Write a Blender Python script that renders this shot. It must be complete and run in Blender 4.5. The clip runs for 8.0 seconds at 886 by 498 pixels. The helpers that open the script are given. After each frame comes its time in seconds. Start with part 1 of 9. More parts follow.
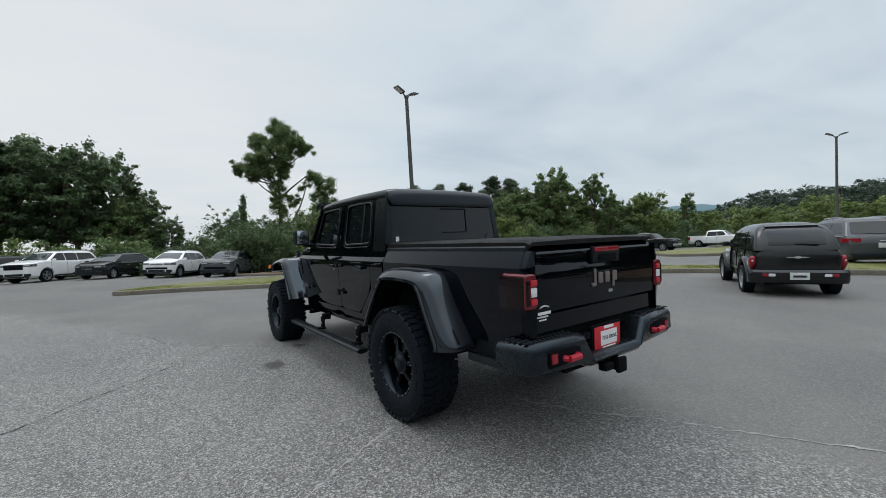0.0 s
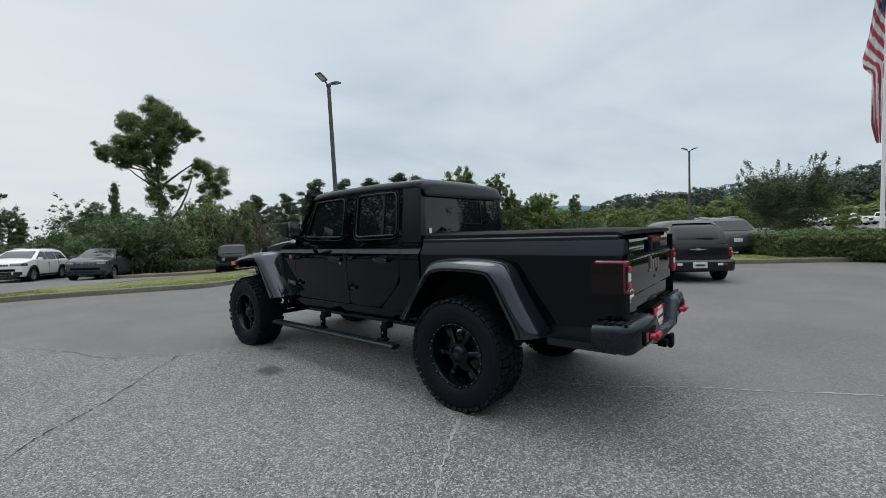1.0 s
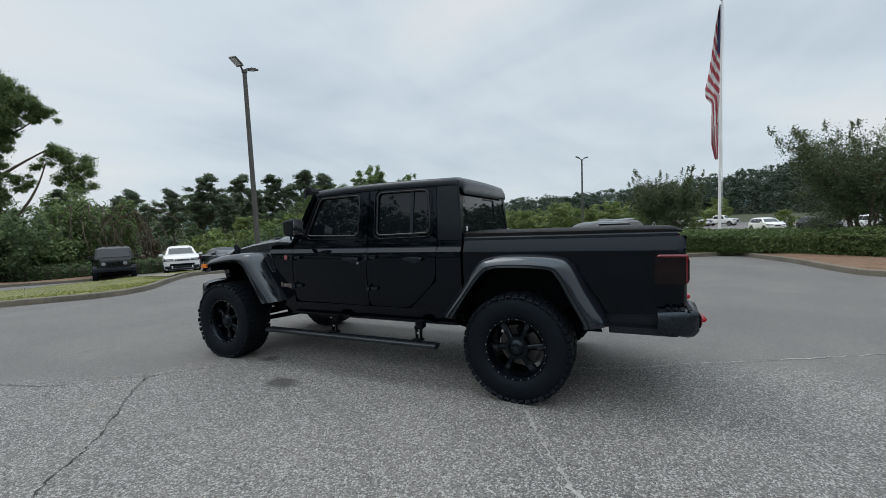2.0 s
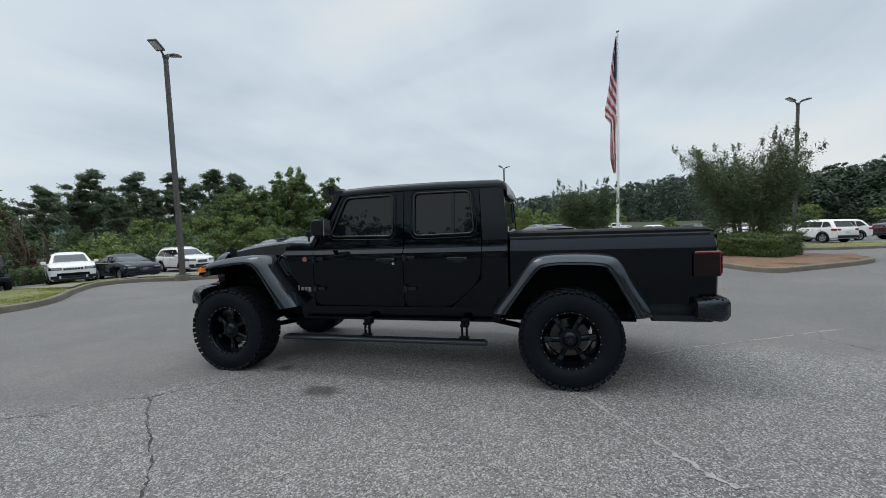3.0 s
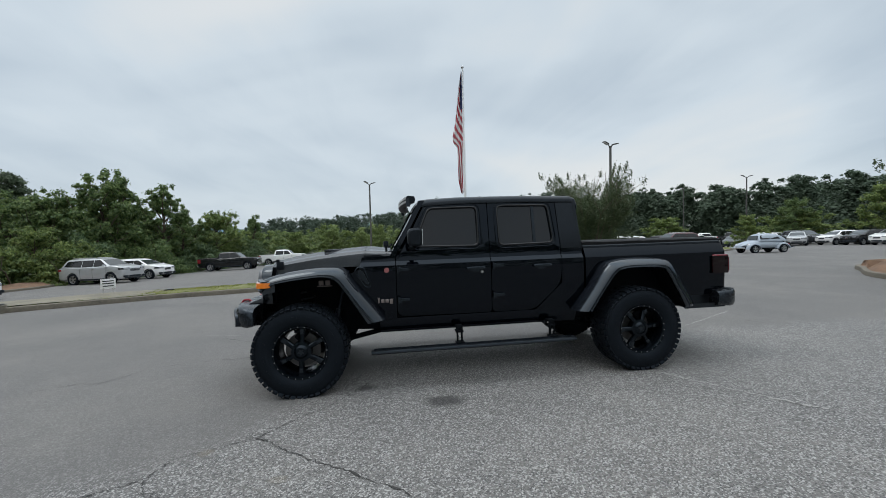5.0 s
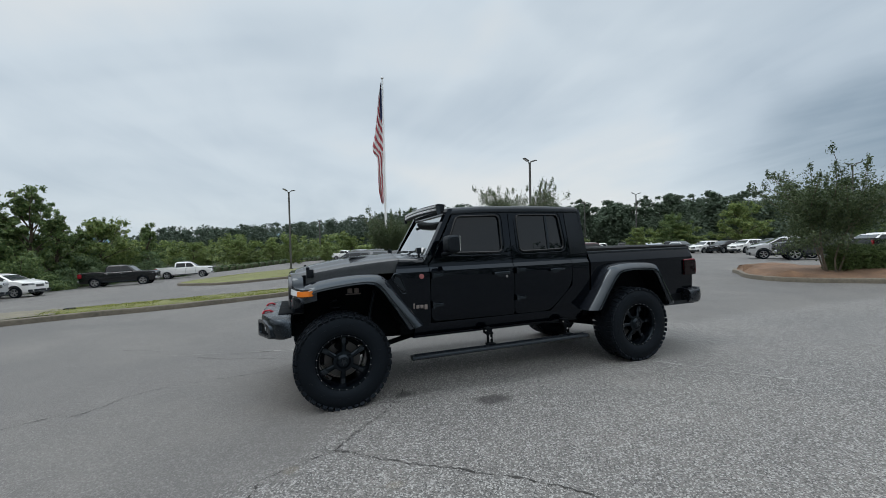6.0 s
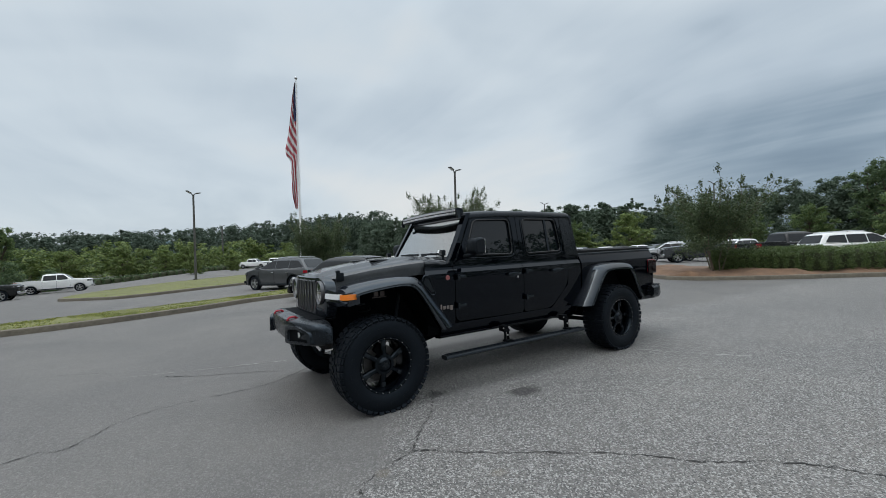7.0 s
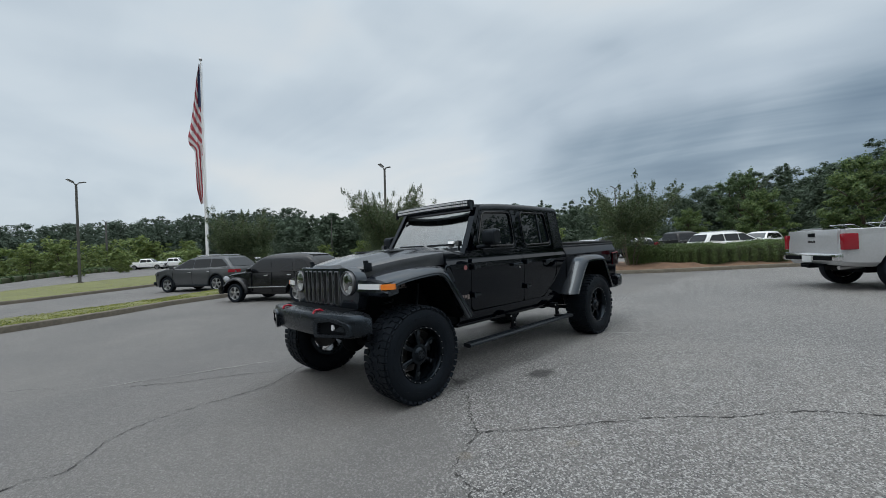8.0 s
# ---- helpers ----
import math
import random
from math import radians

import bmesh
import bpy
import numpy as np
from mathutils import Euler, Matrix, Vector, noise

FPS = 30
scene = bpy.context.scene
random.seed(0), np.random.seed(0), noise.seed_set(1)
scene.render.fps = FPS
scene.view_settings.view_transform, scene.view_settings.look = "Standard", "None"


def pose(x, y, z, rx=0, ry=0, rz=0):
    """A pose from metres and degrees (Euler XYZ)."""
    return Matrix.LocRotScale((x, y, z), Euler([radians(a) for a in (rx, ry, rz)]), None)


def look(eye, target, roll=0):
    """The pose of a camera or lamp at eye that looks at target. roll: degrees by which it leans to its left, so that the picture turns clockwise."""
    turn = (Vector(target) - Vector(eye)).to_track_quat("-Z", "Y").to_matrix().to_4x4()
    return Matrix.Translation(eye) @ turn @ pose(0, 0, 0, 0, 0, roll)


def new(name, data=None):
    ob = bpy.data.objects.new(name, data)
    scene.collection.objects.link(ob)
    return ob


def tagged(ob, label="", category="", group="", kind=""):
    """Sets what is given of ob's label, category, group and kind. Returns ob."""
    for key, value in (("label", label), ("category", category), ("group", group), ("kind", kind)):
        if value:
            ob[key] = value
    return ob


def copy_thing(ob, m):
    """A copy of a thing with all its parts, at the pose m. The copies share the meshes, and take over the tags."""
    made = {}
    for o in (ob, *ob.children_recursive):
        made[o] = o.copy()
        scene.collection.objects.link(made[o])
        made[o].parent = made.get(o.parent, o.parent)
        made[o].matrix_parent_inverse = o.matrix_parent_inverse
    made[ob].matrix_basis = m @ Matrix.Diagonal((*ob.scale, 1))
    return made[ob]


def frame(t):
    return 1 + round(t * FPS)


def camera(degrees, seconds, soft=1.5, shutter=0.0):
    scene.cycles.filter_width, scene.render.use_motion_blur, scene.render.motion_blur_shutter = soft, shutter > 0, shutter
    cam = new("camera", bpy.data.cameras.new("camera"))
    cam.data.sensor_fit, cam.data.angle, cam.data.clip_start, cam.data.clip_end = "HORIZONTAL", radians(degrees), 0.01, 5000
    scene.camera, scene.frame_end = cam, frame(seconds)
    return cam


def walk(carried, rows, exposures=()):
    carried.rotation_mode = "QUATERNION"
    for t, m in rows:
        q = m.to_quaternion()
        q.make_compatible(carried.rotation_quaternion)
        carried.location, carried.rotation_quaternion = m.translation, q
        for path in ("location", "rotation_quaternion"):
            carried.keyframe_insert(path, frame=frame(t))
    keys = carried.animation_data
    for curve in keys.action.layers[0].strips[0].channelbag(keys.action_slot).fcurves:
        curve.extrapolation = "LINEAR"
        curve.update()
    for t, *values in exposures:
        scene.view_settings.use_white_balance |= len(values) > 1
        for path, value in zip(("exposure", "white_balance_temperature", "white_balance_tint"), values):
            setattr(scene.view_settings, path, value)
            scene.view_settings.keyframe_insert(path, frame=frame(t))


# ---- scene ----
cam = camera(95.0, 8.0, soft=0.7)
PATH = [
    (0, (-2.493, -2.777, 1.461), (-1.304, -1.172, 1.366), -3.3),
    (0.5, (-2.957, -2.35, 1.475), (-1.579, -0.905, 1.356), -3.1),
    (1, (-3.389, -1.916, 1.478), (-1.846, -0.651, 1.341), -2.8),
    (1.5, (-3.715, -1.402, 1.479), (-2.03, -0.335, 1.329), -2.6),
    (2, (-4.06, -0.881, 1.512), (-2.262, -0.018, 1.355), -2.4),
    (3.5, (-4.678, 0.827, 1.505), (-2.703, 1.119, 1.372), -1.5),
    (4, (-4.801, 1.46, 1.516), (-2.807, 1.563, 1.395), -1.2),
    (4.5, (-4.904, 2.058, 1.519), (-2.909, 1.976, 1.413), -1.3),
    (6, (-4.746, 3.885, 1.507), (-2.868, 3.199, 1.461), -1.3),
    (6.5, (-4.606, 4.47, 1.505), (-2.813, 3.584, 1.478), -1.3),
    (7, (-4.353, 4.995, 1.485), (-2.663, 3.927, 1.464), -1.5),
    (7.5, (-4.105, 5.509, 1.465), (-2.535, 4.27, 1.44), -1.5),
    (8, (-3.734, 5.871, 1.421), (-2.293, 4.484, 1.385), -1.4),
]
walk(cam, [(t, look(eye, target, roll)) for t, eye, target, roll in PATH], exposures=[(0, 0.36), (4, 0.39), (6, 0.35), (8, 0.31)])


# ---- world and sun ----
def build_world():
    w = bpy.data.worlds.new("overcast_sky")
    scene.world = w
    w.use_nodes = True
    nt = w.node_tree
    nt.nodes.clear()
    N, L = nt.nodes.new, nt.links.new
    out, bg = N("ShaderNodeOutputWorld"), N("ShaderNodeBackground")
    sky = N("ShaderNodeTexSky")
    sky.sky_type, sky.sun_disc = "NISHITA", False
    sky.sun_elevation, sky.sun_rotation = radians(58), radians(-20)
    sky.air_density, sky.dust_density = 1.0, 2.0
    tc, sep = N("ShaderNodeTexCoord"), N("ShaderNodeSeparateXYZ")
    L(tc.outputs["Generated"], sep.inputs[0])

    def mth(op, a, b=None, clamp=False):
        m = N("ShaderNodeMath")
        m.operation, m.use_clamp = op, clamp
        for i, v in enumerate((a, b)):
            if v is None:
                continue
            if isinstance(v, (int, float)):
                m.inputs[i].default_value = v
            else:
                L(v, m.inputs[i])
        return m.outputs[0]
    zz = mth("MAXIMUM", sep.outputs[2], 0.0)
    mp = N("ShaderNodeMapping")
    mp.inputs["Rotation"].default_value = (radians(7), radians(-5), radians(38))
    mp.inputs["Scale"].default_value = (1.05, 1.35, 3.6)
    mp.inputs["Location"].default_value = (1.7, 0.4, 0.3)
    L(tc.outputs["Generated"], mp.inputs[0])
    n1, n2 = N("ShaderNodeTexNoise"), N("ShaderNodeTexNoise")
    for n, sc, de, ds in ((n1, 0.85, 3, 0.6), (n2, 2.4, 5, 1.3)):
        n.inputs["Scale"].default_value, n.inputs["Detail"].default_value, n.inputs["Distortion"].default_value = sc, de, ds
        n.inputs["Roughness"].default_value = 0.48
        L(mp.outputs[0], n.inputs["Vector"])
    mix = mth("ADD", mth("MULTIPLY", n1.outputs[0], 0.92), mth("MULTIPLY", n2.outputs[0], 0.08))
    mix = mth("ADD", mth("MULTIPLY", mix, 0.72), 0.165)
    # drawn-out streaks on a flat cloud deck, seen in perspective
    deck, dm = N("ShaderNodeCombineXYZ"), N("ShaderNodeMapping")
    zden = mth("ADD", zz, 0.16)
    L(mth("DIVIDE", sep.outputs[0], zden), deck.inputs[0]), L(mth("DIVIDE", sep.outputs[1], zden), deck.inputs[1])
    dm.inputs["Rotation"].default_value = (0, 0, radians(52))
    dm.inputs["Scale"].default_value = (0.42, 1.0, 1.0)
    L(deck.outputs[0], dm.inputs[0])
    streaks = []
    for sc, de, ds in ((0.75, 4, 0.8), (1.9, 9, 0.9)):
        n3 = N("ShaderNodeTexNoise")
        n3.inputs["Scale"].default_value, n3.inputs["Detail"].default_value, n3.inputs["Distortion"].default_value = sc, de, ds
        n3.inputs["Roughness"].default_value = 0.55
        L(dm.outputs[0], n3.inputs["Vector"])
        streaks.append(mth("SUBTRACT", n3.outputs[0], 0.5))
    mix = mth("ADD", mix, mth("ADD", mth("MULTIPLY", streaks[0], 0.26), mth("MULTIPLY", streaks[1], 0.12)))
    # cloud deck is heavier towards -y and thinner towards +y
    side = mth("MULTIPLY", mth("SUBTRACT", mth("MULTIPLY", sep.outputs[1], -1.0), 0.74), 4.4, True)
    heavy = mth("MULTIPLY", side, mth("ADD", 0.34, mth("MULTIPLY", streaks[0], 0.9)))
    low = mth("SUBTRACT", 1.0, mth("POWER", mth("MULTIPLY", zz, 2.35), 3.0), True)
    heavy = mth("ADD", heavy, mth("MULTIPLY", mth("MAXIMUM", mth("SUBTRACT", sep.outputs[0], 0.55), 0.0), 0.24))
    mix = mth("SUBTRACT", mix, mth("MULTIPLY", heavy, low))
    ramp = N("ShaderNodeValToRGB")
    el = ramp.color_ramp.elements
    el[0].position, el[0].color = 0.12, (0.10, 0.15, 0.21, 1)
    el[1].position, el[1].color = 0.68, (0.625, 0.642, 0.648, 1)
    for p, c in ((0.24, (0.22, 0.285, 0.35)), (0.36, (0.40, 0.47, 0.535)), (0.47, (0.505, 0.572, 0.625)), (0.58, (0.582, 0.618, 0.638))):
        e = el.new(p)
        e.color = (*c, 1)
    L(mix, ramp.inputs[0])
    skys = N("ShaderNodeVectorMath")
    skys.operation = "SCALE"
    skys.inputs["Scale"].default_value = 0.07
    L(sky.outputs[0], skys.inputs[0])
    mx = N("ShaderNodeMix")
    mx.data_type = "RGBA"
    mx.inputs["Factor"].default_value = 0.90
    L(skys.outputs[0], mx.inputs["A"]), L(ramp.outputs[0], mx.inputs["B"])
    # an overcast sky is brightest overhead
    over = N("ShaderNodeMapRange")
    over.interpolation_type = "SMOOTHSTEP"
    for k, v in (("From Min", 0.46), ("From Max", 1.0), ("To Min", 1.0), ("To Max", 2.7)):
        over.inputs[k].default_value = v
    L(zz, over.inputs[0])
    lift = N("ShaderNodeVectorMath")
    lift.operation = "SCALE"
    L(mx.outputs["Result"], lift.inputs[0]), L(over.outputs[0], lift.inputs["Scale"])
    L(lift.outputs[0], bg.inputs[0])
    bg.inputs[1].default_value = 1.0
    L(bg.outputs[0], out.inputs[0])


build_world()
sun = new("sun", bpy.data.lights.new("sun", "SUN"))
sun.data.energy, sun.data.angle, sun.data.color = 0.36, radians(25), (1.0, 0.96, 0.9)
sun.matrix_world = look((0, 0, 50), (-9, -25, 0))


# ---- materials ----
def mat(name, color, rough=0.5, metal=0.0, vary=0.0, scale=4.0, bump=0.0, bscale=60.0, coat=0.0, spec=0.5, island=0.0, obj=0.0, trans=0.0, tint=None):
    """A surface: base colour with two scales of variation, fine bump, optional per-island or per-object variation."""
    m = bpy.data.materials.new(name)
    m.use_nodes = True
    nt = m.node_tree
    N, L = nt.nodes.new, nt.links.new
    b = nt.nodes["Principled BSDF"]
    b.inputs["Base Color"].default_value = (*color, 1)
    b.inputs["Roughness"].default_value, b.inputs["Metallic"].default_value = rough, metal
    b.inputs["Coat Weight"].default_value, b.inputs["Coat Roughness"].default_value = coat, 0.03
    b.inputs["Specular IOR Level"].default_value = spec
    if tint:
        b.inputs["Specular Tint"].default_value = (*tint, 1)
    tc = N("ShaderNodeTexCoord")
    if vary or island or obj:
        val = None
        hsv = N("ShaderNodeHueSaturation")
        hsv.inputs["Color"].default_value = (*color, 1)
        if vary:
            a, c = N("ShaderNodeTexNoise"), N("ShaderNodeTexNoise")
            a.inputs["Scale"].default_value, c.inputs["Scale"].default_value = scale, scale * 11
            a.inputs["Detail"].default_value = c.inputs["Detail"].default_value = 4
            L(tc.outputs["Object"], a.inputs["Vector"]), L(tc.outputs["Object"], c.inputs["Vector"])
            s = N("ShaderNodeMath")
            s.operation = "ADD"
            L(a.outputs[0], s.inputs[0]), L(c.outputs[0], s.inputs[1])
            r = N("ShaderNodeMapRange")
            r.inputs["From Min"].default_value, r.inputs["From Max"].default_value = 0.65, 1.35
            r.inputs["To Min"].default_value, r.inputs["To Max"].default_value = 1 - vary, 1 + vary
            L(s.outputs[0], r.inputs[0])
            val = r.outputs[0]
            rr = N("ShaderNodeMapRange")
            rr.inputs["From Min"].default_value, rr.inputs["From Max"].default_value = 0.65, 1.35
            rr.inputs["To Min"].default_value, rr.inputs["To Max"].default_value = max(0, rough - 0.1 * vary * 4), min(1, rough + 0.1 * vary * 4)
            L(s.outputs[0], rr.inputs[0]), L(rr.outputs[0], b.inputs["Roughness"])
        if island or obj:
            src = N("ShaderNodeNewGeometry").outputs["Random Per Island"] if island else N("ShaderNodeObjectInfo").outputs["Random"]
            k = island or obj
            r = N("ShaderNodeMapRange")
            r.inputs["To Min"].default_value, r.inputs["To Max"].default_value = 1 - k, 1 + k
            L(src, r.inputs[0])
            h = N("ShaderNodeMapRange")
            h.inputs["To Min"].default_value, h.inputs["To Max"].default_value = 0.5 + 0.05 * k, 0.5 - 0.06 * k
            L(src, h.inputs[0]), L(h.outputs[0], hsv.inputs["Hue"])
            if val is None:
                val = r.outputs[0]
            else:
                p = N("ShaderNodeMath")
                p.operation = "MULTIPLY"
                L(val, p.inputs[0]), L(r.outputs[0], p.inputs[1])
                val = p.outputs[0]
        L(val, hsv.inputs["Value"])
        L(hsv.outputs[0], b.inputs["Base Color"])
    if bump:
        n, bp = N("ShaderNodeTexNoise"), N("ShaderNodeBump")
        n.inputs["Scale"].default_value, n.inputs["Detail"].default_value = bscale, 5
        bp.inputs["Strength"].default_value, bp.inputs["Distance"].default_value = bump, 0.01
        L(tc.outputs["Object"], n.inputs["Vector"]), L(n.outputs[0], bp.inputs["Height"]), L(bp.outputs[0], b.inputs["Normal"])
    if trans:
        t, ms = N("ShaderNodeBsdfTranslucent"), N("ShaderNodeMixShader")
        o = nt.nodes["Material Output"]
        ms.inputs[0].default_value = trans
        src = b.inputs["Base Color"].links
        if src:
            L(src[0].from_socket, t.inputs[0])
        else:
            t.inputs[0].default_value = (*color, 1)
        L(b.outputs[0], ms.inputs[1]), L(t.outputs[0], ms.inputs[2]), L(ms.outputs[0], o.inputs[0])
    return m


def asphalt_material():
    m = bpy.data.materials.new("worn_asphalt")
    m.use_nodes = True
    nt = m.node_tree
    N, L = nt.nodes.new, nt.links.new
    b = nt.nodes["Principled BSDF"]
    tc = N("ShaderNodeTexCoord")

    def noise_tex(sc, det=4, dist=0.0, rough=0.5):
        n = N("ShaderNodeTexNoise")
        n.inputs["Scale"].default_value, n.inputs["Detail"].default_value = sc, det
        n.inputs["Distortion"].default_value, n.inputs["Roughness"].default_value = dist, rough
        L(tc.outputs["Object"], n.inputs["Vector"])
        return n.outputs[0]

    def mth(op, a, c=None, clamp=False):
        q = N("ShaderNodeMath")
        q.operation, q.use_clamp = op, clamp
        for i, v in enumerate((a, c)):
            if v is None:
                continue
            if isinstance(v, (int, float)):
                q.inputs[i].default_value = v
            else:
                L(v, q.inputs[i])
        return q.outputs[0]

    def mixc(f, a, c):
        q = N("ShaderNodeMix")
        q.data_type = "RGBA"
        if isinstance(f, (int, float)):
            q.inputs["Factor"].default_value = f
        else:
            L(f, q.inputs["Factor"])
        for k, v in (("A", a), ("B", c)):
            if isinstance(v, tuple):
                q.inputs[k].default_value = (*v, 1)
            else:
                L(v, q.inputs[k])
        return q.outputs["Result"]

    def rng(v, a, c, lo=0.0, hi=1.0):
        q = N("ShaderNodeMapRange")
        for k, x in (("From Min", a), ("From Max", c), ("To Min", lo), ("To Max", hi)):
            q.inputs[k].default_value = x
        L(v, q.inputs[0])
        return q.outputs[0]
    # stones in the binder
    vor = N("ShaderNodeTexVoronoi")
    vor.inputs["Scale"].default_value = 112
    L(tc.outputs["Object"], vor.inputs["Vector"])
    stone = N("ShaderNodeSeparateColor")
    L(vor.outputs["Color"], stone.inputs[0])
    fine = noise_tex(170, 2)
    worn = noise_tex(0.35, 5, 0.6)
    patch = noise_tex(1.6, 5, 0.4)
    base = mixc(rng(worn, 0.35, 0.65), (0.142, 0.136, 0.132), (0.204, 0.193, 0.18))
    base = mixc(rng(patch, 0.3, 0.75, 0.0, 0.5), base, (0.124, 0.12, 0.118))
    sepx = N("ShaderNodeSeparateXYZ")
    L(tc.outputs["Object"], sepx.inputs[0])
    # the lane past an old joint is a finer, smoother mix
    bend = mth("MULTIPLY", rng(sepx.outputs[1], 2.4, 3.9), mth("ADD", 2.26, mth("MULTIPLY", mth("MAXIMUM", mth("SUBTRACT", sepx.outputs[1], 3.66), 0.0), 0.45)))
    edge = mth("ADD", mth("ADD", sepx.outputs[0], bend), mth("MULTIPLY", mth("SUBTRACT", noise_tex(0.7, 4), 0.5), 0.9))
    base = mixc(rng(edge, 0.2, 0.9, 0.0, 0.22), base, (0.103, 0.0978, 0.093))
    coarse = rng(edge, 0.35, 0.75, 1.0, 0.28)
    bright = rng(stone.outputs[0], 0.70, 0.86)
    base = mixc(mth("MULTIPLY", mth("MULTIPLY", bright, coarse), 0.74), base, (0.445, 0.435, 0.42))
    dark = rng(stone.outputs[1], 0.66, 0.86)
    base = mixc(mth("MULTIPLY", mth("MULTIPLY", dark, coarse), 0.65), base, (0.0379, 0.0386, 0.04))
    grit = N("ShaderNodeTexVoronoi")
    grit.inputs["Scale"].default_value = 84
    L(tc.outputs["Object"], grit.inputs["Vector"])
    gsep = N("ShaderNodeSeparateColor")
    L(grit.outputs["Color"], gsep.inputs[0])
    base = mixc(mth("MULTIPLY", mth("MULTIPLY", rng(gsep.outputs[0], 0.82, 0.93), coarse), 0.55), base, (0.455, 0.448, 0.427))
    base = mixc(mth("MULTIPLY", mth("MULTIPLY", rng(gsep.outputs[1], 0.78, 0.92), coarse), 0.30), base, (0.0413, 0.0413, 0.0427))
    # oil stain, a long smooth driven band, and rusty spots
    sep = N("ShaderNodeSeparateXYZ")
    L(tc.outputs["Object"], sep.inputs[0])

    def blob(x, y, rx, ry, wob):
        dx = mth("DIVIDE", mth("SUBTRACT", sep.outputs[0], x), rx)
        dy = mth("DIVIDE", mth("SUBTRACT", sep.outputs[1], y), ry)
        d = mth("SQRT", mth("ADD", mth("MULTIPLY", dx, dx), mth("MULTIPLY", dy, dy)))
        return mth("ADD", d, mth("MULTIPLY", mth("SUBTRACT", noise_tex(9, 3), 0.5), wob))
    base = mixc(rng(blob(-1.36, 2.17, 0.13, 0.20, 1.0), 1.1, 0.55, 0.0, 0.72), base, (0.0241, 0.0234, 0.0234))
    base = mixc(rng(blob(-0.85, 2.9, 0.10, 0.12, 1.2), 1.1, 0.5, 0.0, 0.7), base, (0.0276, 0.0276, 0.0276))
    for x, y in ((-2.35, 3.35), (2.6, -2.5), (-1.9, 3.95), (4.0, -4.2)):
        base = mixc(rng(blob(x, y, 0.06, 0.07, 1.4), 1.0, 0.4, 0.0, 0.28), base, (0.165, 0.131, 0.0827))
    L(base, b.inputs["Base Color"])
    L(rng(fine, 0.2, 0.8, 0.62, 0.92), b.inputs["Roughness"])
    b.inputs["Specular IOR Level"].default_value = 0.35
    hgt = mth("ADD", mth("MULTIPLY", vor.outputs["Distance"], -0.9), mth("MULTIPLY", fine, 0.35))
    bp = N("ShaderNodeBump")
    bp.inputs["Strength"].default_value, bp.inputs["Distance"].default_value = 0.5, 0.010
    L(hgt, bp.inputs["Height"]), L(bp.outputs[0], b.inputs["Normal"])
    return m


def glass_mat(name, tint, rough=0.02, dark=False):
    """Dark tinted glass as a glossy opaque pane, or a thin clear pane that reflects more at a slant."""
    m = bpy.data.materials.new(name)
    m.use_nodes = True
    nt = m.node_tree
    N, L = nt.nodes.new, nt.links.new
    b = nt.nodes["Principled BSDF"]
    b.inputs["Base Color"].default_value = (*tint, 1)
    b.inputs["Roughness"].default_value = rough
    b.inputs["IOR"].default_value = 1.45
    b.inputs["Specular IOR Level"].default_value = 0.5
    if not dark:
        t, g, f, x = N("ShaderNodeBsdfTransparent"), N("ShaderNodeBsdfGlossy"), N("ShaderNodeLayerWeight"), N("ShaderNodeMixShader")
        t.inputs[0].default_value = (*tint, 1)
        g.inputs["Roughness"].default_value = rough
        p, q = N("ShaderNodeMath"), N("ShaderNodeMath")
        p.operation, p.inputs[1].default_value = "POWER", 1.45
        q.operation, q.inputs[1].default_value = "ADD", 0.09
        L(f.outputs["Facing"], p.inputs[0]), L(p.outputs[0], q.inputs[0])
        L(q.outputs[0], x.inputs[0]), L(t.outputs[0], x.inputs[1]), L(g.outputs[0], x.inputs[2])
        L(x.outputs[0], nt.nodes["Material Output"].inputs[0])
    return m


ASPHALT = asphalt_material()
CONCRETE = mat("kerb_concrete", (0.162, 0.143, 0.112), 0.9, vary=0.35, scale=1.2, bump=0.5, bscale=35)
GRASS_SOIL = mat("turf", (0.162, 0.166, 0.0618), 0.95, vary=0.35, scale=0.9, bump=0.8, bscale=25)
GRASS = mat("grass_blades", (0.232, 0.259, 0.0711), 0.8, island=0.4, trans=0.3)
WORN_DIRT = mat("worn_dirt", (0.209, 0.189, 0.143), 0.95, vary=0.3, scale=1.6, bump=0.6, bscale=45)
MULCH = mat("pine_straw", (0.185, 0.110, 0.068), 0.95, vary=0.4, scale=2.5, bump=1.0, bscale=40)
# litter under the woods; also the dark block for shade inside hedges
FLOOR_AND_HEDGE_SHADE = mat("forest_floor_and_hedge_shade", (0.0386, 0.0464, 0.0193), 0.95, vary=0.4, scale=0.3, bump=0.5, bscale=8)
CRACK = mat("crack_tar", (0.045, 0.043, 0.041), 0.9)
BLACK_PAINT = mat("black_paint", (0.0005, 0.0009, 0.0022), 0.03, spec=0.3, tint=(0.74, 0.86, 1.0))
# hood and cowl: a greyer, slightly rougher black than the doors
HOOD_PAINT = mat("greyed_black_paint", (0.034, 0.038, 0.044), 0.15, spec=0.8, vary=0.2, scale=5)
SEAL = mat("window_rubber", (0.004, 0.0045, 0.006), 0.16, spec=0.5)
GLOSS_TRIM = mat("gloss_black_trim", (0.004, 0.0045, 0.0055), 0.16, spec=0.65, tint=(0.68, 0.84, 1.0))
SATIN_BLACK = mat("satin_black_trim", (0.007, 0.0075, 0.0085), 0.36, vary=0.12, scale=6, bump=0.05, bscale=300, tint=(0.68, 0.84, 1.0))
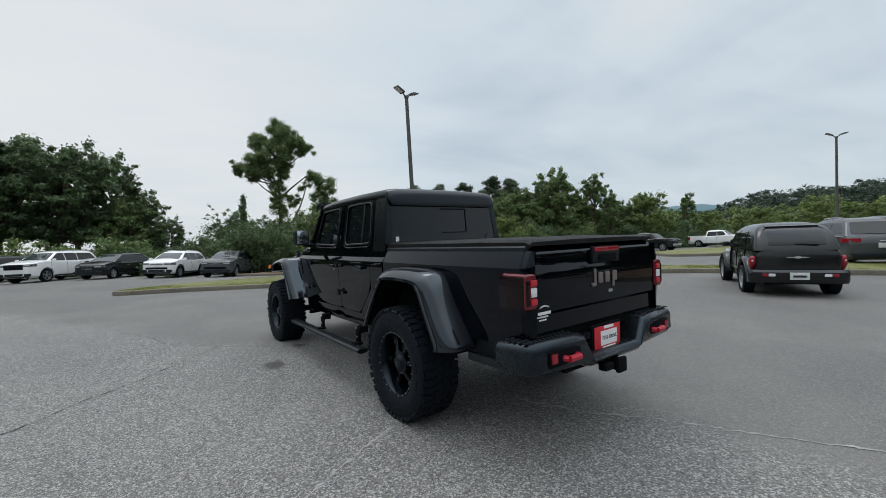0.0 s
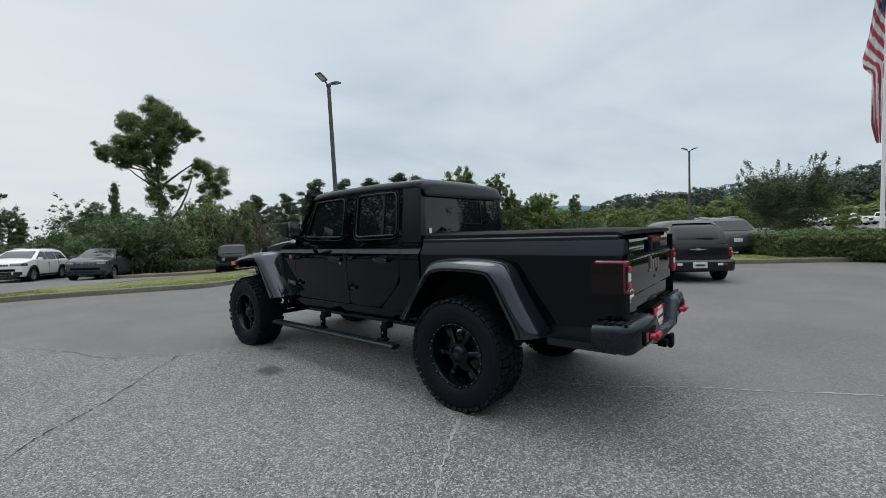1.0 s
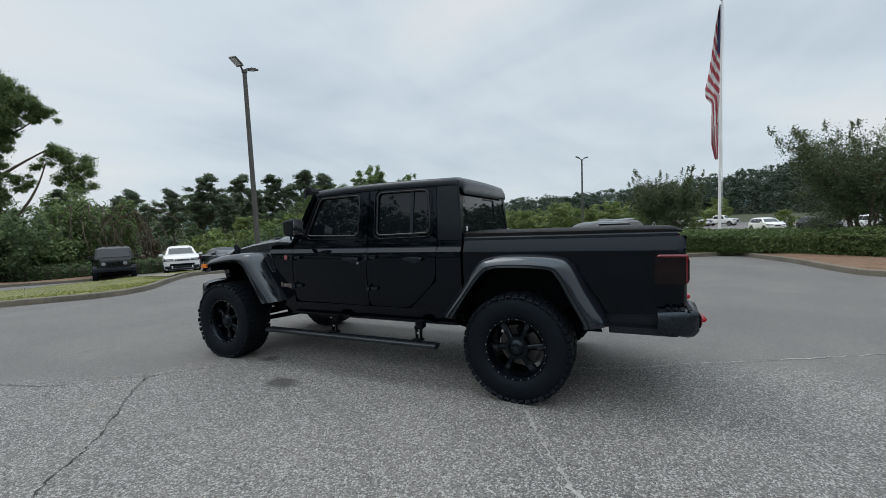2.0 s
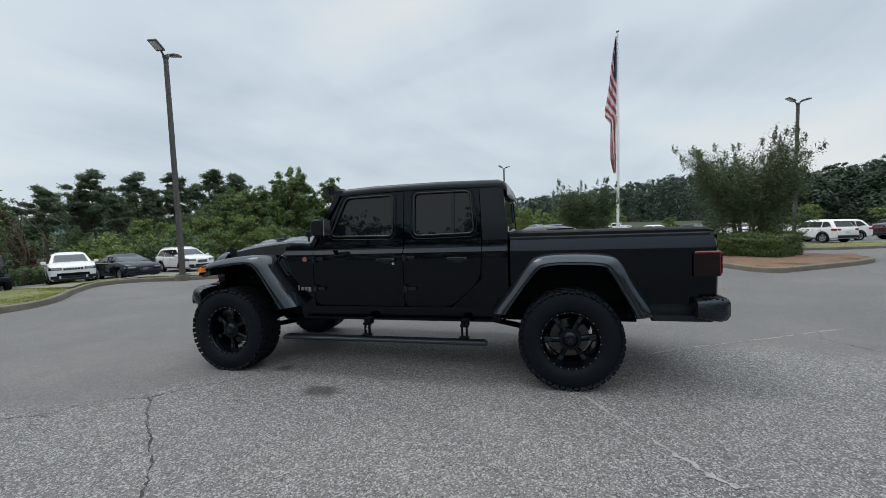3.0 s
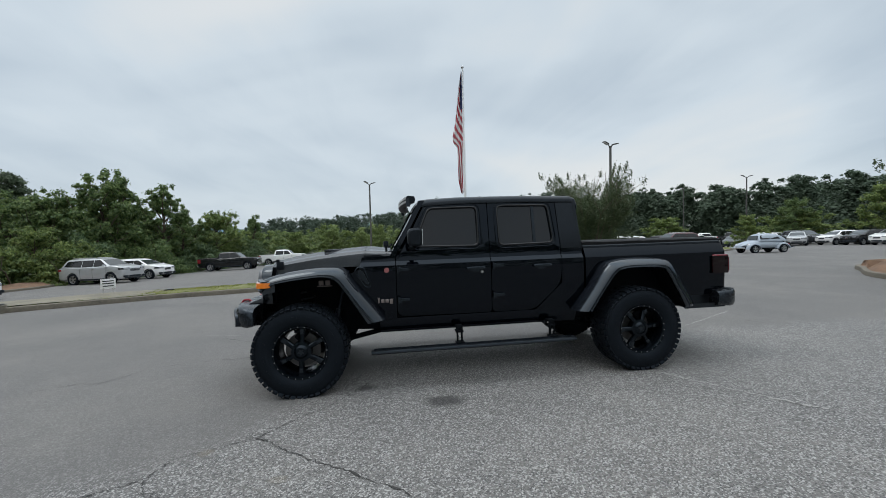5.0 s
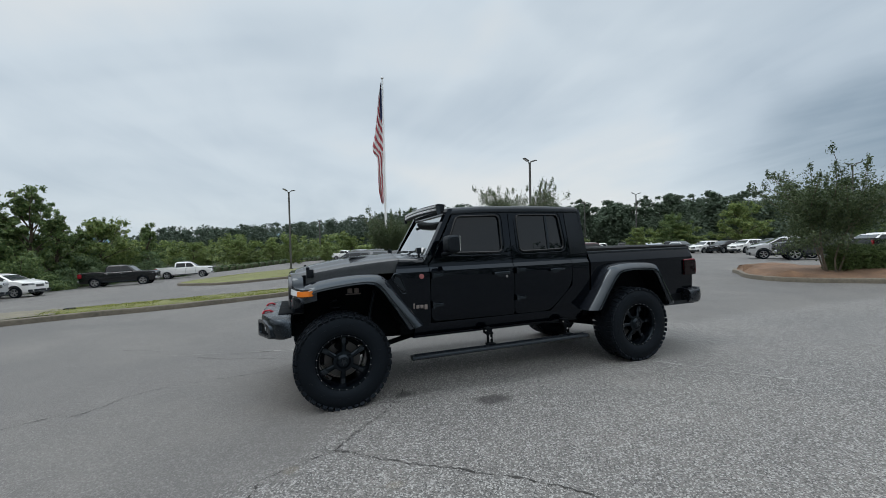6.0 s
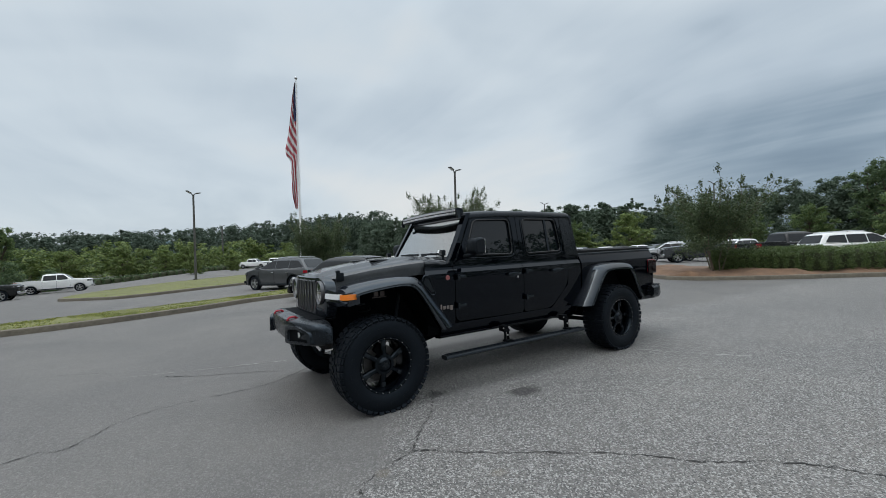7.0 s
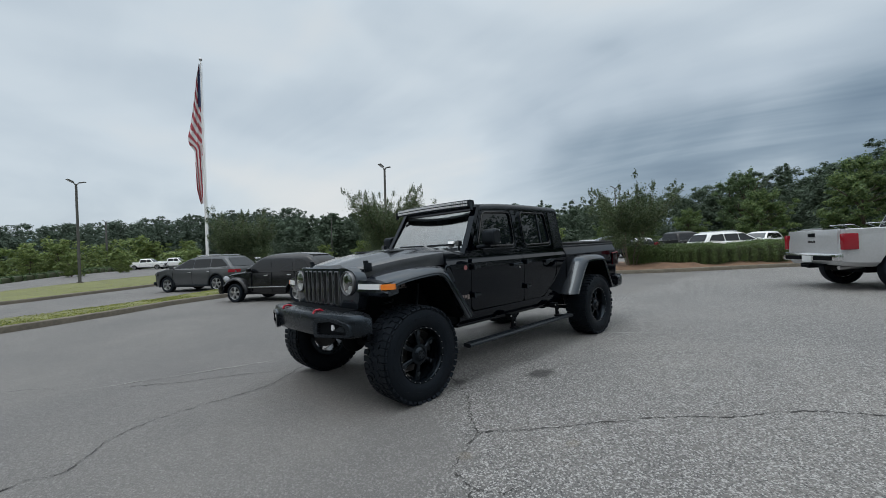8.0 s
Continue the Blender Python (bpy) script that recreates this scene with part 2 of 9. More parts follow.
FLARE_BLACK = mat("painted_flare", (0.0100, 0.0122, 0.0165), 0.09, spec=0.75, tint=(0.82, 0.92, 1.0))
HARDTOP = mat("textured_hardtop", (0.0042, 0.0048, 0.0066), 0.22, bump=0.06, bscale=420, vary=0.1, scale=5, spec=0.42, tint=(0.8, 0.9, 1.0))
PLASTIC = mat("grained_plastic", (0.0048, 0.0052, 0.0062), 0.5, bump=0.2, bscale=250, vary=0.15, scale=8, spec=0.3, tint=(0.68, 0.84, 1.0))
UNDER = mat("chassis_black", (0.0028, 0.003, 0.0035), 0.75, vary=0.3, scale=6, bump=0.3, bscale=40, spec=0.12, tint=(0.68, 0.84, 1.0))
RUBBER = mat("tyre_rubber", (0.0056, 0.0072, 0.0100), 0.62, vary=0.25, scale=9, bump=0.3, bscale=90, spec=0.2, tint=(0.68, 0.84, 1.0))
RIM_BLACK = mat("black_alloy", (0.0018, 0.0027, 0.0042), 0.2, spec=0.3, tint=(0.68, 0.84, 1.0))
STEEL = mat("bare_steel", (0.55, 0.55, 0.56), 0.3, metal=1.0)
DISC = mat("brake_steel", (0.10, 0.10, 0.10), 0.45, metal=0.8)
CHROME = mat("chrome", (0.75, 0.76, 0.78), 0.12, metal=1.0)
TINT_GLASS = glass_mat("tinted_glass", (0.005, 0.007, 0.0095), 0.015, dark=True)
CLEAR_GLASS = glass_mat("clear_glass", (0.75, 0.8, 0.8), 0.01)
RED_LENS = mat("red_lens", (0.27, 0.008, 0.018), 0.12, spec=0.7)
TAIL_RED = mat("dark_red_lens", (0.13, 0.007, 0.014), 0.12, spec=0.6)
WHITE_LENS = mat("white_lens", (0.75, 0.76, 0.78), 0.15, spec=0.7)
AMBER_LENS = mat("amber_lens", (0.80, 0.22, 0.03), 0.15, spec=0.7)
SMOKE_LENS = mat("smoked_lens", (0.008, 0.003, 0.0038), 0.12, spec=0.3)
RED_PAINT = mat("red_hook_paint", (0.42, 0.012, 0.030), 0.35)
BADGE = mat("badge_grey", (0.23, 0.195, 0.185), 0.4, metal=0.4)
BADGE_RED = mat("badge_red", (0.30, 0.10, 0.10), 0.4)
WHITE_PAINT = mat("white_decal", (0.8, 0.8, 0.8), 0.5)
INK = mat("printed_ink", (0.02, 0.02, 0.02), 0.6)
RED_PRINT = mat("red_print", (0.55, 0.02, 0.035), 0.45)
COVER = mat("bed_cover_vinyl", (0.0042, 0.0046, 0.0055), 0.6, bump=0.25, bscale=160, vary=0.2, scale=3, spec=0.2)
POLE_BROWN = mat("bronze_pole_paint", (0.082, 0.080, 0.074), 0.55, vary=0.2, scale=1.5)
WHITE_POLE = mat("white_pole_paint", (0.75, 0.75, 0.75), 0.4)
HEADLIKE = mat("dim_lens", (0.11, 0.115, 0.12), 0.15, spec=0.7)
LED = mat("led_reflector", (0.62, 0.63, 0.64), 0.3, metal=0.25)
BUMPER = mat("bumper_coat", (0.0075, 0.0085, 0.0105), 0.26, vary=0.15, scale=6, bump=0.08, bscale=300, spec=0.5, tint=(0.68, 0.84, 1.0))
SLOT_GREY = mat("slot_grey", (0.12, 0.122, 0.128), 0.32, metal=0.6)
BARK = mat("bark", (0.085, 0.0657, 0.0464), 0.9, vary=0.35, scale=3, bump=0.8, bscale=14)
PALE_BARK = mat("pale_bark", (0.147, 0.12, 0.0889), 0.85, vary=0.3, scale=4, bump=0.4, bscale=20)
LEAF_DARK = mat("leaves_dark", (0.102, 0.160, 0.070), 0.6, island=0.45, trans=0.42)
LEAF_MID = mat("leaves_mid", (0.124, 0.190, 0.066), 0.6, island=0.5, trans=0.42)
LEAF_LIGHT = mat("leaves_light", (0.162, 0.226, 0.068), 0.6, island=0.45, trans=0.4)
LEAF_HEDGE = mat("hedge_leaves", (0.100, 0.152, 0.046), 0.6, island=0.28, trans=0.25)
# ridge leaves, greyer and bluer: distance haze mixed into the colour
LEAF_FAR_HAZED = mat("leaves_far_hazed", (0.076, 0.108, 0.078), 0.9, island=0.1, trans=0.32)
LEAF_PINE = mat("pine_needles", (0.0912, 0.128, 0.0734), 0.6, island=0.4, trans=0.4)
# pine and oak leaves, paled and greyed in the colour for haze
LEAF_WOODS_HAZED = mat("leaves_pine_oak_hazed", (0.084, 0.122, 0.080), 0.75, island=0.2, trans=0.34)
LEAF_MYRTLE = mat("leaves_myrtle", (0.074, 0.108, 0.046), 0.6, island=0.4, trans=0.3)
LEAF_RUST = mat("leaves_dead", (0.085, 0.0657, 0.0348), 0.8, island=0.4, trans=0.2)


# ---- mesh helpers ----
def part(name, bm, material, parent=None, label="", smooth=32):
    """Links a bmesh as one mesh object, under a thing or a part."""
    me = bpy.data.meshes.new(name)
    bm.to_mesh(me)
    bm.free()
    if smooth:
        me.polygons.foreach_set("use_smooth", [True] * len(me.polygons))
        me.set_sharp_from_angle(angle=radians(smooth))
    me.materials.append(material)
    ob = new(name, me)
    if parent is not None:
        ob.parent = parent
    if label:
        ob["label"] = label
    return ob


def empty(name, m, **tags):
    ob = new(name)
    ob.empty_display_size = 0.2
    ob.matrix_world = m
    return tagged(ob, **tags)


def box(bm, c, s, r=0.0, seg=2, m=None):
    """A bevelled box with centre c and size s added to bm."""
    mm = (m or Matrix()) @ Matrix.Translation(c) @ Matrix.Diagonal((*s, 1))
    g = bmesh.ops.create_cube(bm, size=1, matrix=mm)
    if r:
        es = {e for v in g["verts"] for e in v.link_edges}
        bmesh.ops.bevel(bm, geom=list(es), offset=r, segments=seg, affect="EDGES", profile=0.6)
    return bm


def tube(bm, a, b, r1, r2=None, n=12, caps=True):
    a, b = Vector(a), Vector(b)
    r2 = r1 if r2 is None else r2
    d = b - a
    m = Matrix.Translation((a + b) / 2) @ d.to_track_quat("Z", "Y").to_matrix().to_4x4()
    bmesh.ops.create_cone(bm, cap_ends=caps, segments=n, radius1=r1, radius2=r2, depth=d.length, matrix=m)
    return bm


def loft(bm, rings, closed=True, caps=True):
    """Skins a row of rings, each a list of the same number of points."""
    vs = [[bm.verts.new(p) for p in ring] for ring in rings]
    n = len(vs[0])
    for a, b in zip(vs, vs[1:]):
        for i in range(n if closed else n - 1):
            j = (i + 1) % n
            try:
                bm.faces.new((a[i], a[j], b[j], b[i]))
            except ValueError:
                pass
    if caps and closed:
        bm.faces.new(vs[0][::-1])
        bm.faces.new(vs[-1])
    bmesh.ops.recalc_face_normals(bm, faces=bm.faces[:])
    return bm


def lathe(bm, prof, n=32, axis="X"):
    """Turns (radius, along) pairs round the x axis."""
    rings = []
    for k in range(n):
        a = 2 * math.pi * k / n
        rings.append([(x, r * math.cos(a), r * math.sin(a)) for r, x in prof])
    vs = [[bm.verts.new(p) for p in ring] for ring in rings]
    for k in range(n):
        a, b = vs[k], vs[(k + 1) % n]
        for i in range(len(prof) - 1):
            bm.faces.new((a[i], a[i + 1], b[i + 1], b[i]))
    bmesh.ops.recalc_face_normals(bm, faces=bm.faces[:])
    return bm


def rounded(pts, r, seg=4):
    """Rounds the corners of a closed 2D outline. r: one radius, or one per corner."""
    out, n = [], len(pts)
    rs = r if isinstance(r, (list, tuple)) else [r] * n
    for i in range(n):
        p, a, b = Vector(pts[i]), Vector(pts[i - 1]), Vector(pts[(i + 1) % n])
        ra = rs[i]
        if ra <= 0:
            out.append(tuple(p))
            continue
        u, v = (a - p), (b - p)
        k = min(ra, u.length * 0.48, v.length * 0.48)
        s, e = p + u.normalized() * k, p + v.normalized() * k
        for j in range(seg + 1):
            t = j / seg
            q = s * (1 - t) ** 2 + p * 2 * t * (1 - t) + e * t * t
            out.append(tuple(q))
    return out


def sheet(outer, holes, place, thick, cuts=()):
    """A panel from a 2D outline with holes, cut at levels of its second coordinate, put in space by place(u, v, depth)."""
    bm = bmesh.new()
    edges = []
    for loop in (outer, *holes):
        vs = [bm.verts.new((u, v, 0)) for u, v in loop]
        edges += [bm.edges.new((vs[i], vs[(i + 1) % len(vs)])) for i in range(len(vs))]
    bmesh.ops.triangle_fill(bm, use_beauty=True, edges=edges)
    for z in cuts:
        bmesh.ops.bisect_plane(bm, geom=bm.verts[:] + bm.edges[:] + bm.faces[:], plane_co=(0, z, 0), plane_no=(0, 1, 0))
    rim = [e for e in bm.edges if e.is_boundary]
    flat = [(v.co.x, v.co.y) for v in bm.verts]
    bm.verts.index_update()
    old = list(bm.verts)
    back = [bm.verts.new(v.co) for v in old]
    faces = list(bm.faces)
    for f in faces:
        bm.faces.new([back[v.index] for v in reversed(f.verts)])
    for e in rim:
        a, b = e.verts
        bm.faces.new((a, b, back[b.index], back[a.index]))
    for i, (u, v) in enumerate(flat):
        old[i].co = place(u, v, 0.0)
        back[i].co = place(u, v, thick)
    bmesh.ops.recalc_face_normals(bm, faces=bm.faces[:])
    return bm


# ---- the ground ----
def ground_z(x, y):
    """Height of the sloping lot."""
    xx = max(x, -30.0)
    z = 0.025 - 0.033 * (min(xx, 55) + 1.5) - 0.015 * max(0.0, min(xx, 120) - 55)
    yy = min(y, 45)
    u = min(1.0, max(0.0, (y - 12 + 0.2 * (min(xx, 60) - 20)) / 11)) * min(1.0, max(0.0, (xx + 6) / 14))
    z -= 0.42 * u * u * (3 - 2 * u)
    return z - 0.02 * (math.sqrt((yy - 4) ** 2 + 9) + (yy - 4)) / 2


def grid_sheet(name, xs, ys, zf, material, label, kind="structure"):
    bm = bmesh.new()
    vs = [[bm.verts.new((x, y, zf(x, y))) for y in ys] for x in xs]
    for i in range(len(xs) - 1):
        for j in range(len(ys) - 1):
            bm.faces.new((vs[i][j], vs[i + 1][j], vs[i + 1][j + 1], vs[i][j + 1]))
    ob = part(name, bm, material, smooth=180)
    return tagged(ob, label, "ground", kind=kind)


def steps(lo, hi, core_lo, core_hi, fine, n_far):
    a = [lo + (core_lo - lo) * (1 - (1 - i / n_far) ** 2) for i in range(n_far)]
    k = int((core_hi - core_lo) / fine)
    b = [core_lo + (core_hi - core_lo) * i / k for i in range(k + 1)]
    c = [core_hi + (hi - core_hi) * (i / n_far) ** 2 for i in range(1, n_far + 1)]
    return a + b + c


grid_sheet("ground", steps(-3000, 3000, -60, 140, 8, 10), steps(-3000, 3000, -120, 90, 8, 10), lambda x, y: ground_z(x, y) - 0.25 + 0.0 * x, FLOOR_AND_HEDGE_SHADE, "dark leaf-littered ground under the surrounding woods")
grid_sheet("parking_lot", [-45 + i * 2.5 for i in range(64)], [-75 + i * 2.5 for i in range(49)], ground_z, ASPHALT, "worn grey asphalt of the parking lot")


def offset_line(pts, d, closed):
    out, n = [], len(pts)
    for i in range(n):
        a = Vector(pts[i - 1] if (closed or i) else pts[i])
        b = Vector(pts[(i + 1) % n] if (closed or i < n - 1) else pts[i])
        t = (b - a).normalized()
        out.append((pts[i][0] - t.y * d, pts[i][1] + t.x * d))
    return out


def smooth_line(pts, closed, k=5):
    """Catmull-Rom through the points."""
    out, n = [], len(pts)
    for i in range(n if closed else n - 1):
        p = [Vector(pts[(i + j) % n] if closed else pts[min(max(i + j, 0), n - 1)]) for j in (-1, 0, 1, 2)]
        for s in range(k):
            t = s / k
            q = 0.5 * ((2 * p[1]) + (p[2] - p[0]) * t + (2 * p[0] - 5 * p[1] + 4 * p[2] - p[3]) * t * t + (3 * p[1] - p[0] - 3 * p[2] + p[3]) * t ** 3)
            out.append((q.x, q.y))
    if not closed:
        out.append(tuple(pts[-1]))
    return out


def inside(x, y, poly):
    hit, n = False, len(poly)
    for i in range(n):
        x1, y1 = poly[i]
        x2, y2 = poly[i - 1]
        if (y1 > y) != (y2 > y) and x < (x2 - x1) * (y - y1) / (y2 - y1) + x1:
            hit = not hit
    return hit


def island(name, pts, fill, label, height=0.15, blades=0, mound=0.05, seed=1, kerb=True):
    """A raised bed with a concrete kerb round it (points counter-clockwise), topped with turf or mulch."""
    rnd = random.Random(seed)
    line = smooth_line(pts, True, 4)
    inner = offset_line(line, 0.15, True)
    if kerb:
        prof = ((0.0, -0.1), (0.0, height * 0.55), (0.012, height * 0.9), (0.035, height), (0.15, height), (0.15, height - 0.12))
        bm = bmesh.new()
        n = len(line)
        rings = []
        for i in range(n):
            a, b = Vector(line[i]), Vector(inner[i])
            wob = 0.008 * noise.noise((line[i][0] * 1.3, line[i][1] * 1.3, 0))
            rings.append([(*(a + (b - a) * (w / 0.15)), ground_z(*a) + h + wob) for w, h in prof])
        loft(bm, rings + [rings[0]], closed=False, caps=False)
        tagged(part("kerb", bm, CONCRETE, smooth=40), "weathered concrete kerb with a rounded edge round a planted bed", "kerb", kind="structure")
    bm = bmesh.new()
    vs = [bm.verts.new((x, y, 0)) for x, y in inner]
    bmesh.ops.triangle_fill(bm, edges=[bm.edges.new((vs[i], vs[(i + 1) % len(vs)])) for i in range(len(vs))], use_beauty=True)
    for cut, no in [((x, 0, 0), (1, 0, 0)) for x in range(-60, 100, 2)] + [((0, y, 0), (0, 1, 0)) for y in range(-80, 60, 2)]:
        if min(p[0] for p in inner) < cut[0] < max(p[0] for p in inner) or (no[1] and min(p[1] for p in inner) < cut[1] < max(p[1] for p in inner)):
            bmesh.ops.bisect_plane(bm, geom=bm.verts[:] + bm.edges[:] + bm.faces[:], plane_co=cut, plane_no=no)
    for v in bm.verts:
        edge = v.is_boundary
        v.co.z = ground_z(v.co.x, v.co.y) + height - 0.01 + (0 if edge else mound * (0.6 + 0.6 * noise.noise(v.co * 0.5)))
    bmesh.ops.recalc_face_normals(bm, faces=bm.faces[:])
    tagged(part(name, bm, fill, smooth=180), label, "lawn" if fill is GRASS_SOIL else "bed", kind="structure")
    if blades:
        bm = bmesh.new()
        x0, x1, y0, y1 = min(p[0] for p in inner), max(p[0] for p in inner), min(p[1] for p in inner), max(p[1] for p in inner)
        made = 0
        while made < blades:
            x, y = rnd.uniform(x0, x1), rnd.uniform(y0, y1)
            if not inside(x, y, inner):
                continue
            made += 1
            if 5.0 < x < 10.8 and 10.8 < y < 17.0 and rnd.random() < 0.85:
                continue
            z = ground_z(x, y) + height
            for _ in range(3):
                a, h, w = rnd.uniform(0, 6.28), rnd.uniform(0.012, 0.045), rnd.uniform(0.012, 0.028)
                ox, oy = rnd.gauss(0, 0.05), rnd.gauss(0, 0.05)
                lx, ly = rnd.gauss(0, 0.04), rnd.gauss(0, 0.04)
                p = [bm.verts.new(q) for q in ((x + ox - w * math.cos(a), y + oy - w * math.sin(a), z - 0.02), (x + ox + w * math.cos(a), y + oy + w * math.sin(a), z - 0.02), (x + ox + lx, y + oy + ly, z + h))]
                bm.faces.new(p)
        tagged(part("grass", bm, GRASS, smooth=0), "yellow-green mown grass blades on the kerbed strip", "grass", kind="stuff")
    return inner


# ---- beds and kerbs ----
STRIP = [(-3.4, 14.9), (-1.4, 13.8), (0.4, 12.6), (1.7, 11.8), (3.0, 12.3), (4.6, 14.0), (6.6, 15.8), (7.5, 15.6), (7.8, 13.8), (8.7, 11.3), (9.3, 9.5), (9.5, 8.0), (9.9, 6.6), (10.8, 4.7), (12.0, 3.1), (12.7, 1.4), (13.5, -0.6), (15.0, -2.9), (16.3, -4.1), (18.4, -3.0), (17.6, -1.0), (16.0, 0.8), (14.0, 3.0), (12.7, 5.6), (11.9, 8.3), (11.2, 11.2), (10.2, 14.3), (9.0, 16.8), (7.2, 17.7), (4.2, 16.7), (1.2, 16.4), (-2.0, 16.1)]
PENINSULA = [(16.5, -4.6), (12.6, -5.4), (9.7, -5.7), (8.9, -6.2), (9.4, -7.1), (11.7, -10.1), (13.3, -11.3), (15.0, -11.0), (19.0, -8.0), (18.6, -5.2)]
BED_TWO = [(7.2, -13.9), (5.6, -12.1), (3.8, -11.5), (1.6, -12.9), (-1.6, -16.1), (-6.0, -20.0), (-9.0, -24.0), (-6.0, -26.0), (0.0, -22.0), (5.0, -18.0), (8.5, -16.0)]
FAR_ISLAND = [(26, 11), (22.5, 9), (21.8, 7.3), (24, 4.6), (27, 1.4), (34, -4), (45, -11), (60, -17), (64, -13), (55, -4), (45, 3), (36, 8.5)]
MEDIAN = [(22, -11), (20.3, -13), (21.8, -17.5), (25.7, -24), (33, -34), (36, -33), (30, -26), (26, -18), (24.5, -13)]
MULCH_BED = [(2.0, 26.0), (5.0, 25.2), (8.0, 25.2), (9.5, 26.0), (7.5, 27.0), (3.0, 27.4)]
island("grass_strip", STRIP, GRASS_SOIL, "mown yellow-green grass strip behind a concrete kerb", blades=14000, seed=3)


def worn_ground():
    """Bare trodden earth on the strip round the foot of the lamp post."""
    edge = offset_line(smooth_line(STRIP, True, 4), 0.17, True)
    bm = bmesh.new()
    grid = {}

    def at(i, j):
        if (i, j) not in grid:
            x, y = i * 0.14, j * 0.14
            wear = 1.0 - max(0.0, abs(y - 13.6) - 2.2) / 1.3 + 0.5 * noise.noise((x * 1.1, y * 1.1, 4)) + 0.25 * noise.noise((x * 4, y * 4, 9))
            z = ground_z(x, y) + 0.14 + 0.03 + 0.03 * noise.noise((x * 0.5, y * 0.5, 0)) + 0.016 * min(1.0, max(-1.0, wear * 2 - 0.9))
            grid[i, j] = (bm.verts.new((x, y, z)), wear)
        return grid[i, j]
    for i in range(34, 82):
        for j in range(66, 128):
            if inside(i * 0.14 + 0.07, j * 0.14 + 0.07, edge):
                q = [at(i, j), at(i + 1, j), at(i + 1, j + 1), at(i, j + 1)]
                if max(w for v, w in q) > 0.2:
                    bm.faces.new([v for v, w in q])
    bmesh.ops.delete(bm, geom=[v for v in bm.verts if not v.link_faces], context="VERTS")
    tagged(part("bare_earth", bm, WORN_DIRT, smooth=180), "pale worn bare earth on the kerbed strip", "ground", kind="structure")


worn_ground()
island("mulch_bed", PENINSULA, MULCH, "brown pine straw bed behind a concrete kerb", mound=0.10, seed=4)
island("mulch_bed", BED_TWO, MULCH, "brown pine straw bed under a clipped hedge", mound=0.32, seed=5)
island("grass_strip", FAR_ISLAND, GRASS_SOIL, "long grass island between two lanes", blades=9000, seed=6)
island("grass_strip", MEDIAN, GRASS_SOIL, "narrow grass median with a worn kerb", blades=4000, seed=7)
BACK_BED = [(21.6, 27.7), (24.0, 26.6), (27.0, 26.4), (29.5, 27.0), (33.0, 27.3), (33.2, 29.8), (27.0, 30.4), (22.0, 30.0)]
island("mulch_bed", BACK_BED, MULCH, "brown mulch bank with a kerb before the shrubs", mound=0.35, seed=9)
island("mulch_bed", MULCH_BED, MULCH, "low brown mulch bed beside the parked cars", mound=0.12, seed=8)


# ---- the black pickup ----
truck = empty("pickup_truck", pose(0, 0, -0.021, -0.46, 1.72, 0), label="black lifted four-door pickup truck parked on the asphalt", category="pickup truck")


def bx(z, bed=False):
    """Half width of the cab or bed side at a height."""
    bed_pts = ((0.0, 0.735), (0.64, 0.735), (0.70, 0.752), (1.0, 0.775), (1.195, 0.776), (1.208, 0.771), (1.298, 0.724), (3, 0.724))
    pts = bed_pts if bed else ((0.0, 0.735), (0.64, 0.735), (0.70, 0.752), (1.0, 0.775), (1.190, 0.778), (1.200, 0.776), (1.240, 0.744), (1.252, 0.740), (1.31, 0.737), (1.86, 0.655), (3, 0.6))
    for (a, p), (b, q) in zip(pts, pts[1:]):
        if a <= z <= b:
            return p + (q - p) * (z - a) / (b - a)
    return 0.735


CUTS = (0.70, 0.85, 1.0, 1.12, 1.190, 1.200, 1.220, 1.240, 1.252, 1.31, 1.5, 1.65)


def side_panel(s, outline, holes=(), off=0.0, thick=0.03, cuts=CUTS, bed=False):
    return sheet(outline, holes, lambda y, z, d: (s * (bx(z, bed) + off - d), y, z), thick, cuts)


def hinge(s, y, z, parent):
    bm = bmesh.new()
    box(bm, (s * (bx(z) + 0.014), y - 0.005, z), (0.030, 0.105, 0.036), 0.010)
    box(bm, (s * (bx(z) + 0.022), y + 0.045, z - 0.002), (0.044, 0.034, 0.058), 0.012)
    tube(bm, (s * (bx(z) + 0.036), y + 0.058, z - 0.036), (s * (bx(z) + 0.036), y + 0.058, z + 0.034), 0.012, n=12)
    part("hinge", bm, GLOSS_TRIM, parent)


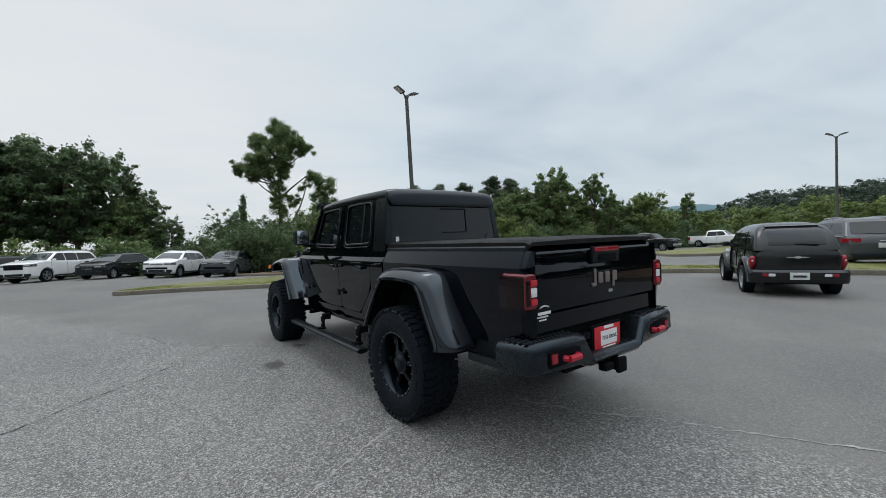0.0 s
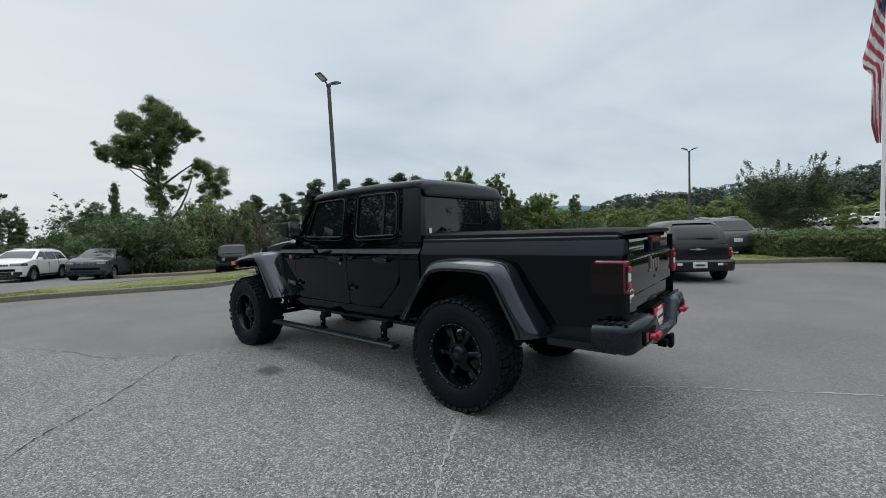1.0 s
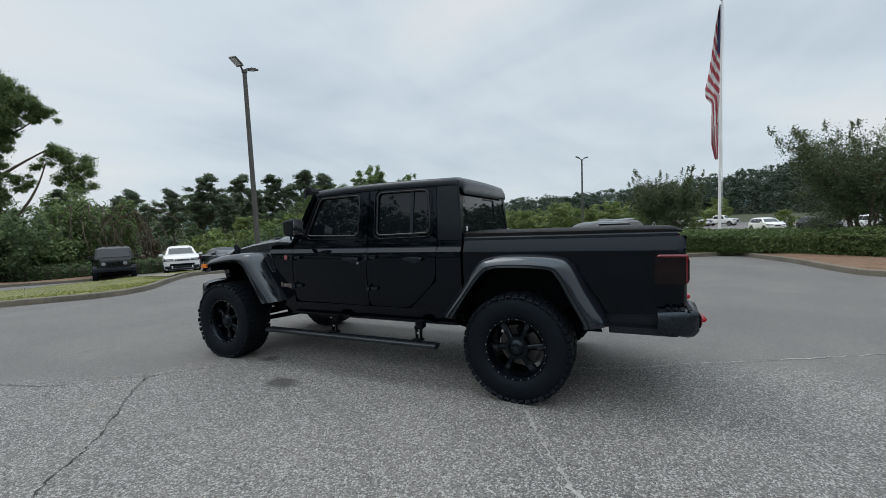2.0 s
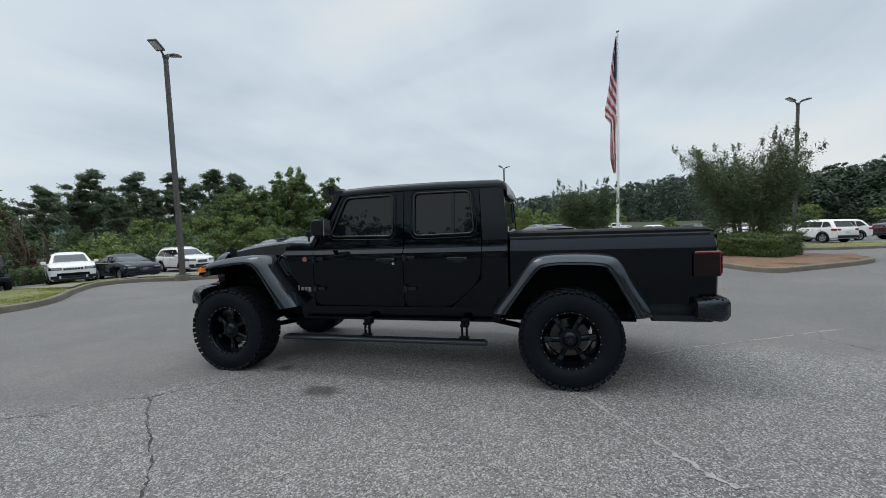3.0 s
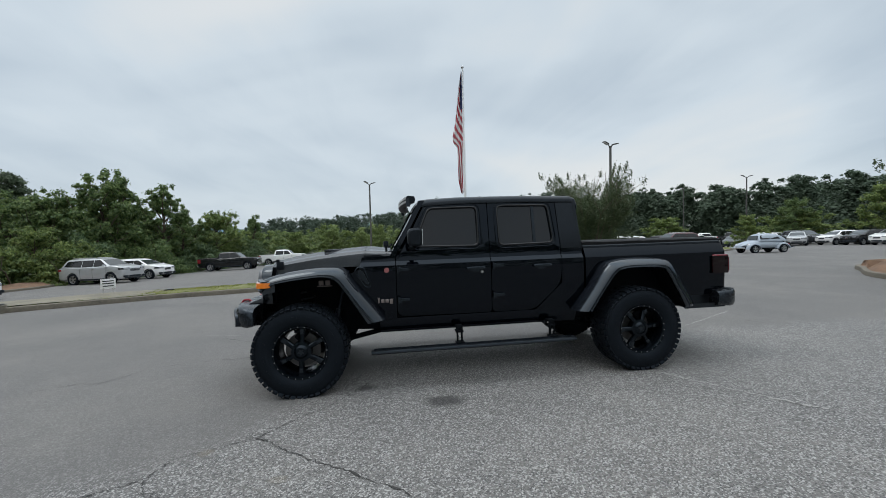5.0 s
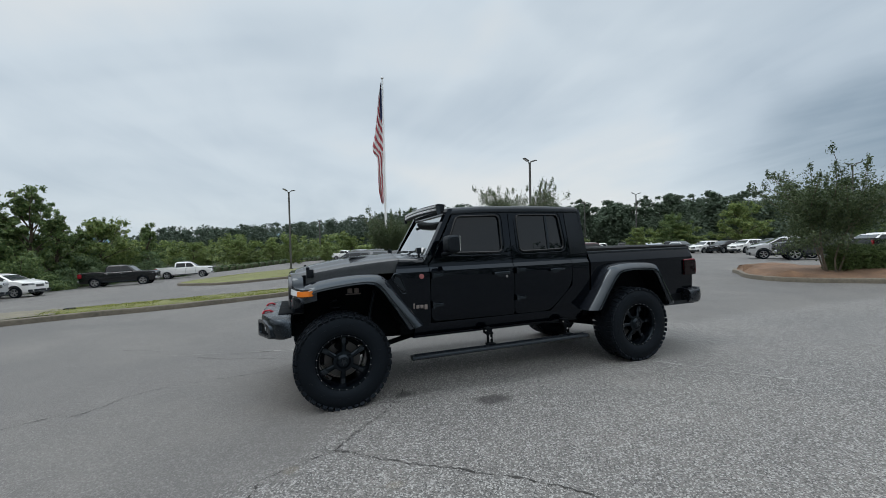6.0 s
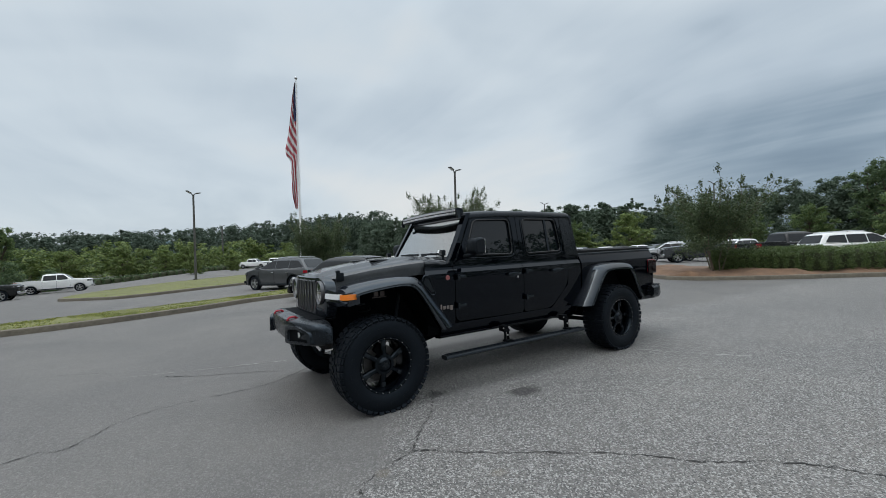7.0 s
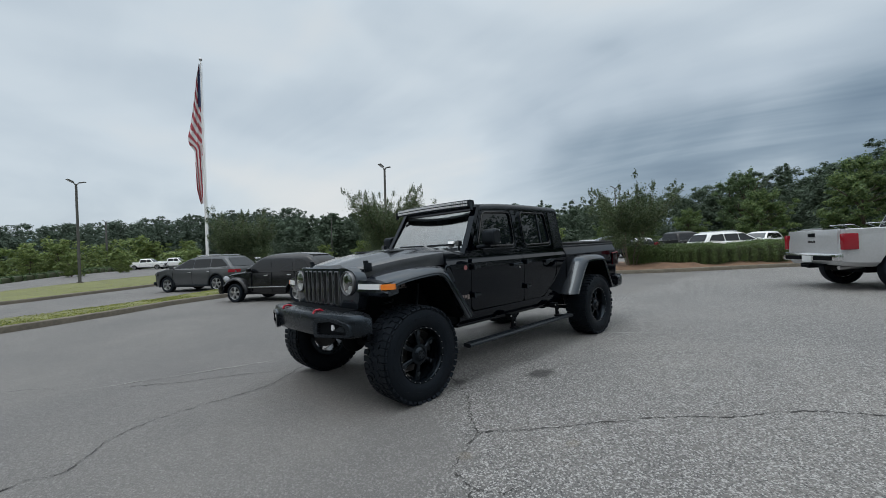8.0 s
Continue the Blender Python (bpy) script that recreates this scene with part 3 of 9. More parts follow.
def handle(s, y, z, parent, lock):
    bm = bmesh.new()
    rings = []
    for k in range(9):
        f = k / 8
        b = 0.030 + 0.014 * math.sin(math.pi * f)
        h = 0.014 + 0.006 * math.sin(math.pi * f)
        yy = y - 0.095 + 0.19 * f
        rings.append([(s * (bx(z) + b + dx), yy, z + 0.012 + dz * h) for dx, dz in ((-0.012, -1), (0.004, -0.8), (0.010, 0.0), (0.004, 0.8), (-0.012, 1))])
    loft(bm, rings)
    box(bm, (s * (bx(z) + 0.012), y + 0.075, z + 0.01), (0.04, 0.04, 0.034), 0.008)
    box(bm, (s * (bx(z) + 0.012), y - 0.075, z + 0.01), (0.04, 0.04, 0.034), 0.008)
    h = part("handle", bm, GLOSS_TRIM, parent, smooth=50)
    bm = bmesh.new()
    bmesh.ops.create_uvsphere(bm, u_segments=16, v_segments=8, radius=0.05, matrix=Matrix.Translation((s * (bx(z) - 0.002), y, z - 0.008)) @ Matrix.Diagonal((0.12, 1.1, 0.55, 1)))
    part("finger_recess", bm, GLOSS_TRIM, h)
    if lock:
        bm = bmesh.new()
        tube(bm, (s * bx(z), y - 0.07, z - 0.03), (s * (bx(z) + 0.008), y - 0.07, z - 0.03), 0.014)
        part("lock", bm, STEEL, h, "bright round key lock")


def bead(outline, grow, place, r):
    """A rounded rubber bead that follows a closed outline, a little outside it."""
    n = len(outline)
    nrm = []
    for i in range(n):
        t = (Vector(outline[(i + 1) % n]) - Vector(outline[i - 1])).normalized()
        nrm.append(Vector((t.y, -t.x)))
    c = Vector((sum(p[0] for p in outline) / n, sum(p[1] for p in outline) / n))
    if nrm[0].dot(Vector(outline[0]) - c) < 0:
        nrm = [-q for q in nrm]
    rings = []
    for k in range(8):
        a = 2 * math.pi * k / 8
        rings.append([place(p[0] + q.x * (grow + r * math.cos(a)), p[1] + q.y * (grow + r * math.cos(a)), -0.7 * r * math.sin(a)) for p, q in zip(outline, nrm)])
    bm = bmesh.new()
    loft(bm, rings + [rings[0]], closed=True, caps=False)
    return bm


def build_cab():
    front = rounded([(2.558, 1.28), (2.556, 0.672), (1.569, 0.661), (1.569, 1.835), (2.235, 1.825), (2.50, 1.33)], [0.02, 0.08, 0.03, 0.01, 0.03, 0.02])
    rear = rounded([(1.561, 1.835), (1.561, 0.661), (1.095, 0.662), (0.793, 0.933), (0.779, 1.31), (0.804, 1.83)], [0.01, 0.06, 0.08, 0.12, 0.01, 0.02])
    fw = rounded([(2.37, 1.385), (1.685, 1.372), (1.685, 1.785), (2.20, 1.778)], 0.055)
    rw = rounded([(1.455, 1.368), (0.855, 1.378), (0.893, 1.785), (1.455, 1.79)], 0.055)
    for s in (-1, 1):
        for nm, out, win, hy, dy, lock in (("front_door", front, fw, 2.485, 1.735, True), ("rear_door", rear, rw, 1.49, 1.01, False)):
            d = part(nm, side_panel(s, out, [win]), BLACK_PAINT, truck, "glossy black door with tinted window", smooth=17)
            hinge(s, hy, 1.155, d)
            hinge(s, hy, 0.845, d)
            handle(s, dy, 1.125, d, lock)
            pl = lambda y, z, q, s=s: (s * (bx(z) - 0.014 - q), y, z)
            part("window_pane", sheet(win, [], pl, 0.006), TINT_GLASS, d, "dark tinted door glass")
            pl2 = lambda y, z, q, s=s: (s * (bx(z) + 0.004 - q), y, z)
            part("window_seal", bead(win, 0.002, pl2, 0.010), SEAL, d, smooth=60)
            part("window_frame_edge", bead(win, 0.036, pl2, 0.006), BLACK_PAINT, d, smooth=60)
            if nm == "rear_door":
                bm = bmesh.new()
                loft(bm, [[(s * (bx(z) - 0.004 - a), y, z) for a, y in ((0, 1.075), (0, 1.045), (0.02, 1.045), (0.02, 1.075))] for z in (1.37, 1.58, 1.79)])
                part("window_divider", bm, SATIN_BLACK, d)
        # cowl side, rear cab corner, rocker
        cowl = [(2.565, 1.30), (2.565, 0.635), (2.74, 0.635), (2.98, 1.00), (3.05, 1.12), (2.93, 1.17), (2.90, 1.29)]
        part("cowl_panel", side_panel(s, cowl), BLACK_PAINT, truck, smooth=17)
        quarter = [(0.772, 1.30), (0.785, 0.935), (1.085, 0.655), (0.62, 0.645), (0.535, 0.74), (0.535, 1.30)]
        part("cab_corner", side_panel(s, quarter), BLACK_PAINT, truck, smooth=17)
        pillar = rounded([(0.772, 1.305), (0.797, 1.84), (0.575, 1.852), (0.53, 1.305)], [0, 0.02, 0.03, 0])
        part("rear_pillar", side_panel(s, pillar, off=0.004), HARDTOP, truck)
        bm = bmesh.new()
        loft(bm, [[(s * x, y, z) for x, z in ((0.735, 0.655), (0.738, 0.60), (0.70, 0.51), (0.60, 0.50), (0.60, 0.655))] for y in (0.62, 1.5, 2.74)])
        part("rocker_panel", bm, BLACK_PAINT, truck)
        bm = bmesh.new()
        loft(bm, [[(s * (x + dx), y + dy, z) for dx, dy in ((0.012, 0.02), (0.012, -0.035), (-0.05, -0.035), (-0.06, 0.03))] for x, y, z in ((0.735, 2.60, 1.28), (0.70, 2.44, 1.56), (0.657, 2.275, 1.86))])
        part("windshield_pillar", bm, BLACK_PAINT, truck)
        # air vent behind the wheel, round badge and name badge
        bm = sheet(rounded([(2.95, 1.12), (2.86, 1.02), (2.83, 1.02), (2.89, 1.15), (2.93, 1.17)], 0.01), [], lambda y, z, q: (s * (bx(z) + 0.012 - q), y, z), 0.014)
        sv = part("side_vent", bm, SATIN_BLACK, truck)
        vo = rounded([(2.975, 1.15), (2.87, 0.99), (2.815, 0.99), (2.88, 1.185), (2.94, 1.20)], 0.02)
        part("vent_rim", bead(vo, 0.0, lambda y, z, q, s=s: (s * (bx(z) + 0.006 - q), y, z), 0.006), GLOSS_TRIM, sv, smooth=60)
        bm = bmesh.new()
        tube(bm, (s * bx(1.15), 2.655, 1.154), (s * (bx(1.15) + 0.005), 2.655, 1.154), 0.026, n=20)
        part("round_badge", bm, BADGE_RED, truck, "small round dull red trail badge")
        bm = bmesh.new()
        for k, (y, w, h, dz) in enumerate(((2.745, 0.018, 0.056, 0.0), (2.705, 0.034, 0.036, -0.009), (2.662, 0.034, 0.036, -0.009), (2.618, 0.034, 0.050, -0.016))):
            box(bm, (s * (bx(0.85) + 0.003), y, 0.85 + dz), (0.008, w, h), 0.004)
        part("name_badge", bm, BADGE, truck, "small grey raised name badge")
    # dark inner shell behind the door gaps
    bm = bmesh.new()
    loft(bm, [[(x, y, z) for x, z in ((-0.70, 0.56), (0.70, 0.56), (0.735, 0.9), (0.72, 1.24), (0.69, 1.31), (-0.69, 1.31), (-0.72, 1.24), (-0.735, 0.9))] for y in (0.55, 1.6, 2.88)])
    part("cab_floor_tub", bm, UNDER, truck)
    for s in (-1, 1):
        for y0, y1 in ((1.50, 1.64), (0.60, 0.80)):
            bm = bmesh.new()
            loft(bm, [[(s * (bx(z) - a), y, z) for a, y in ((0.032, y0), (0.032, y1), (0.09, y1), (0.09, y0))] for z in (1.30, 1.55, 1.84)])
            part("inner_pillar", bm, UNDER, truck)
    for s in (-1, 1):
        for y in (2.05, 1.15):
            bm = bmesh.new()
            box(bm, (s * 0.36, y, 1.32), (0.48, 0.14, 0.62), 0.06)
            st = part("seat_back", bm, UNDER, truck)
            bm = bmesh.new()
            box(bm, (s * 0.36, y - 0.02, 1.70), (0.24, 0.10, 0.18), 0.04)
            part("headrest", bm, UNDER, st)
    bm = bmesh.new()
    box(bm, (0, 2.50, 1.28), (1.36, 0.30, 0.14), 0.05)
    part("dashboard", bm, UNDER, truck)
    bm = bmesh.new()
    bmesh.ops.create_circle(bm, segments=24, radius=0.19, matrix=pose(-0.36, 2.34, 1.36, 70, 0, 0))
    ring = [Vector((-0.36 + 0.19 * math.cos(a), 2.34 + 0.07 * math.sin(a), 1.36 + 0.175 * math.sin(a))) for a in [k * math.pi / 10 for k in range(21)]]
    bm.clear()
    for a, b in zip(ring, ring[1:]):
        tube(bm, a, b, 0.016, n=8)
    part("steering_wheel", bm, PLASTIC, truck)
    # hard top
    rings = []
    for y, dz, k in ((0.535, -0.075, 0.965), (0.56, -0.03, 0.99), (0.62, -0.006, 1.0), (1.2, 0.006, 1.0), (1.56, 0.006, 1.0), (1.9, 0.003, 1.0), (2.2, -0.012, 1.0), (2.285, -0.022, 0.995), (2.31, -0.045, 0.98)):
        half = ((0.676, 1.815), (0.676, 1.845), (0.664, 1.872), (0.635, 1.888), (0.56, 1.897), (0.3, 1.904), (0, 1.906))
        top = [(x * k, y, z + dz) for x, z in half]
        rings.append(top + [(-x, yy, z) for x, yy, z in top[-2::-1]] + [(-0.62, y, 1.80 + dz), (0.62, y, 1.80 + dz)])
    bm = bmesh.new()
    loft(bm, rings)
    part("hard_top", bm, HARDTOP, truck, "satin black removable hard top", smooth=45)
    bm = bmesh.new()
    loft(bm, [[(x, y, z) for x, z in ((0.677, 1.84), (0.665, 1.874), (0.56, 1.900), (0, 1.914), (-0.56, 1.900), (-0.665, 1.874), (-0.677, 1.84), (0, 1.86))] for y in (1.558, 1.570)])
    part("roof_seam", bm, UNDER, truck)
    # back wall with its window
    wall = [(-0.735, 1.305), (0.735, 1.305), (0.668, 1.845), (-0.668, 1.845)]
    hole = rounded([(-0.665, 1.365), (0.665, 1.365), (0.615, 1.805), (-0.615, 1.805)], 0.06)
    back = lambda x, z, q: (x, 0.530 + (z - 1.3) * 0.075 + q, z)
    w = part("back_wall", sheet(wall, [hole], back, 0.03), HARDTOP, truck)
    part("rear_window", sheet(hole, [], lambda x, z, q: (x, 0.536 + (z - 1.3) * 0.075 + q, z), 0.006), TINT_GLASS, w, "dark tinted rear window with a sliding pane")
    bm = bmesh.new()
    for a, b in (((-0.16, 1.46), (0.16, 1.46)), ((0.16, 1.46), (0.16, 1.70)), ((0.16, 1.70), (-0.16, 1.70))):
        for m in (0,):
            pa, pb = (a[0] + 0.1, 0.531 + (a[1] - 1.3) * 0.075, a[1]), (b[0] + 0.1, 0.531 + (b[1] - 1.3) * 0.075, b[1])
            tube(bm, pa, pb, 0.006, n=6)
    part("slider_frame", bm, SATIN_BLACK, w)
    bm = bmesh.new()
    box(bm, (-0.60, 0.532, 1.405), (0.035, 0.004, 0.045), 0)
    part("inspection_sticker", bm, WHITE_PAINT, w, "small white sticker")
    # windscreen
    ws = lambda x, v, q: (x, 2.615 - 0.325 * v - q * 0.86, 1.30 + 0.555 * v - q * 0.5)
    fr = [(-0.735, 0), (0.735, 0), (0.655, 1), (-0.655, 1)]
    ho = rounded([(-0.675, 0.12), (0.675, 0.12), (0.61, 0.91), (-0.61, 0.91)], 0.05)
    f = part("windshield_frame", sheet(fr, [ho], ws, 0.035), BLACK_PAINT, truck)
    g = part("windshield_glass", sheet(ho, [], lambda x, v, q: ws(x, v, q + 0.012), 0.006), CLEAR_GLASS, f, "clear windscreen")
    g.visible_shadow = False
    bm = bmesh.new()
    loft(bm, [[ws(x, v, q) for v, q in ((0.17, -0.004), (0.27, -0.004), (0.27, 0.006), (0.17, 0.006))] for x in (-0.50, -0.41)])
    part("paper_tag", bm, WHITE_PAINT, f, "white paper tag behind the windscreen")
    for x0, x1 in ((-0.10, -0.58), (0.42, -0.04)):
        bm = bmesh.new()
        tube(bm, (x0, 2.66, 1.36), (x0 - 0.10, 2.605, 1.395), 0.009, n=6)
        tube(bm, (x0 - 0.10, 2.605, 1.395), ((x0 + x1) / 2, 2.585, 1.42), 0.008, n=6)
        box(bm, ((x0 + x1) / 2, 2.59, 1.41), (0.46, 0.014, 0.022), 0.004)
        part("wiper", bm, PLASTIC, truck)
    # mirrors
    for s in (-1, 1):
        bm = bmesh.new()
        rings = []
        for x, k in ((0.845, 0.90), (0.87, 1.0), (0.96, 1.0), (0.995, 0.93), (1.008, 0.75)):
            rings.append([(s * x, 2.36 + 0.065 * k * cy * (1.25 if cy > 0 else 0.9), 1.475 + 0.095 * k * cz) for cy, cz in rounded([(-1, -1), (1, -0.9), (1, 0.9), (-1, 1)], 0.55, 4)])
        loft(bm, rings)
        m = part("side_mirror", bm, PLASTIC, truck, "black plastic door mirror")
        bm = bmesh.new()
        box(bm, (s * 0.925, 2.297, 1.475), (0.13, 0.008, 0.155), 0.003)
        part("mirror_glass", bm, CHROME, m)
        bm = bmesh.new()
        tube(bm, (s * 0.74, 2.40, 1.365), (s * 0.90, 2.36, 1.385), 0.026, 0.02, n=10)
        part("mirror_arm", bm, PLASTIC, m)


def build_front():
    # hood
    rings = []
    for y, w, zc, ze, zs in ((2.60, 0.70, 1.362, 1.335, 1.28), (2.865, 0.672, 1.392, 1.350, 1.20), (3.1, 0.642, 1.376, 1.334, 1.20), (3.4, 0.598, 1.343, 1.303, 1.18), (3.65, 0.556, 1.304, 1.266, 1.16), (3.80, 0.528, 1.270, 1.238, 1.13), (3.865, 0.515, 1.252, 1.222, 1.12), (3.895, 0.505, 1.215, 1.19, 1.11)):
        half = [(w + 0.012, zs), (w + 0.006, ze - 0.05), (w, ze - 0.02), (w - 0.03, ze), (0.74 * w, ze + 0.35 * (zc - ze)), (0.62 * w, zc - 0.010), (0.52 * w, zc + 0.012), (0.2 * w, zc + 0.010), (0, zc + 0.006)]
        rings.append([(x, y, z) for x, z in half] + [(-x, y, z) for x, z in half[-2::-1]])
    for nm, rs in (("cowl_top", rings[:2]), ("hood", rings[1:])):
        if nm == "hood":
            rs = [[(x, y + (0.006 if i == 0 else 0), z) for x, y, z in r] for i, r in enumerate(rs)]
        bm = bmesh.new()
        loft(bm, rs + [], closed=True)
        h = part(nm, bm, HOOD_PAINT, truck, "greyish black hood with a raised centre" if nm == "hood" else "", smooth=30)
    for s in (-1, 1):
        bm = bmesh.new()
        box(bm, (s * 0.27, 3.22, 1.3745), (0.16, 0.22, 0.012), 0.005)
        hv = part("hood_vent", bm, HOOD_PAINT, h)
        for k in range(4):
            bm = bmesh.new()
            box(bm, (s * 0.27, 3.155 + k * 0.043, 1.381), (0.13, 0.016, 0.005), 0.002)
            part("vent_slot", bm, PLASTIC, hv)
        bm = bmesh.new()
        box(bm, (s * 0.545, 3.74, 1.235), (0.045, 0.07, 0.085), 0.012)
        box(bm, (s * 0.545, 3.76, 1.285), (0.05, 0.035, 0.03), 0.01)
        part("hood_latch", bm, PLASTIC, h)
        bm = bmesh.new()
        box(bm, (s * 0.69, 2.65, 1.42), (0.06, 0.05, 0.062), 0.01)
        tube(bm, (s * 0.69, 2.65, 1.34), (s * 0.69, 2.65, 1.40), 0.012, n=8)
        p = part("pod_light", bm, PLASTIC, truck, "small black square auxiliary lamp")
        bm = bmesh.new()
        box(bm, (s * 0.69, 2.677, 1.42), (0.048, 0.006, 0.048), 0.004)
        part("pod_lens", bm, HEADLIKE, p)
    # grille: rails, bars between seven slots, and a cheek round each lamp
    gy = lambda x, z: 3.948 - 0.10 * x * x - 0.05 * max(0, z - 1.1)
    bm = bmesh.new()
    for z0, z1 in ((0.838, 0.893), (1.205, 1.245)):
        rings = []
        for k in range(13):
            x = -0.36 + 0.06 * k
            y = gy(x, z0)
            rings.append([(x, y - 0.06, z0), (x, y - 0.006, z0), (x, y, z0 + 0.008), (x, y - 0.002, z1 - 0.012), (x, y - 0.016, z1), (x, y - 0.06, z1)])
        loft(bm, rings)
    g = part("grille", bm, FLARE_BLACK, truck, "satin black grille with seven upright slots")
    for k in range(8):
        x = (k - 3.5) * 0.1035
        bm = bmesh.new()
        rings = []
        for z in (0.885, 0.95, 1.02, 1.09, 1.16, 1.215):
            y = gy(x, z)
            rings.append([(x - 0.020, y - 0.075, z), (x - 0.020, y - 0.012, z), (x - 0.014, y + 0.004, z), (x + 0.014, y + 0.004, z), (x + 0.020, y - 0.012, z), (x + 0.020, y - 0.075, z)])
        loft(bm, rings)
        part("grille_bar", bm, FLARE_BLACK, g)
    for k in range(7):
        x0 = (k - 3) * 0.1035
        o = rounded([(x0 - 0.036, 0.886), (x0 + 0.036, 0.886), (x0 + 0.036, 1.212), (x0 - 0.036, 1.212)], 0.020)
        i = rounded([(x0 - 0.0265, 0.897), (x0 + 0.0265, 0.897), (x0 + 0.0265, 1.201), (x0 - 0.0265, 1.201)], 0.015)
        rings = [[(x, gy(x, z) + d, z) for x, z in ln] for ln, d in ((o, -0.03), (o, 0.006), (i, 0.009), (i, -0.03))]
        bm = bmesh.new()
        loft(bm, rings, closed=True, caps=False)
        part("slot_surround", bm, SLOT_GREY, g)
    bm = bmesh.new()
    box(bm, (0, 3.80, 1.03), (1.10, 0.03, 0.38), 0)
    for k in range(18):
        box(bm, (0, 3.822, 0.88 + k * 0.019), (0.74, 0.006, 0.005), 0)
    part("radiator", bm, UNDER, g)
    LX, LZ, LR = 0.492, 1.098, 0.112
    for s in (-1, 1):
        cheek = rounded([(0.345, 0.838), (0.595, 0.838), (0.645, 1.05), (0.612, 1.19), (0.46, 1.245), (0.345, 1.245)], [0.01, 0.05, 0.08, 0.07, 0.06, 0.01])
        rim, edge = [], []
        for k in range(64):
            a = 2 * math.pi * k / 64
            d = Vector((math.cos(a), math.sin(a)))
            best = 0.12
            for p, q in zip(cheek, cheek[1:] + cheek[:1]):
                e = Vector(q) - Vector(p)
                den = d.x * e.y - d.y * e.x
                if abs(den) > 1e-9:
                    w = Vector(p) - Vector((LX, LZ))
                    tt, uu = (w.x * e.y - w.y * e.x) / den, (w.x * d.y - w.y * d.x) / den
                    if tt > 0 and -1e-6 <= uu <= 1 + 1e-6:
                        best = tt
            edge.append((LX + d.x * best, LZ + d.y * best))
            rim.append((LX + d.x * LR, LZ + d.y * LR))
        rings = [[(s * x, gy(x, z) + o, z) for x, z in ln] for ln, o in ((edge, -0.10), (edge, -0.008), (edge, 0.0), (rim, 0.0), (rim, -0.06))]
        # pull the outer edge of the face in a little for a rounded corner
        rings[2] = [(x + (s * LX - x) * 0.05, y, z + (LZ - z) * 0.05) for x, y, z in rings[2]]
        bm = bmesh.new()
        loft(bm, rings, closed=True, caps=False)
        part("grille_cheek", bm, FLARE_BLACK, g, smooth=40)
        put_lamp = Matrix.Translation((s * LX, gy(LX, LZ), LZ)) @ Matrix.Rotation(radians(90), 4, "Z")
        bm = bmesh.new()
        lathe(bm, [(0.113, -0.05), (0.113, 0.012), (0.107, 0.020), (0.099, 0.014), (0.097, -0.05)], 40)
        bmesh.ops.transform(bm, matrix=put_lamp, verts=bm.verts)
        h = part("headlamp", bm, SLOT_GREY, truck, "round headlamp in a dark bezel")
        bm = bmesh.new()
        lathe(bm, [(0.0, -0.055), (0.045, -0.052), (0.08, -0.03), (0.097, 0.0)], 40)
        bmesh.ops.transform(bm, matrix=put_lamp, verts=bm.verts)
        part("reflector", bm, LED, h)
        bm = bmesh.new()
        box(bm, (s * LX, gy(LX, LZ) - 0.022, LZ), (0.18, 0.03, 0.05), 0.006)
        box(bm, (s * (LX - 0.055), gy(LX, LZ) - 0.02, LZ), (0.04, 0.03, 0.13), 0.006)
        part("lamp_divider", bm, SATIN_BLACK, h)
        for dz in (0.05, -0.05):
            bm = bmesh.new()
            bmesh.ops.create_uvsphere(bm, u_segments=16, v_segments=10, radius=0.03, matrix=Matrix.Translation((s * LX, gy(LX, LZ) - 0.032, LZ + dz)))
            part("projector", bm, WHITE_LENS, h)
        bm = bmesh.new()
        lathe(bm, [(0.0, 0.022), (0.05, 0.018), (0.097, 0.008)], 40)
        bmesh.ops.transform(bm, matrix=put_lamp, verts=bm.verts)
        q = part("lamp_glass", bm, CLEAR_GLASS, h)
        q.visible_shadow = False
    # bumper
    bm = bmesh.new()
    rings = []
    for x, yf, zt, zb in ((-0.86, 4.00, 0.835, 0.70), (-0.82, 4.07, 0.865, 0.68), (-0.72, 4.125, 0.88, 0.665), (-0.45, 4.20, 0.885, 0.66), (-0.2, 4.215, 0.885, 0.66), (0.2, 4.215, 0.885, 0.66), (0.45, 4.20, 0.885, 0.66), (0.72, 4.125, 0.88, 0.665), (0.82, 4.07, 0.865, 0.68), (0.86, 4.00, 0.835, 0.70)):
        rings.append([(x, 3.93, zt - 0.005), (x, yf - 0.05, zt), (x, yf - 0.015, zt - 0.012), (x, yf, zt - 0.045), (x, yf, zb + 0.07), (x, yf - 0.03, zb + 0.015), (x, yf - 0.07, zb), (x, 3.93, zb + 0.02)])
    loft(bm, rings)
    b = part("front_bumper", bm, BUMPER, truck, "grey-black steel front bumper", smooth=40)
    b.matrix_basis = Matrix.Translation((0, 0, -0.02))
    for s in (-1, 1):
        bm = bmesh.new()
        o = rounded([(0.40, 0.675), (0.80, 0.69), (0.785, 0.80), (0.62, 0.845), (0.41, 0.83)], 0.03)
        i = rounded([(0.445, 0.70), (0.765, 0.712), (0.75, 0.785), (0.61, 0.818), (0.45, 0.805)], 0.025)
        yy = lambda x: (4.20 - 0.278 * (x - 0.45)) if x < 0.72 else (4.125 - 0.55 * (x - 0.72))
        bm.free()
        fb = part("fog_lamp_bezel", sheet(o, [i], lambda x, z, q: (s * x, yy(x) + 0.026 - q, z), 0.045), BUMPER, b)
        part("fog_recess", sheet(i, [], lambda x, z, q: (s * x, yy(x) + 0.002 - q, z), 0.012), UNDER, fb)
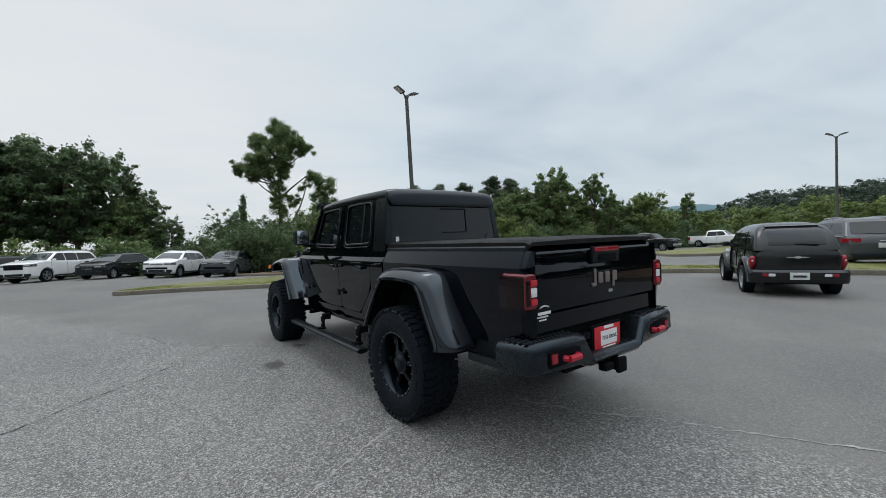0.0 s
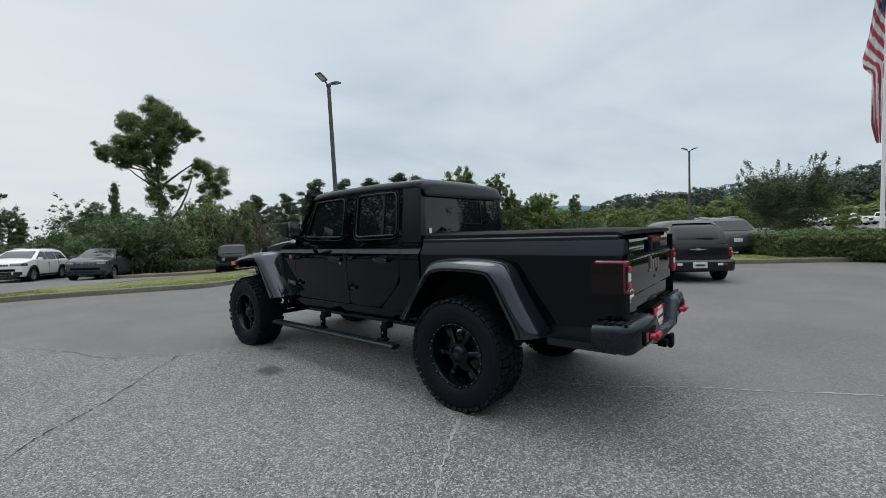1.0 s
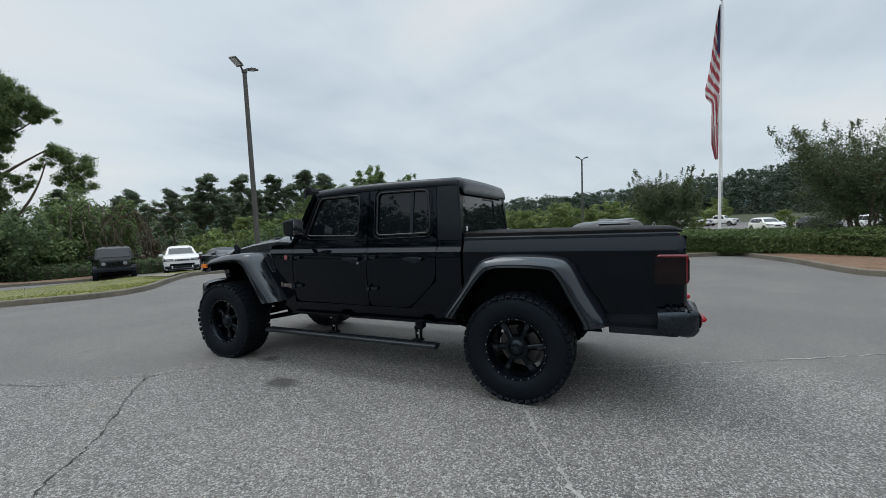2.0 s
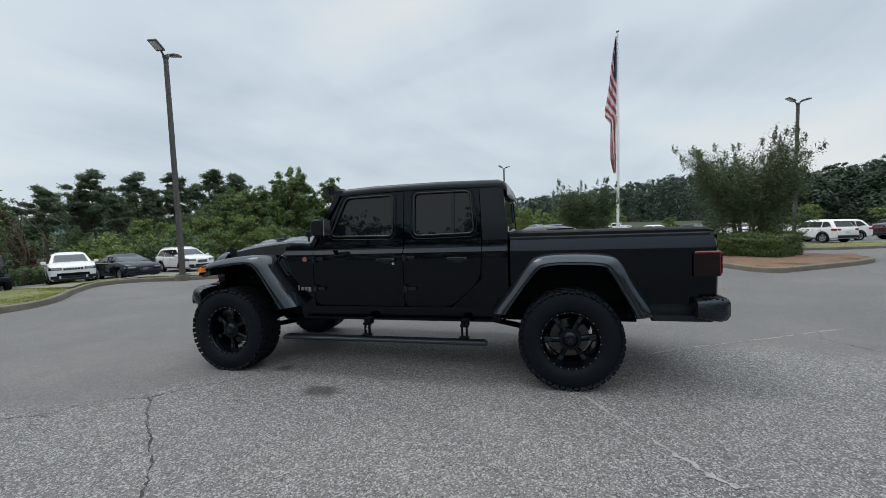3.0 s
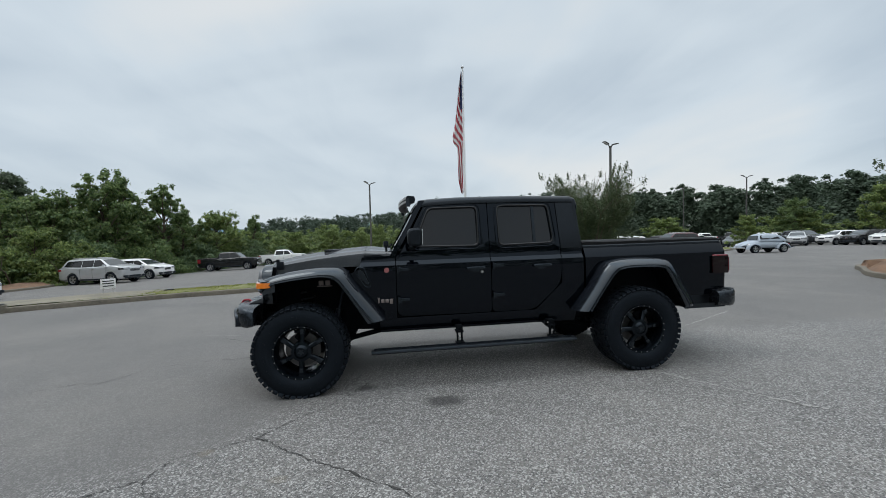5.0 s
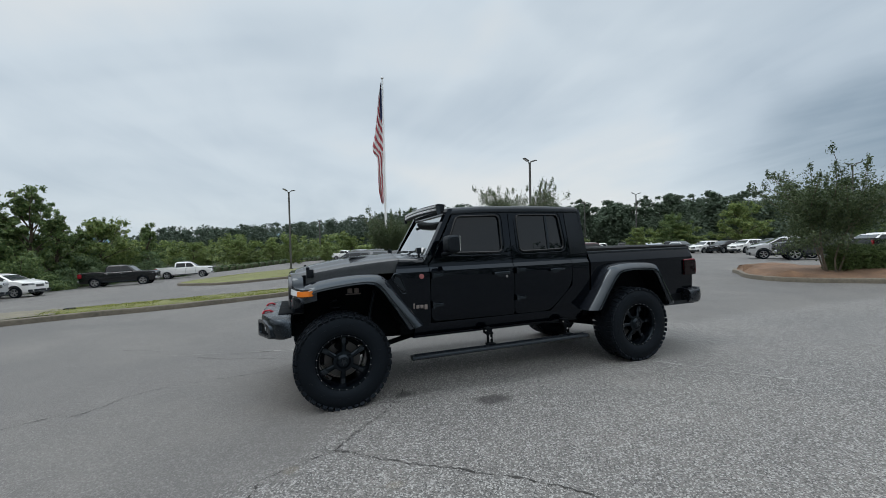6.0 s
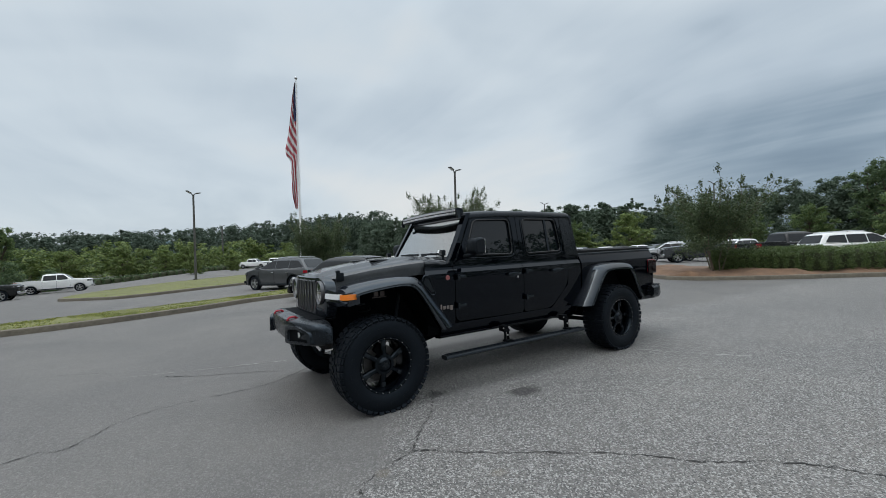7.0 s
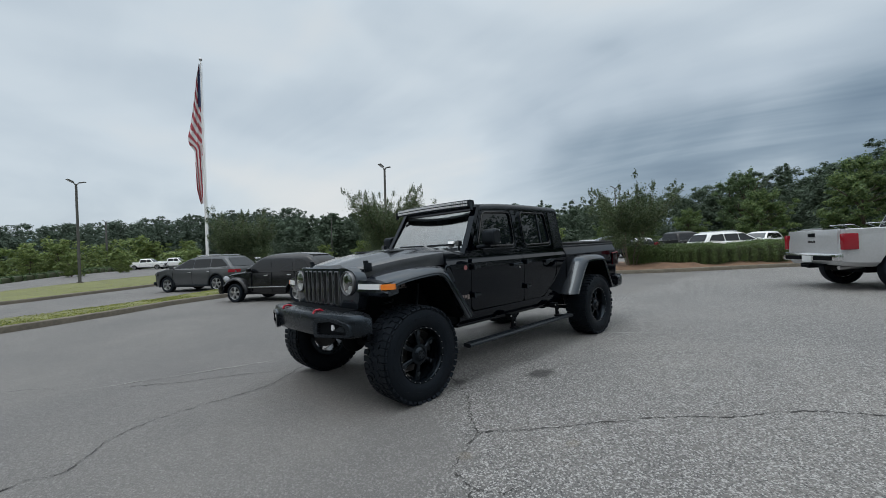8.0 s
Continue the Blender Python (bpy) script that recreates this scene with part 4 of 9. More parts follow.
        bm = bmesh.new()
        tube(bm, (s * 0.60, yy(0.6) - 0.02, 0.765), (s * 0.60, yy(0.6) + 0.006, 0.765), 0.026, n=20)
        part("fog_lamp", bm, WHITE_LENS, fb, "small round fog lamp")
        bm = bmesh.new()
        for a, c in (((s * 0.33, 4.10, 0.875), (s * 0.33, 4.13, 0.898)), ((s * 0.33, 4.13, 0.898), (s * 0.33, 4.18, 0.895)), ((s * 0.33, 4.18, 0.895), (s * 0.33, 4.20, 0.868))):
            tube(bm, a, c, 0.0095, n=8)
        part("tow_hook", bm, RED_PAINT, b, "red tow hook")
    bm = bmesh.new()
    box(bm, (0, 3.98, 0.79), (1.2, 0.14, 0.16), 0.02)
    box(bm, (0, 4.0, 0.64), (0.9, 0.16, 0.06), 0.02)
    part("bumper_mount", bm, UNDER, truck)
    # light bar over the windscreen
    bm = bmesh.new()
    rings = []
    for k in range(13):
        x = -0.665 + 1.33 * k / 12
        y = 2.44 - 0.06 * (x / 0.665) ** 2
        rings.append([(x, y + a, 1.875 + c) for a, c in ((0.04, -0.034), (0.04, 0.034), (0.02, 0.042), (-0.04, 0.036), (-0.05, 0.0), (-0.04, -0.036), (0.02, -0.042))])
    loft(bm, rings)
    lb = part("light_bar", bm, PLASTIC, truck, "long slightly curved LED light bar", smooth=25)
    bm = bmesh.new()
    for k in range(40):
        x = -0.63 + 1.26 * k / 39
        y = 2.482 - 0.06 * (x / 0.665) ** 2
        for z in (1.858, 1.892):
            box(bm, (x, y, z), (0.0315, 0.006, 0.024), 0.003, 1)
    part("led_matrix", bm, LED, lb)["kind"] = "stuff"
    for s in (-1, 1):
        bm = bmesh.new()
        loft(bm, [[(s * (x + a), y + c, z) for a, c in ((0.006, 0.018), (0.006, -0.018), (-0.006, -0.018), (-0.006, 0.018))] for x, y, z in ((0.688, 2.405, 1.80), (0.684, 2.41, 1.83), (0.680, 2.412, 1.86), (0.678, 2.412, 1.89))])
        part("light_bar_bracket", bm, SATIN_BLACK, lb)


def flare(s, outer, inner, xin, name):
    """A wide wheel arch extension swept along two outlines of equal length."""
    rings = []
    for (yo, zo), (yi, zi) in zip(outer, inner):
        o, e = Vector((yo, zo)), Vector((yi, zi))
        d = (o - e).normalized()
        across = lambda f, x, lift=0.0: (s * x, o.x + (e.x - o.x) * f + d.x * lift, o.y + (e.y - o.y) * f + d.y * lift)
        rings.append([across(0.0, xin, 0.022), across(0.0, 0.885, 0.012), across(0.05, 0.912, 0.004), across(0.16, 0.930), across(0.42, 0.953), across(0.60, 0.963), across(0.66, 0.9655),
                      across(0.69, 0.958), across(0.73, 0.958), across(0.76, 0.970), across(0.93, 0.973), across(1.0, 0.962), across(1.0, 0.92, 0.010), across(0.3, xin)])
    bm = bmesh.new()
    loft(bm, rings)
    return part(name, bm, FLARE_BLACK, truck, "black painted flat wheel-arch flare", smooth=32)


def resample(pts, k=4):
    return smooth_line(pts, False, k)


def build_sides():
    fo = resample([(3.86, 1.035), (3.83, 1.09), (3.72, 1.138), (3.50, 1.176), (3.22, 1.196), (3.08, 1.165), (2.96, 1.01), (2.70, 0.675)])
    fi = resample([(3.82, 1.005), (3.77, 1.045), (3.69, 1.078), (3.48, 1.108), (3.27, 1.122), (3.16, 1.09), (3.07, 0.985), (2.86, 0.655)])
    ro = resample([(0.665, 0.64), (0.50, 0.855), (0.335, 1.085), (0.22, 1.142), (0.0, 1.156), (-0.30, 1.142), (-0.42, 1.085), (-0.53, 0.885), (-0.655, 0.675), (-0.66, 0.63)])
    ri = resample([(0.545, 0.64), (0.41, 0.84), (0.265, 1.02), (0.17, 1.065), (0.0, 1.075), (-0.25, 1.062), (-0.325, 1.01), (-0.42, 0.84), (-0.515, 0.66), (-0.515, 0.62)])
    for s in (-1, 1):
        f = flare(s, fo, fi, 0.60, "front_flare")
        flare(s, ro, ri, 0.735, "rear_flare")
        # nose of the front flare with daytime light and turn lamp
        bm = bmesh.new()
        loft(bm, [[(s * x, y0, 1.13 + dz), (s * x, y1, 1.12 + dz), (s * x, y1 + 0.01, 1.025), (s * x, y1 - 0.02, 0.985), (s * x, y0, 1.005)] for x, y0, y1, dz in ((0.60, 3.70, 3.905, 0.01), (0.70, 3.70, 3.90, 0.008), (0.85, 3.70, 3.872, -0.005), (0.945, 3.70, 3.82, -0.015))])
        nz = part("flare_nose", bm, FLARE_BLACK, f)
        bm = bmesh.new()
        loft(bm, [[(s * x, y + 0.012, 1.098), (s * x, y + 0.016, 1.052), (s * x, y - 0.02, 1.052), (s * x, y - 0.02, 1.098)] for x, y in ((0.655, 3.91), (0.75, 3.90), (0.855, 3.877), (0.905, 3.858))])
        part("daytime_light", bm, WHITE_LENS, nz, "white daytime running light")
        bm = bmesh.new()
        loft(bm, [[(s * (x + 0.012), y + 0.012, 1.094), (s * (x + 0.016), y + 0.014, 1.048), (s * (x - 0.02), y - 0.02, 1.048), (s * (x - 0.02), y - 0.02, 1.094)] for x, y in ((0.91, 3.858), (0.945, 3.838), (0.972, 3.805), (0.982, 3.755))])
        part("turn_lamp", bm, AMBER_LENS, nz, "amber turn signal")
        # wheel wells
        bm = bmesh.new()
        rings = [[(s * x, y, z) for y, z in fi[1:]] for x in (0.90, 0.60, 0.46)]
        loft(bm, rings, closed=False)
        bm2 = sheet([(3.80, 0.55), (3.80, 1.15), (2.75, 1.2), (2.72, 0.5)], [], lambda y, z, q: (s * (0.47 - q), y, z), 0.02)
        me = bpy.data.meshes.new("tmp")
        bm2.to_mesh(me)
        bm2.free()
        bm.from_mesh(me)
        lin = part("front_wheel_liner", bm, UNDER, truck)
        bm = bmesh.new()
        for (y, z, w, h) in ((3.35, 1.03, 0.05, 0.05), (3.28, 1.03, 0.05, 0.05), (3.315, 0.995, 0.16, 0.012)):
            box(bm, (s * 0.478, y, z), (0.01, w, h), 0.004)
        part("liner_badge", bm, BADGE, lin, "grey lettering shape on the wheel-well liner")
        bm = bmesh.new()
        loft(bm, [[(s * x, y, z) for y, z in ri] for x in (0.93, 0.62, 0.50)], closed=False)
        bm2 = sheet([(0.62, 0.5), (0.55, 1.1), (-0.45, 1.1), (-0.62, 0.5)], [], lambda y, z, q: (s * (0.52 - q), y, z), 0.02)
        me = bpy.data.meshes.new("tmp")
        bm2.to_mesh(me)
        bm2.free()
        bm.from_mesh(me)
        part("rear_wheel_liner", bm, UNDER, truck)
        # bed side
        bed = [(0.510, 1.30), (0.510, 0.74), (0.26, 1.05), (0.14, 1.09), (-0.28, 1.08), (-0.36, 1.03), (-0.56, 0.70), (-1.12, 0.725), (-1.155, 0.80), (-1.155, 1.30)]
        bs = part("bed_side", side_panel(s, rounded(bed, [0, 0, 0, 0.02, 0.05, 0.02, 0, 0.03, 0.02, 0]), cuts=(0.7, 0.85, 1.0, 1.1, 1.195, 1.208), bed=True), BLACK_PAINT, truck, "glossy black bed side", smooth=17)
        bm = bmesh.new()
        loft(bm, [[(s * x, y, z) for x, z in ((0.728, 1.298), (0.728, 1.318), (0.715, 1.328), (0.66, 1.328), (0.66, 1.29))] for y in (0.515, -0.3, -1.155)])
        part("rail_cap", bm, SATIN_BLACK, bs)
        bm = bmesh.new()
        loft(bm, [[(s * x, y, z) for x, z in ((0.72, 0.74), (0.72, 0.60), (0.66, 0.58), (0.60, 0.60), (0.60, 0.74))] for y in (-0.52, -0.8, -1.1)])
        part("lower_skirt", bm, SATIN_BLACK, bs)
        # tail lamp
        bm = bmesh.new()
        box(bm, (s * 0.748, -1.118, 1.06), (0.100, 0.205, 0.215), 0.026, 3)
        tl = part("tail_lamp", bm, TAIL_RED, truck, "square red tail lamp with smoked side")
        bm = bmesh.new()
        box(bm, (s * 0.793, -1.104, 1.052), (0.016, 0.196, 0.196), 0.006)
        box(bm, (s * 0.779, -1.213, 1.055), (0.026, 0.022, 0.152), 0.006)
        part("smoked_lens", bm, SMOKE_LENS, tl)
        bm = bmesh.new()
        box(bm, (s * 0.733, -1.221, 1.058), (0.048, 0.012, 0.055), 0.006)
        part("reverse_lamp", bm, WHITE_LENS, tl)
        for z in (1.112, 1.002):
            bm = bmesh.new()
            box(bm, (s * 0.733, -1.222, z), (0.052, 0.012, 0.036), 0.006)
            part("brake_lens", bm, RED_PRINT, tl)
        # rear corner of the bed that the lamp sits in
        bm = bmesh.new()
        rings = []
        for z in (0.745, 0.80, 1.0, 1.195, 1.208, 1.298):
            b = bx(z, True)
            rings.append([(s * x, y, z) for x, y in ((b - 0.002, -1.06), (b - 0.002, -1.155), (b - 0.012, -1.190), (b - 0.035, -1.208), (0.706, -1.214), (0.706, -1.06))])
        loft(bm, rings)
        part("bed_corner", bm, BLACK_PAINT, bs)
        # running board
        bm = bmesh.new()
        loft(bm, [[(s * x, y, z) for x, z in ((0.966, 0.362), (0.962, 0.375), (0.948, 0.385), (0.90, 0.388), (0.866, 0.384), (0.858, 0.366), (0.868, 0.349), (0.91, 0.342), (0.95, 0.347))] for y in (0.73, 0.75, 2.81, 2.83)])
        rb = part("running_board", bm, SATIN_BLACK, truck, "black powered side step")
        bm = bmesh.new()
        for k in range(3):
            box(bm, (s * (0.883 + 0.022 * k), 1.78, 0.388), (0.010, 2.05, 0.005), 0)
        part("tread_strip", bm, RUBBER, rb)
        for y in (0.95, 1.94):
            bm = bmesh.new()
            box(bm, (s * 0.80, y, 0.525), (0.09, 0.075, 0.07), 0.012)
            box(bm, (s * 0.845, y - 0.022, 0.45), (0.028, 0.018, 0.15), 0.005)
            box(bm, (s * 0.845, y + 0.022, 0.45), (0.028, 0.018, 0.15), 0.005)
            box(bm, (s * 0.865, y, 0.392), (0.09, 0.09, 0.022), 0.006)
            tube(bm, (s * 0.845, y - 0.04, 0.50), (s * 0.845, y + 0.04, 0.50), 0.014, n=10)
            k = part("step_bracket", bm, UNDER, rb)
            for xx, dy, zz, rr in ((0.862, 0.0, 0.455, 0.010), (0.848, 0.045, 0.535, 0.008)):
                bm = bmesh.new()
                tube(bm, (s * xx, y + dy, zz), (s * (xx + 0.005), y + dy, zz), rr, n=8)
                part("bolt", bm, STEEL, k)


def build_rear():
    bm = bmesh.new()
    box(bm, (0, -0.32, 1.0), (1.38, 1.60, 0.56), 0.02)
    part("bed_box", bm, UNDER, truck)
    bm = bmesh.new()
    loft(bm, [[(x, y, z) for x, z in ((-0.715, 1.325), (-0.715, 1.352 + d), (-0.69, 1.366 + d), (-0.3, 1.374 + d), (0.3, 1.374 + d), (0.69, 1.366 + d), (0.715, 1.352 + d), (0.715, 1.325))] for y, d in ((0.51, 0.004), (0.46, 0.012), (0.40, 0.006), (-0.1, 0.002), (-0.16, 0.006), (-0.22, 0.002), (-0.7, 0), (-0.75, 0.004), (-0.8, 0), (-1.14, -0.004), (-1.187, -0.018))])
    part("bed_cover", bm, COVER, truck, "black soft vinyl bed cover")
    out = rounded([(-0.70, 0.80), (0.70, 0.80), (0.70, 1.315), (-0.70, 1.315)], 0.035)
    tg = lambda x, z, q: (x, -1.160 + (0.018 if z < 0.915 else 0.0) + (0.010 * min(1.0, max(0.0, (z - 1.165) / 0.03))) + (0.035 * max(0, z - 1.275) / 0.04) + q, z)
    t = part("tailgate", sheet(out, [], tg, 0.06, (0.905, 0.925, 1.0, 1.1, 1.165, 1.195, 1.275)), BLACK_PAINT, truck, "glossy black tailgate with grey badge")
    t.matrix_basis = Matrix.Translation((0, -0.042, 0))
    bm = bmesh.new()
    box(bm, (0.03, -1.163, 1.245), (0.33, 0.024, 0.115), 0.022)
    hd = part("tailgate_handle", bm, PLASTIC, t)
    bm = bmesh.new()
    box(bm, (0.03, -1.177, 1.279), (0.29, 0.012, 0.032), 0.006)
    part("brake_light", bm, RED_LENS, hd, "red high brake light")
    bm = bmesh.new()
    box(bm, (0.03, -1.174, 1.222), (0.20, 0.010, 0.045), 0.012)
    part("grip_recess", bm, UNDER, hd)
    bm = bmesh.new()
    for x, z, w, h in ((-0.098, 1.092, 0.022, 0.118), (-0.122, 1.044, 0.034, 0.024), (-0.034, 1.086, 0.052, 0.074), (0.046, 1.086, 0.052, 0.074), (0.120, 1.068, 0.020, 0.110), (0.146, 1.088, 0.036, 0.070)):
        box(bm, (x, -1.163, z), (w, 0.014, h), 0.006)
    part("tailgate_badge", bm, BADGE, t, "large bronze-grey raised badge shapes")
    bm = bmesh.new()
    box(bm, (0.075, -1.166, 0.988), (0.05, 0.016, 0.022), 0.006)
    part("tailgate_camera", bm, STEEL, t)
    bm = bmesh.new()
    o = [(-0.625 + 0.046 * math.cos(a), 0.912 + 0.024 * math.sin(a) * (1 if math.sin(a) > 0 else 0.3)) for a in [k * math.pi / 10 for k in range(20)]]
    bm.free()
    bm = sheet(o, [], lambda u, v, q: (u, -1.166 + q + (0.016 if v < 0.915 else 0), v + 0.035), 0.003)
    for k, (x, z, w, h) in enumerate(((-0.625, 0.922, 0.115, 0.018), (-0.625, 0.897, 0.10, 0.012), (-0.625, 0.878, 0.065, 0.009))):
        box(bm, (x, -1.160 + (0.014 if z < 0.915 else 0), z), (w, 0.006, h), 0.002)
    part("dealer_decal", bm, WHITE_PAINT, t, "white dealer decal shapes")
    # bumper
    bm = bmesh.new()
    rings = []
    for x, yr, zt, zb in ((-0.860, -1.12, 0.775, 0.665), (-0.838, -1.20, 0.800, 0.63), (-0.80, -1.25, 0.812, 0.612), (-0.45, -1.275, 0.815, 0.605), (-0.36, -1.275, 0.805, 0.600), (-0.28, -1.285, 0.660, 0.575), (0.28, -1.285, 0.660, 0.575), (0.36, -1.275, 0.805, 0.600), (0.45, -1.275, 0.815, 0.605), (0.80, -1.25, 0.812, 0.612), (0.838, -1.20, 0.800, 0.63), (0.860, -1.12, 0.775, 0.665)):
        rings.append([(x, -0.99, zt - 0.01), (x, yr + 0.05, zt), (x, yr + 0.015, zt - 0.012), (x, yr, zt - 0.04), (x, yr, zb + 0.05), (x, yr + 0.03, zb + 0.012), (x, yr + 0.07, zb), (x, -0.99, zb + 0.02)])
    loft(bm, rings)
    b = part("rear_bumper", bm, BUMPER, truck, "black steel rear bumper with step pads", smooth=50)
    b.matrix_basis = Matrix.Translation((0, -0.028, -0.038))
    for s in (-1, 1):
        bm = bmesh.new()
        for i in range(11):
            for j in range(4):
                box(bm, (s * (0.44 + 0.038 * i), -1.06 - 0.045 * j, 0.816), (0.026, 0.030, 0.008), 0.003, 1)
        part("step_pad", bm, PLASTIC, b)
        bm = bmesh.new()
        box(bm, (s * 0.56, -1.262, 0.71), (0.30, 0.03, 0.10), 0.02)
        hp = part("hook_recess", bm, UNDER, b)
        bm = bmesh.new()
        for a, c in (((s * 0.455, -1.25, 0.70), (s * 0.47, -1.305, 0.70)), ((s * 0.47, -1.305, 0.70), (s * 0.57, -1.305, 0.70)), ((s * 0.57, -1.305, 0.70), (s * 0.585, -1.25, 0.70))):
            tube(bm, a, c, 0.020, n=10)
        part("tow_hook", bm, RED_PAINT, hp, "red tow hook")
        bm = bmesh.new()
        box(bm, (s * 0.67, -1.276, 0.715), (0.055, 0.012, 0.060), 0.01)
        part("reflector", bm, RED_LENS, hp)
        bm = bmesh.new()
        loft(bm, [[(s * x, y, z) for x, z in ((0.80, 0.66), (0.80, 0.61), (0.74, 0.60), (0.70, 0.63))] for y in (-0.66, -0.9, -1.12)])
        part("bumper_side_strip", bm, SATIN_BLACK, b)
    bm = bmesh.new()
    box(bm, (0, -1.10, 0.775), (1.36, 0.12, 0.10), 0.01)
    part("lower_valance", bm, UNDER, truck)
    # licence plate panel, bright red with a white field
    bm = bmesh.new()
    box(bm, (0.0, -1.20, 0.775), (0.34, 0.02, 0.18), 0.004)
    p = part("plate_frame", bm, UNDER, b)
    p.matrix_basis = Matrix.Translation((-0.03, 0.0, -0.048))
    bm = bmesh.new()
    box(bm, (0.0, -1.214, 0.775), (0.305, 0.006, 0.155), 0.003)
    pl = part("licence_plate", bm, RED_PRINT, p, "red dealer plate with white field reading TEST DRIVE")
    bm = bmesh.new()
    box(bm, (0.01, -1.219, 0.772), (0.19, 0.004, 0.095), 0)
    box(bm, (0.01, -1.219, 0.842), (0.11, 0.004, 0.018), 0)
    box(bm, (0.01, -1.219, 0.708), (0.15, 0.004, 0.012), 0)
    part("plate_field", bm, WHITE_PAINT, pl)
    cu = bpy.data.curves.new("plate_text", "FONT")
    cu.body, cu.size, cu.align_x, cu.align_y, cu.extrude = "TEST DRIVE", 0.034, "CENTER", "CENTER", 0.0008
    cu.materials.append(INK)
    tx = new("plate_text", cu)
    tx.parent = pl
    tx.matrix_basis = pose(0.01, -1.2225, 0.772, 90, 0, 0)
    bm = bmesh.new()
    box(bm, (0, -1.22, 0.545), (0.075, 0.16, 0.075), 0.008)
    box(bm, (0, -1.29, 0.545), (0.10, 0.03, 0.10), 0.012)
    box(bm, (-0.13, -1.26, 0.555), (0.09, 0.06, 0.05), 0.01)
    box(bm, (0, -1.14, 0.58), (0.9, 0.08, 0.05), 0.01)
    part("hitch_receiver", bm, UNDER, b)


def build_chassis():
    for s in (-1, 1):
        bm = bmesh.new()
        loft(bm, [[(s * x, y, z + d) for x, z in ((0.38, 0.50), (0.46, 0.50), (0.46, 0.63), (0.38, 0.63))] for y, d in ((-1.1, 0.06), (-0.4, 0.12), (0.1, 0.14), (0.6, 0.0), (2.6, 0.0), (3.1, 0.08), (4.0, 0.12))])
        part("frame_rail", bm, UNDER, truck)
        for y, top in ((0.18, (0.52, 0.30, 0.98)), (3.25, (0.50, 3.10, 1.02))):
            bm = bmesh.new()
            a, c = Vector((s * 0.56, y, 0.42)), Vector((s * top[0], top[1], top[2]))
            tube(bm, a, a + (c - a) * 0.55, 0.032, n=12)
            tube(bm, a + (c - a) * 0.5, c, 0.016, n=10)
            part("shock_absorber", bm, SATIN_BLACK, truck)
        bm = bmesh.new()
        hl = [Vector((s * 0.46 + 0.07 * math.cos(k * 0.5), (3.487 if True else 0) + 0.07 * math.sin(k * 0.5), 0.55 + 0.0058 * k)) for k in range(70)]
        for a, c in zip(hl, hl[1:]):
            tube(bm, a, c, 0.009, n=6, caps=False)
        part("coil_spring", bm, SATIN_BLACK, truck)
        bm = bmesh.new()
        hl = [Vector((s * 0.44 + 0.06 * math.cos(k * 0.5), 0.05 + 0.06 * math.sin(k * 0.5), 0.55 + 0.0058 * k)) for k in range(60)]
        for a, c in zip(hl, hl[1:]):
            tube(bm, a, c, 0.009, n=6, caps=False)
        part("coil_spring", bm, SATIN_BLACK, truck)
        for a, c in (((s * 0.50, 3.40, 0.36), (s * 0.42, 2.55, 0.52)), ((s * 0.50, 0.08, 0.36), (s * 0.42, 0.85, 0.50))):
            bm = bmesh.new()
            tube(bm, a, c, 0.028, n=10)
            part("control_arm", bm, UNDER, truck)
    for y, off in ((0.0, 0.0), (3.487, 0.18)):
        bm = bmesh.new()
        tube(bm, (-0.78, y, 0.42), (0.78, y, 0.42), 0.042, n=12)
        bmesh.ops.create_uvsphere(bm, u_segments=16, v_segments=10, radius=0.14, matrix=Matrix.Translation((off, y, 0.42)) @ Matrix.Diagonal((0.9, 1.0, 0.95, 1)))
        part("axle", bm, UNDER, truck)
    bm = bmesh.new()
    tube(bm, (0, 0.1, 0.44), (0.02, 1.5, 0.56), 0.035, n=10)
    tube(bm, (0.18, 3.35, 0.44), (0.12, 2.0, 0.55), 0.03, n=10)
    part("drive_shaft", bm, UNDER, truck)
    bm = bmesh.new()
    box(bm, (0.05, 2.05, 0.55), (0.55, 0.7, 0.16), 0.05)
    box(bm, (-0.1, 3.2, 0.75), (0.6, 0.8, 0.3), 0.08)
    part("gearbox", bm, UNDER, truck)
    bm = bmesh.new()
    box(bm, (-0.2, 1.15, 0.54), (0.42, 0.85, 0.16), 0.04)
    part("fuel_tank", bm, UNDER, truck)
    bm = bmesh.new()
    tube(bm, (0.25, 1.6, 0.53), (0.25, 0.7, 0.53), 0.05, n=12)
    tube(bm, (0.25, 0.7, 0.53), (0.42, 0.4, 0.68), 0.03, n=10)
    tube(bm, (0.42, 0.4, 0.68), (0.42, -0.75, 0.62), 0.03, n=10)
    part("exhaust", bm, UNDER, truck)
    bm = bmesh.new()
    box(bm, (0, 3.30, 0.95), (0.86, 0.85, 0.40), 0.05)
    part("engine_block", bm, UNDER, truck)


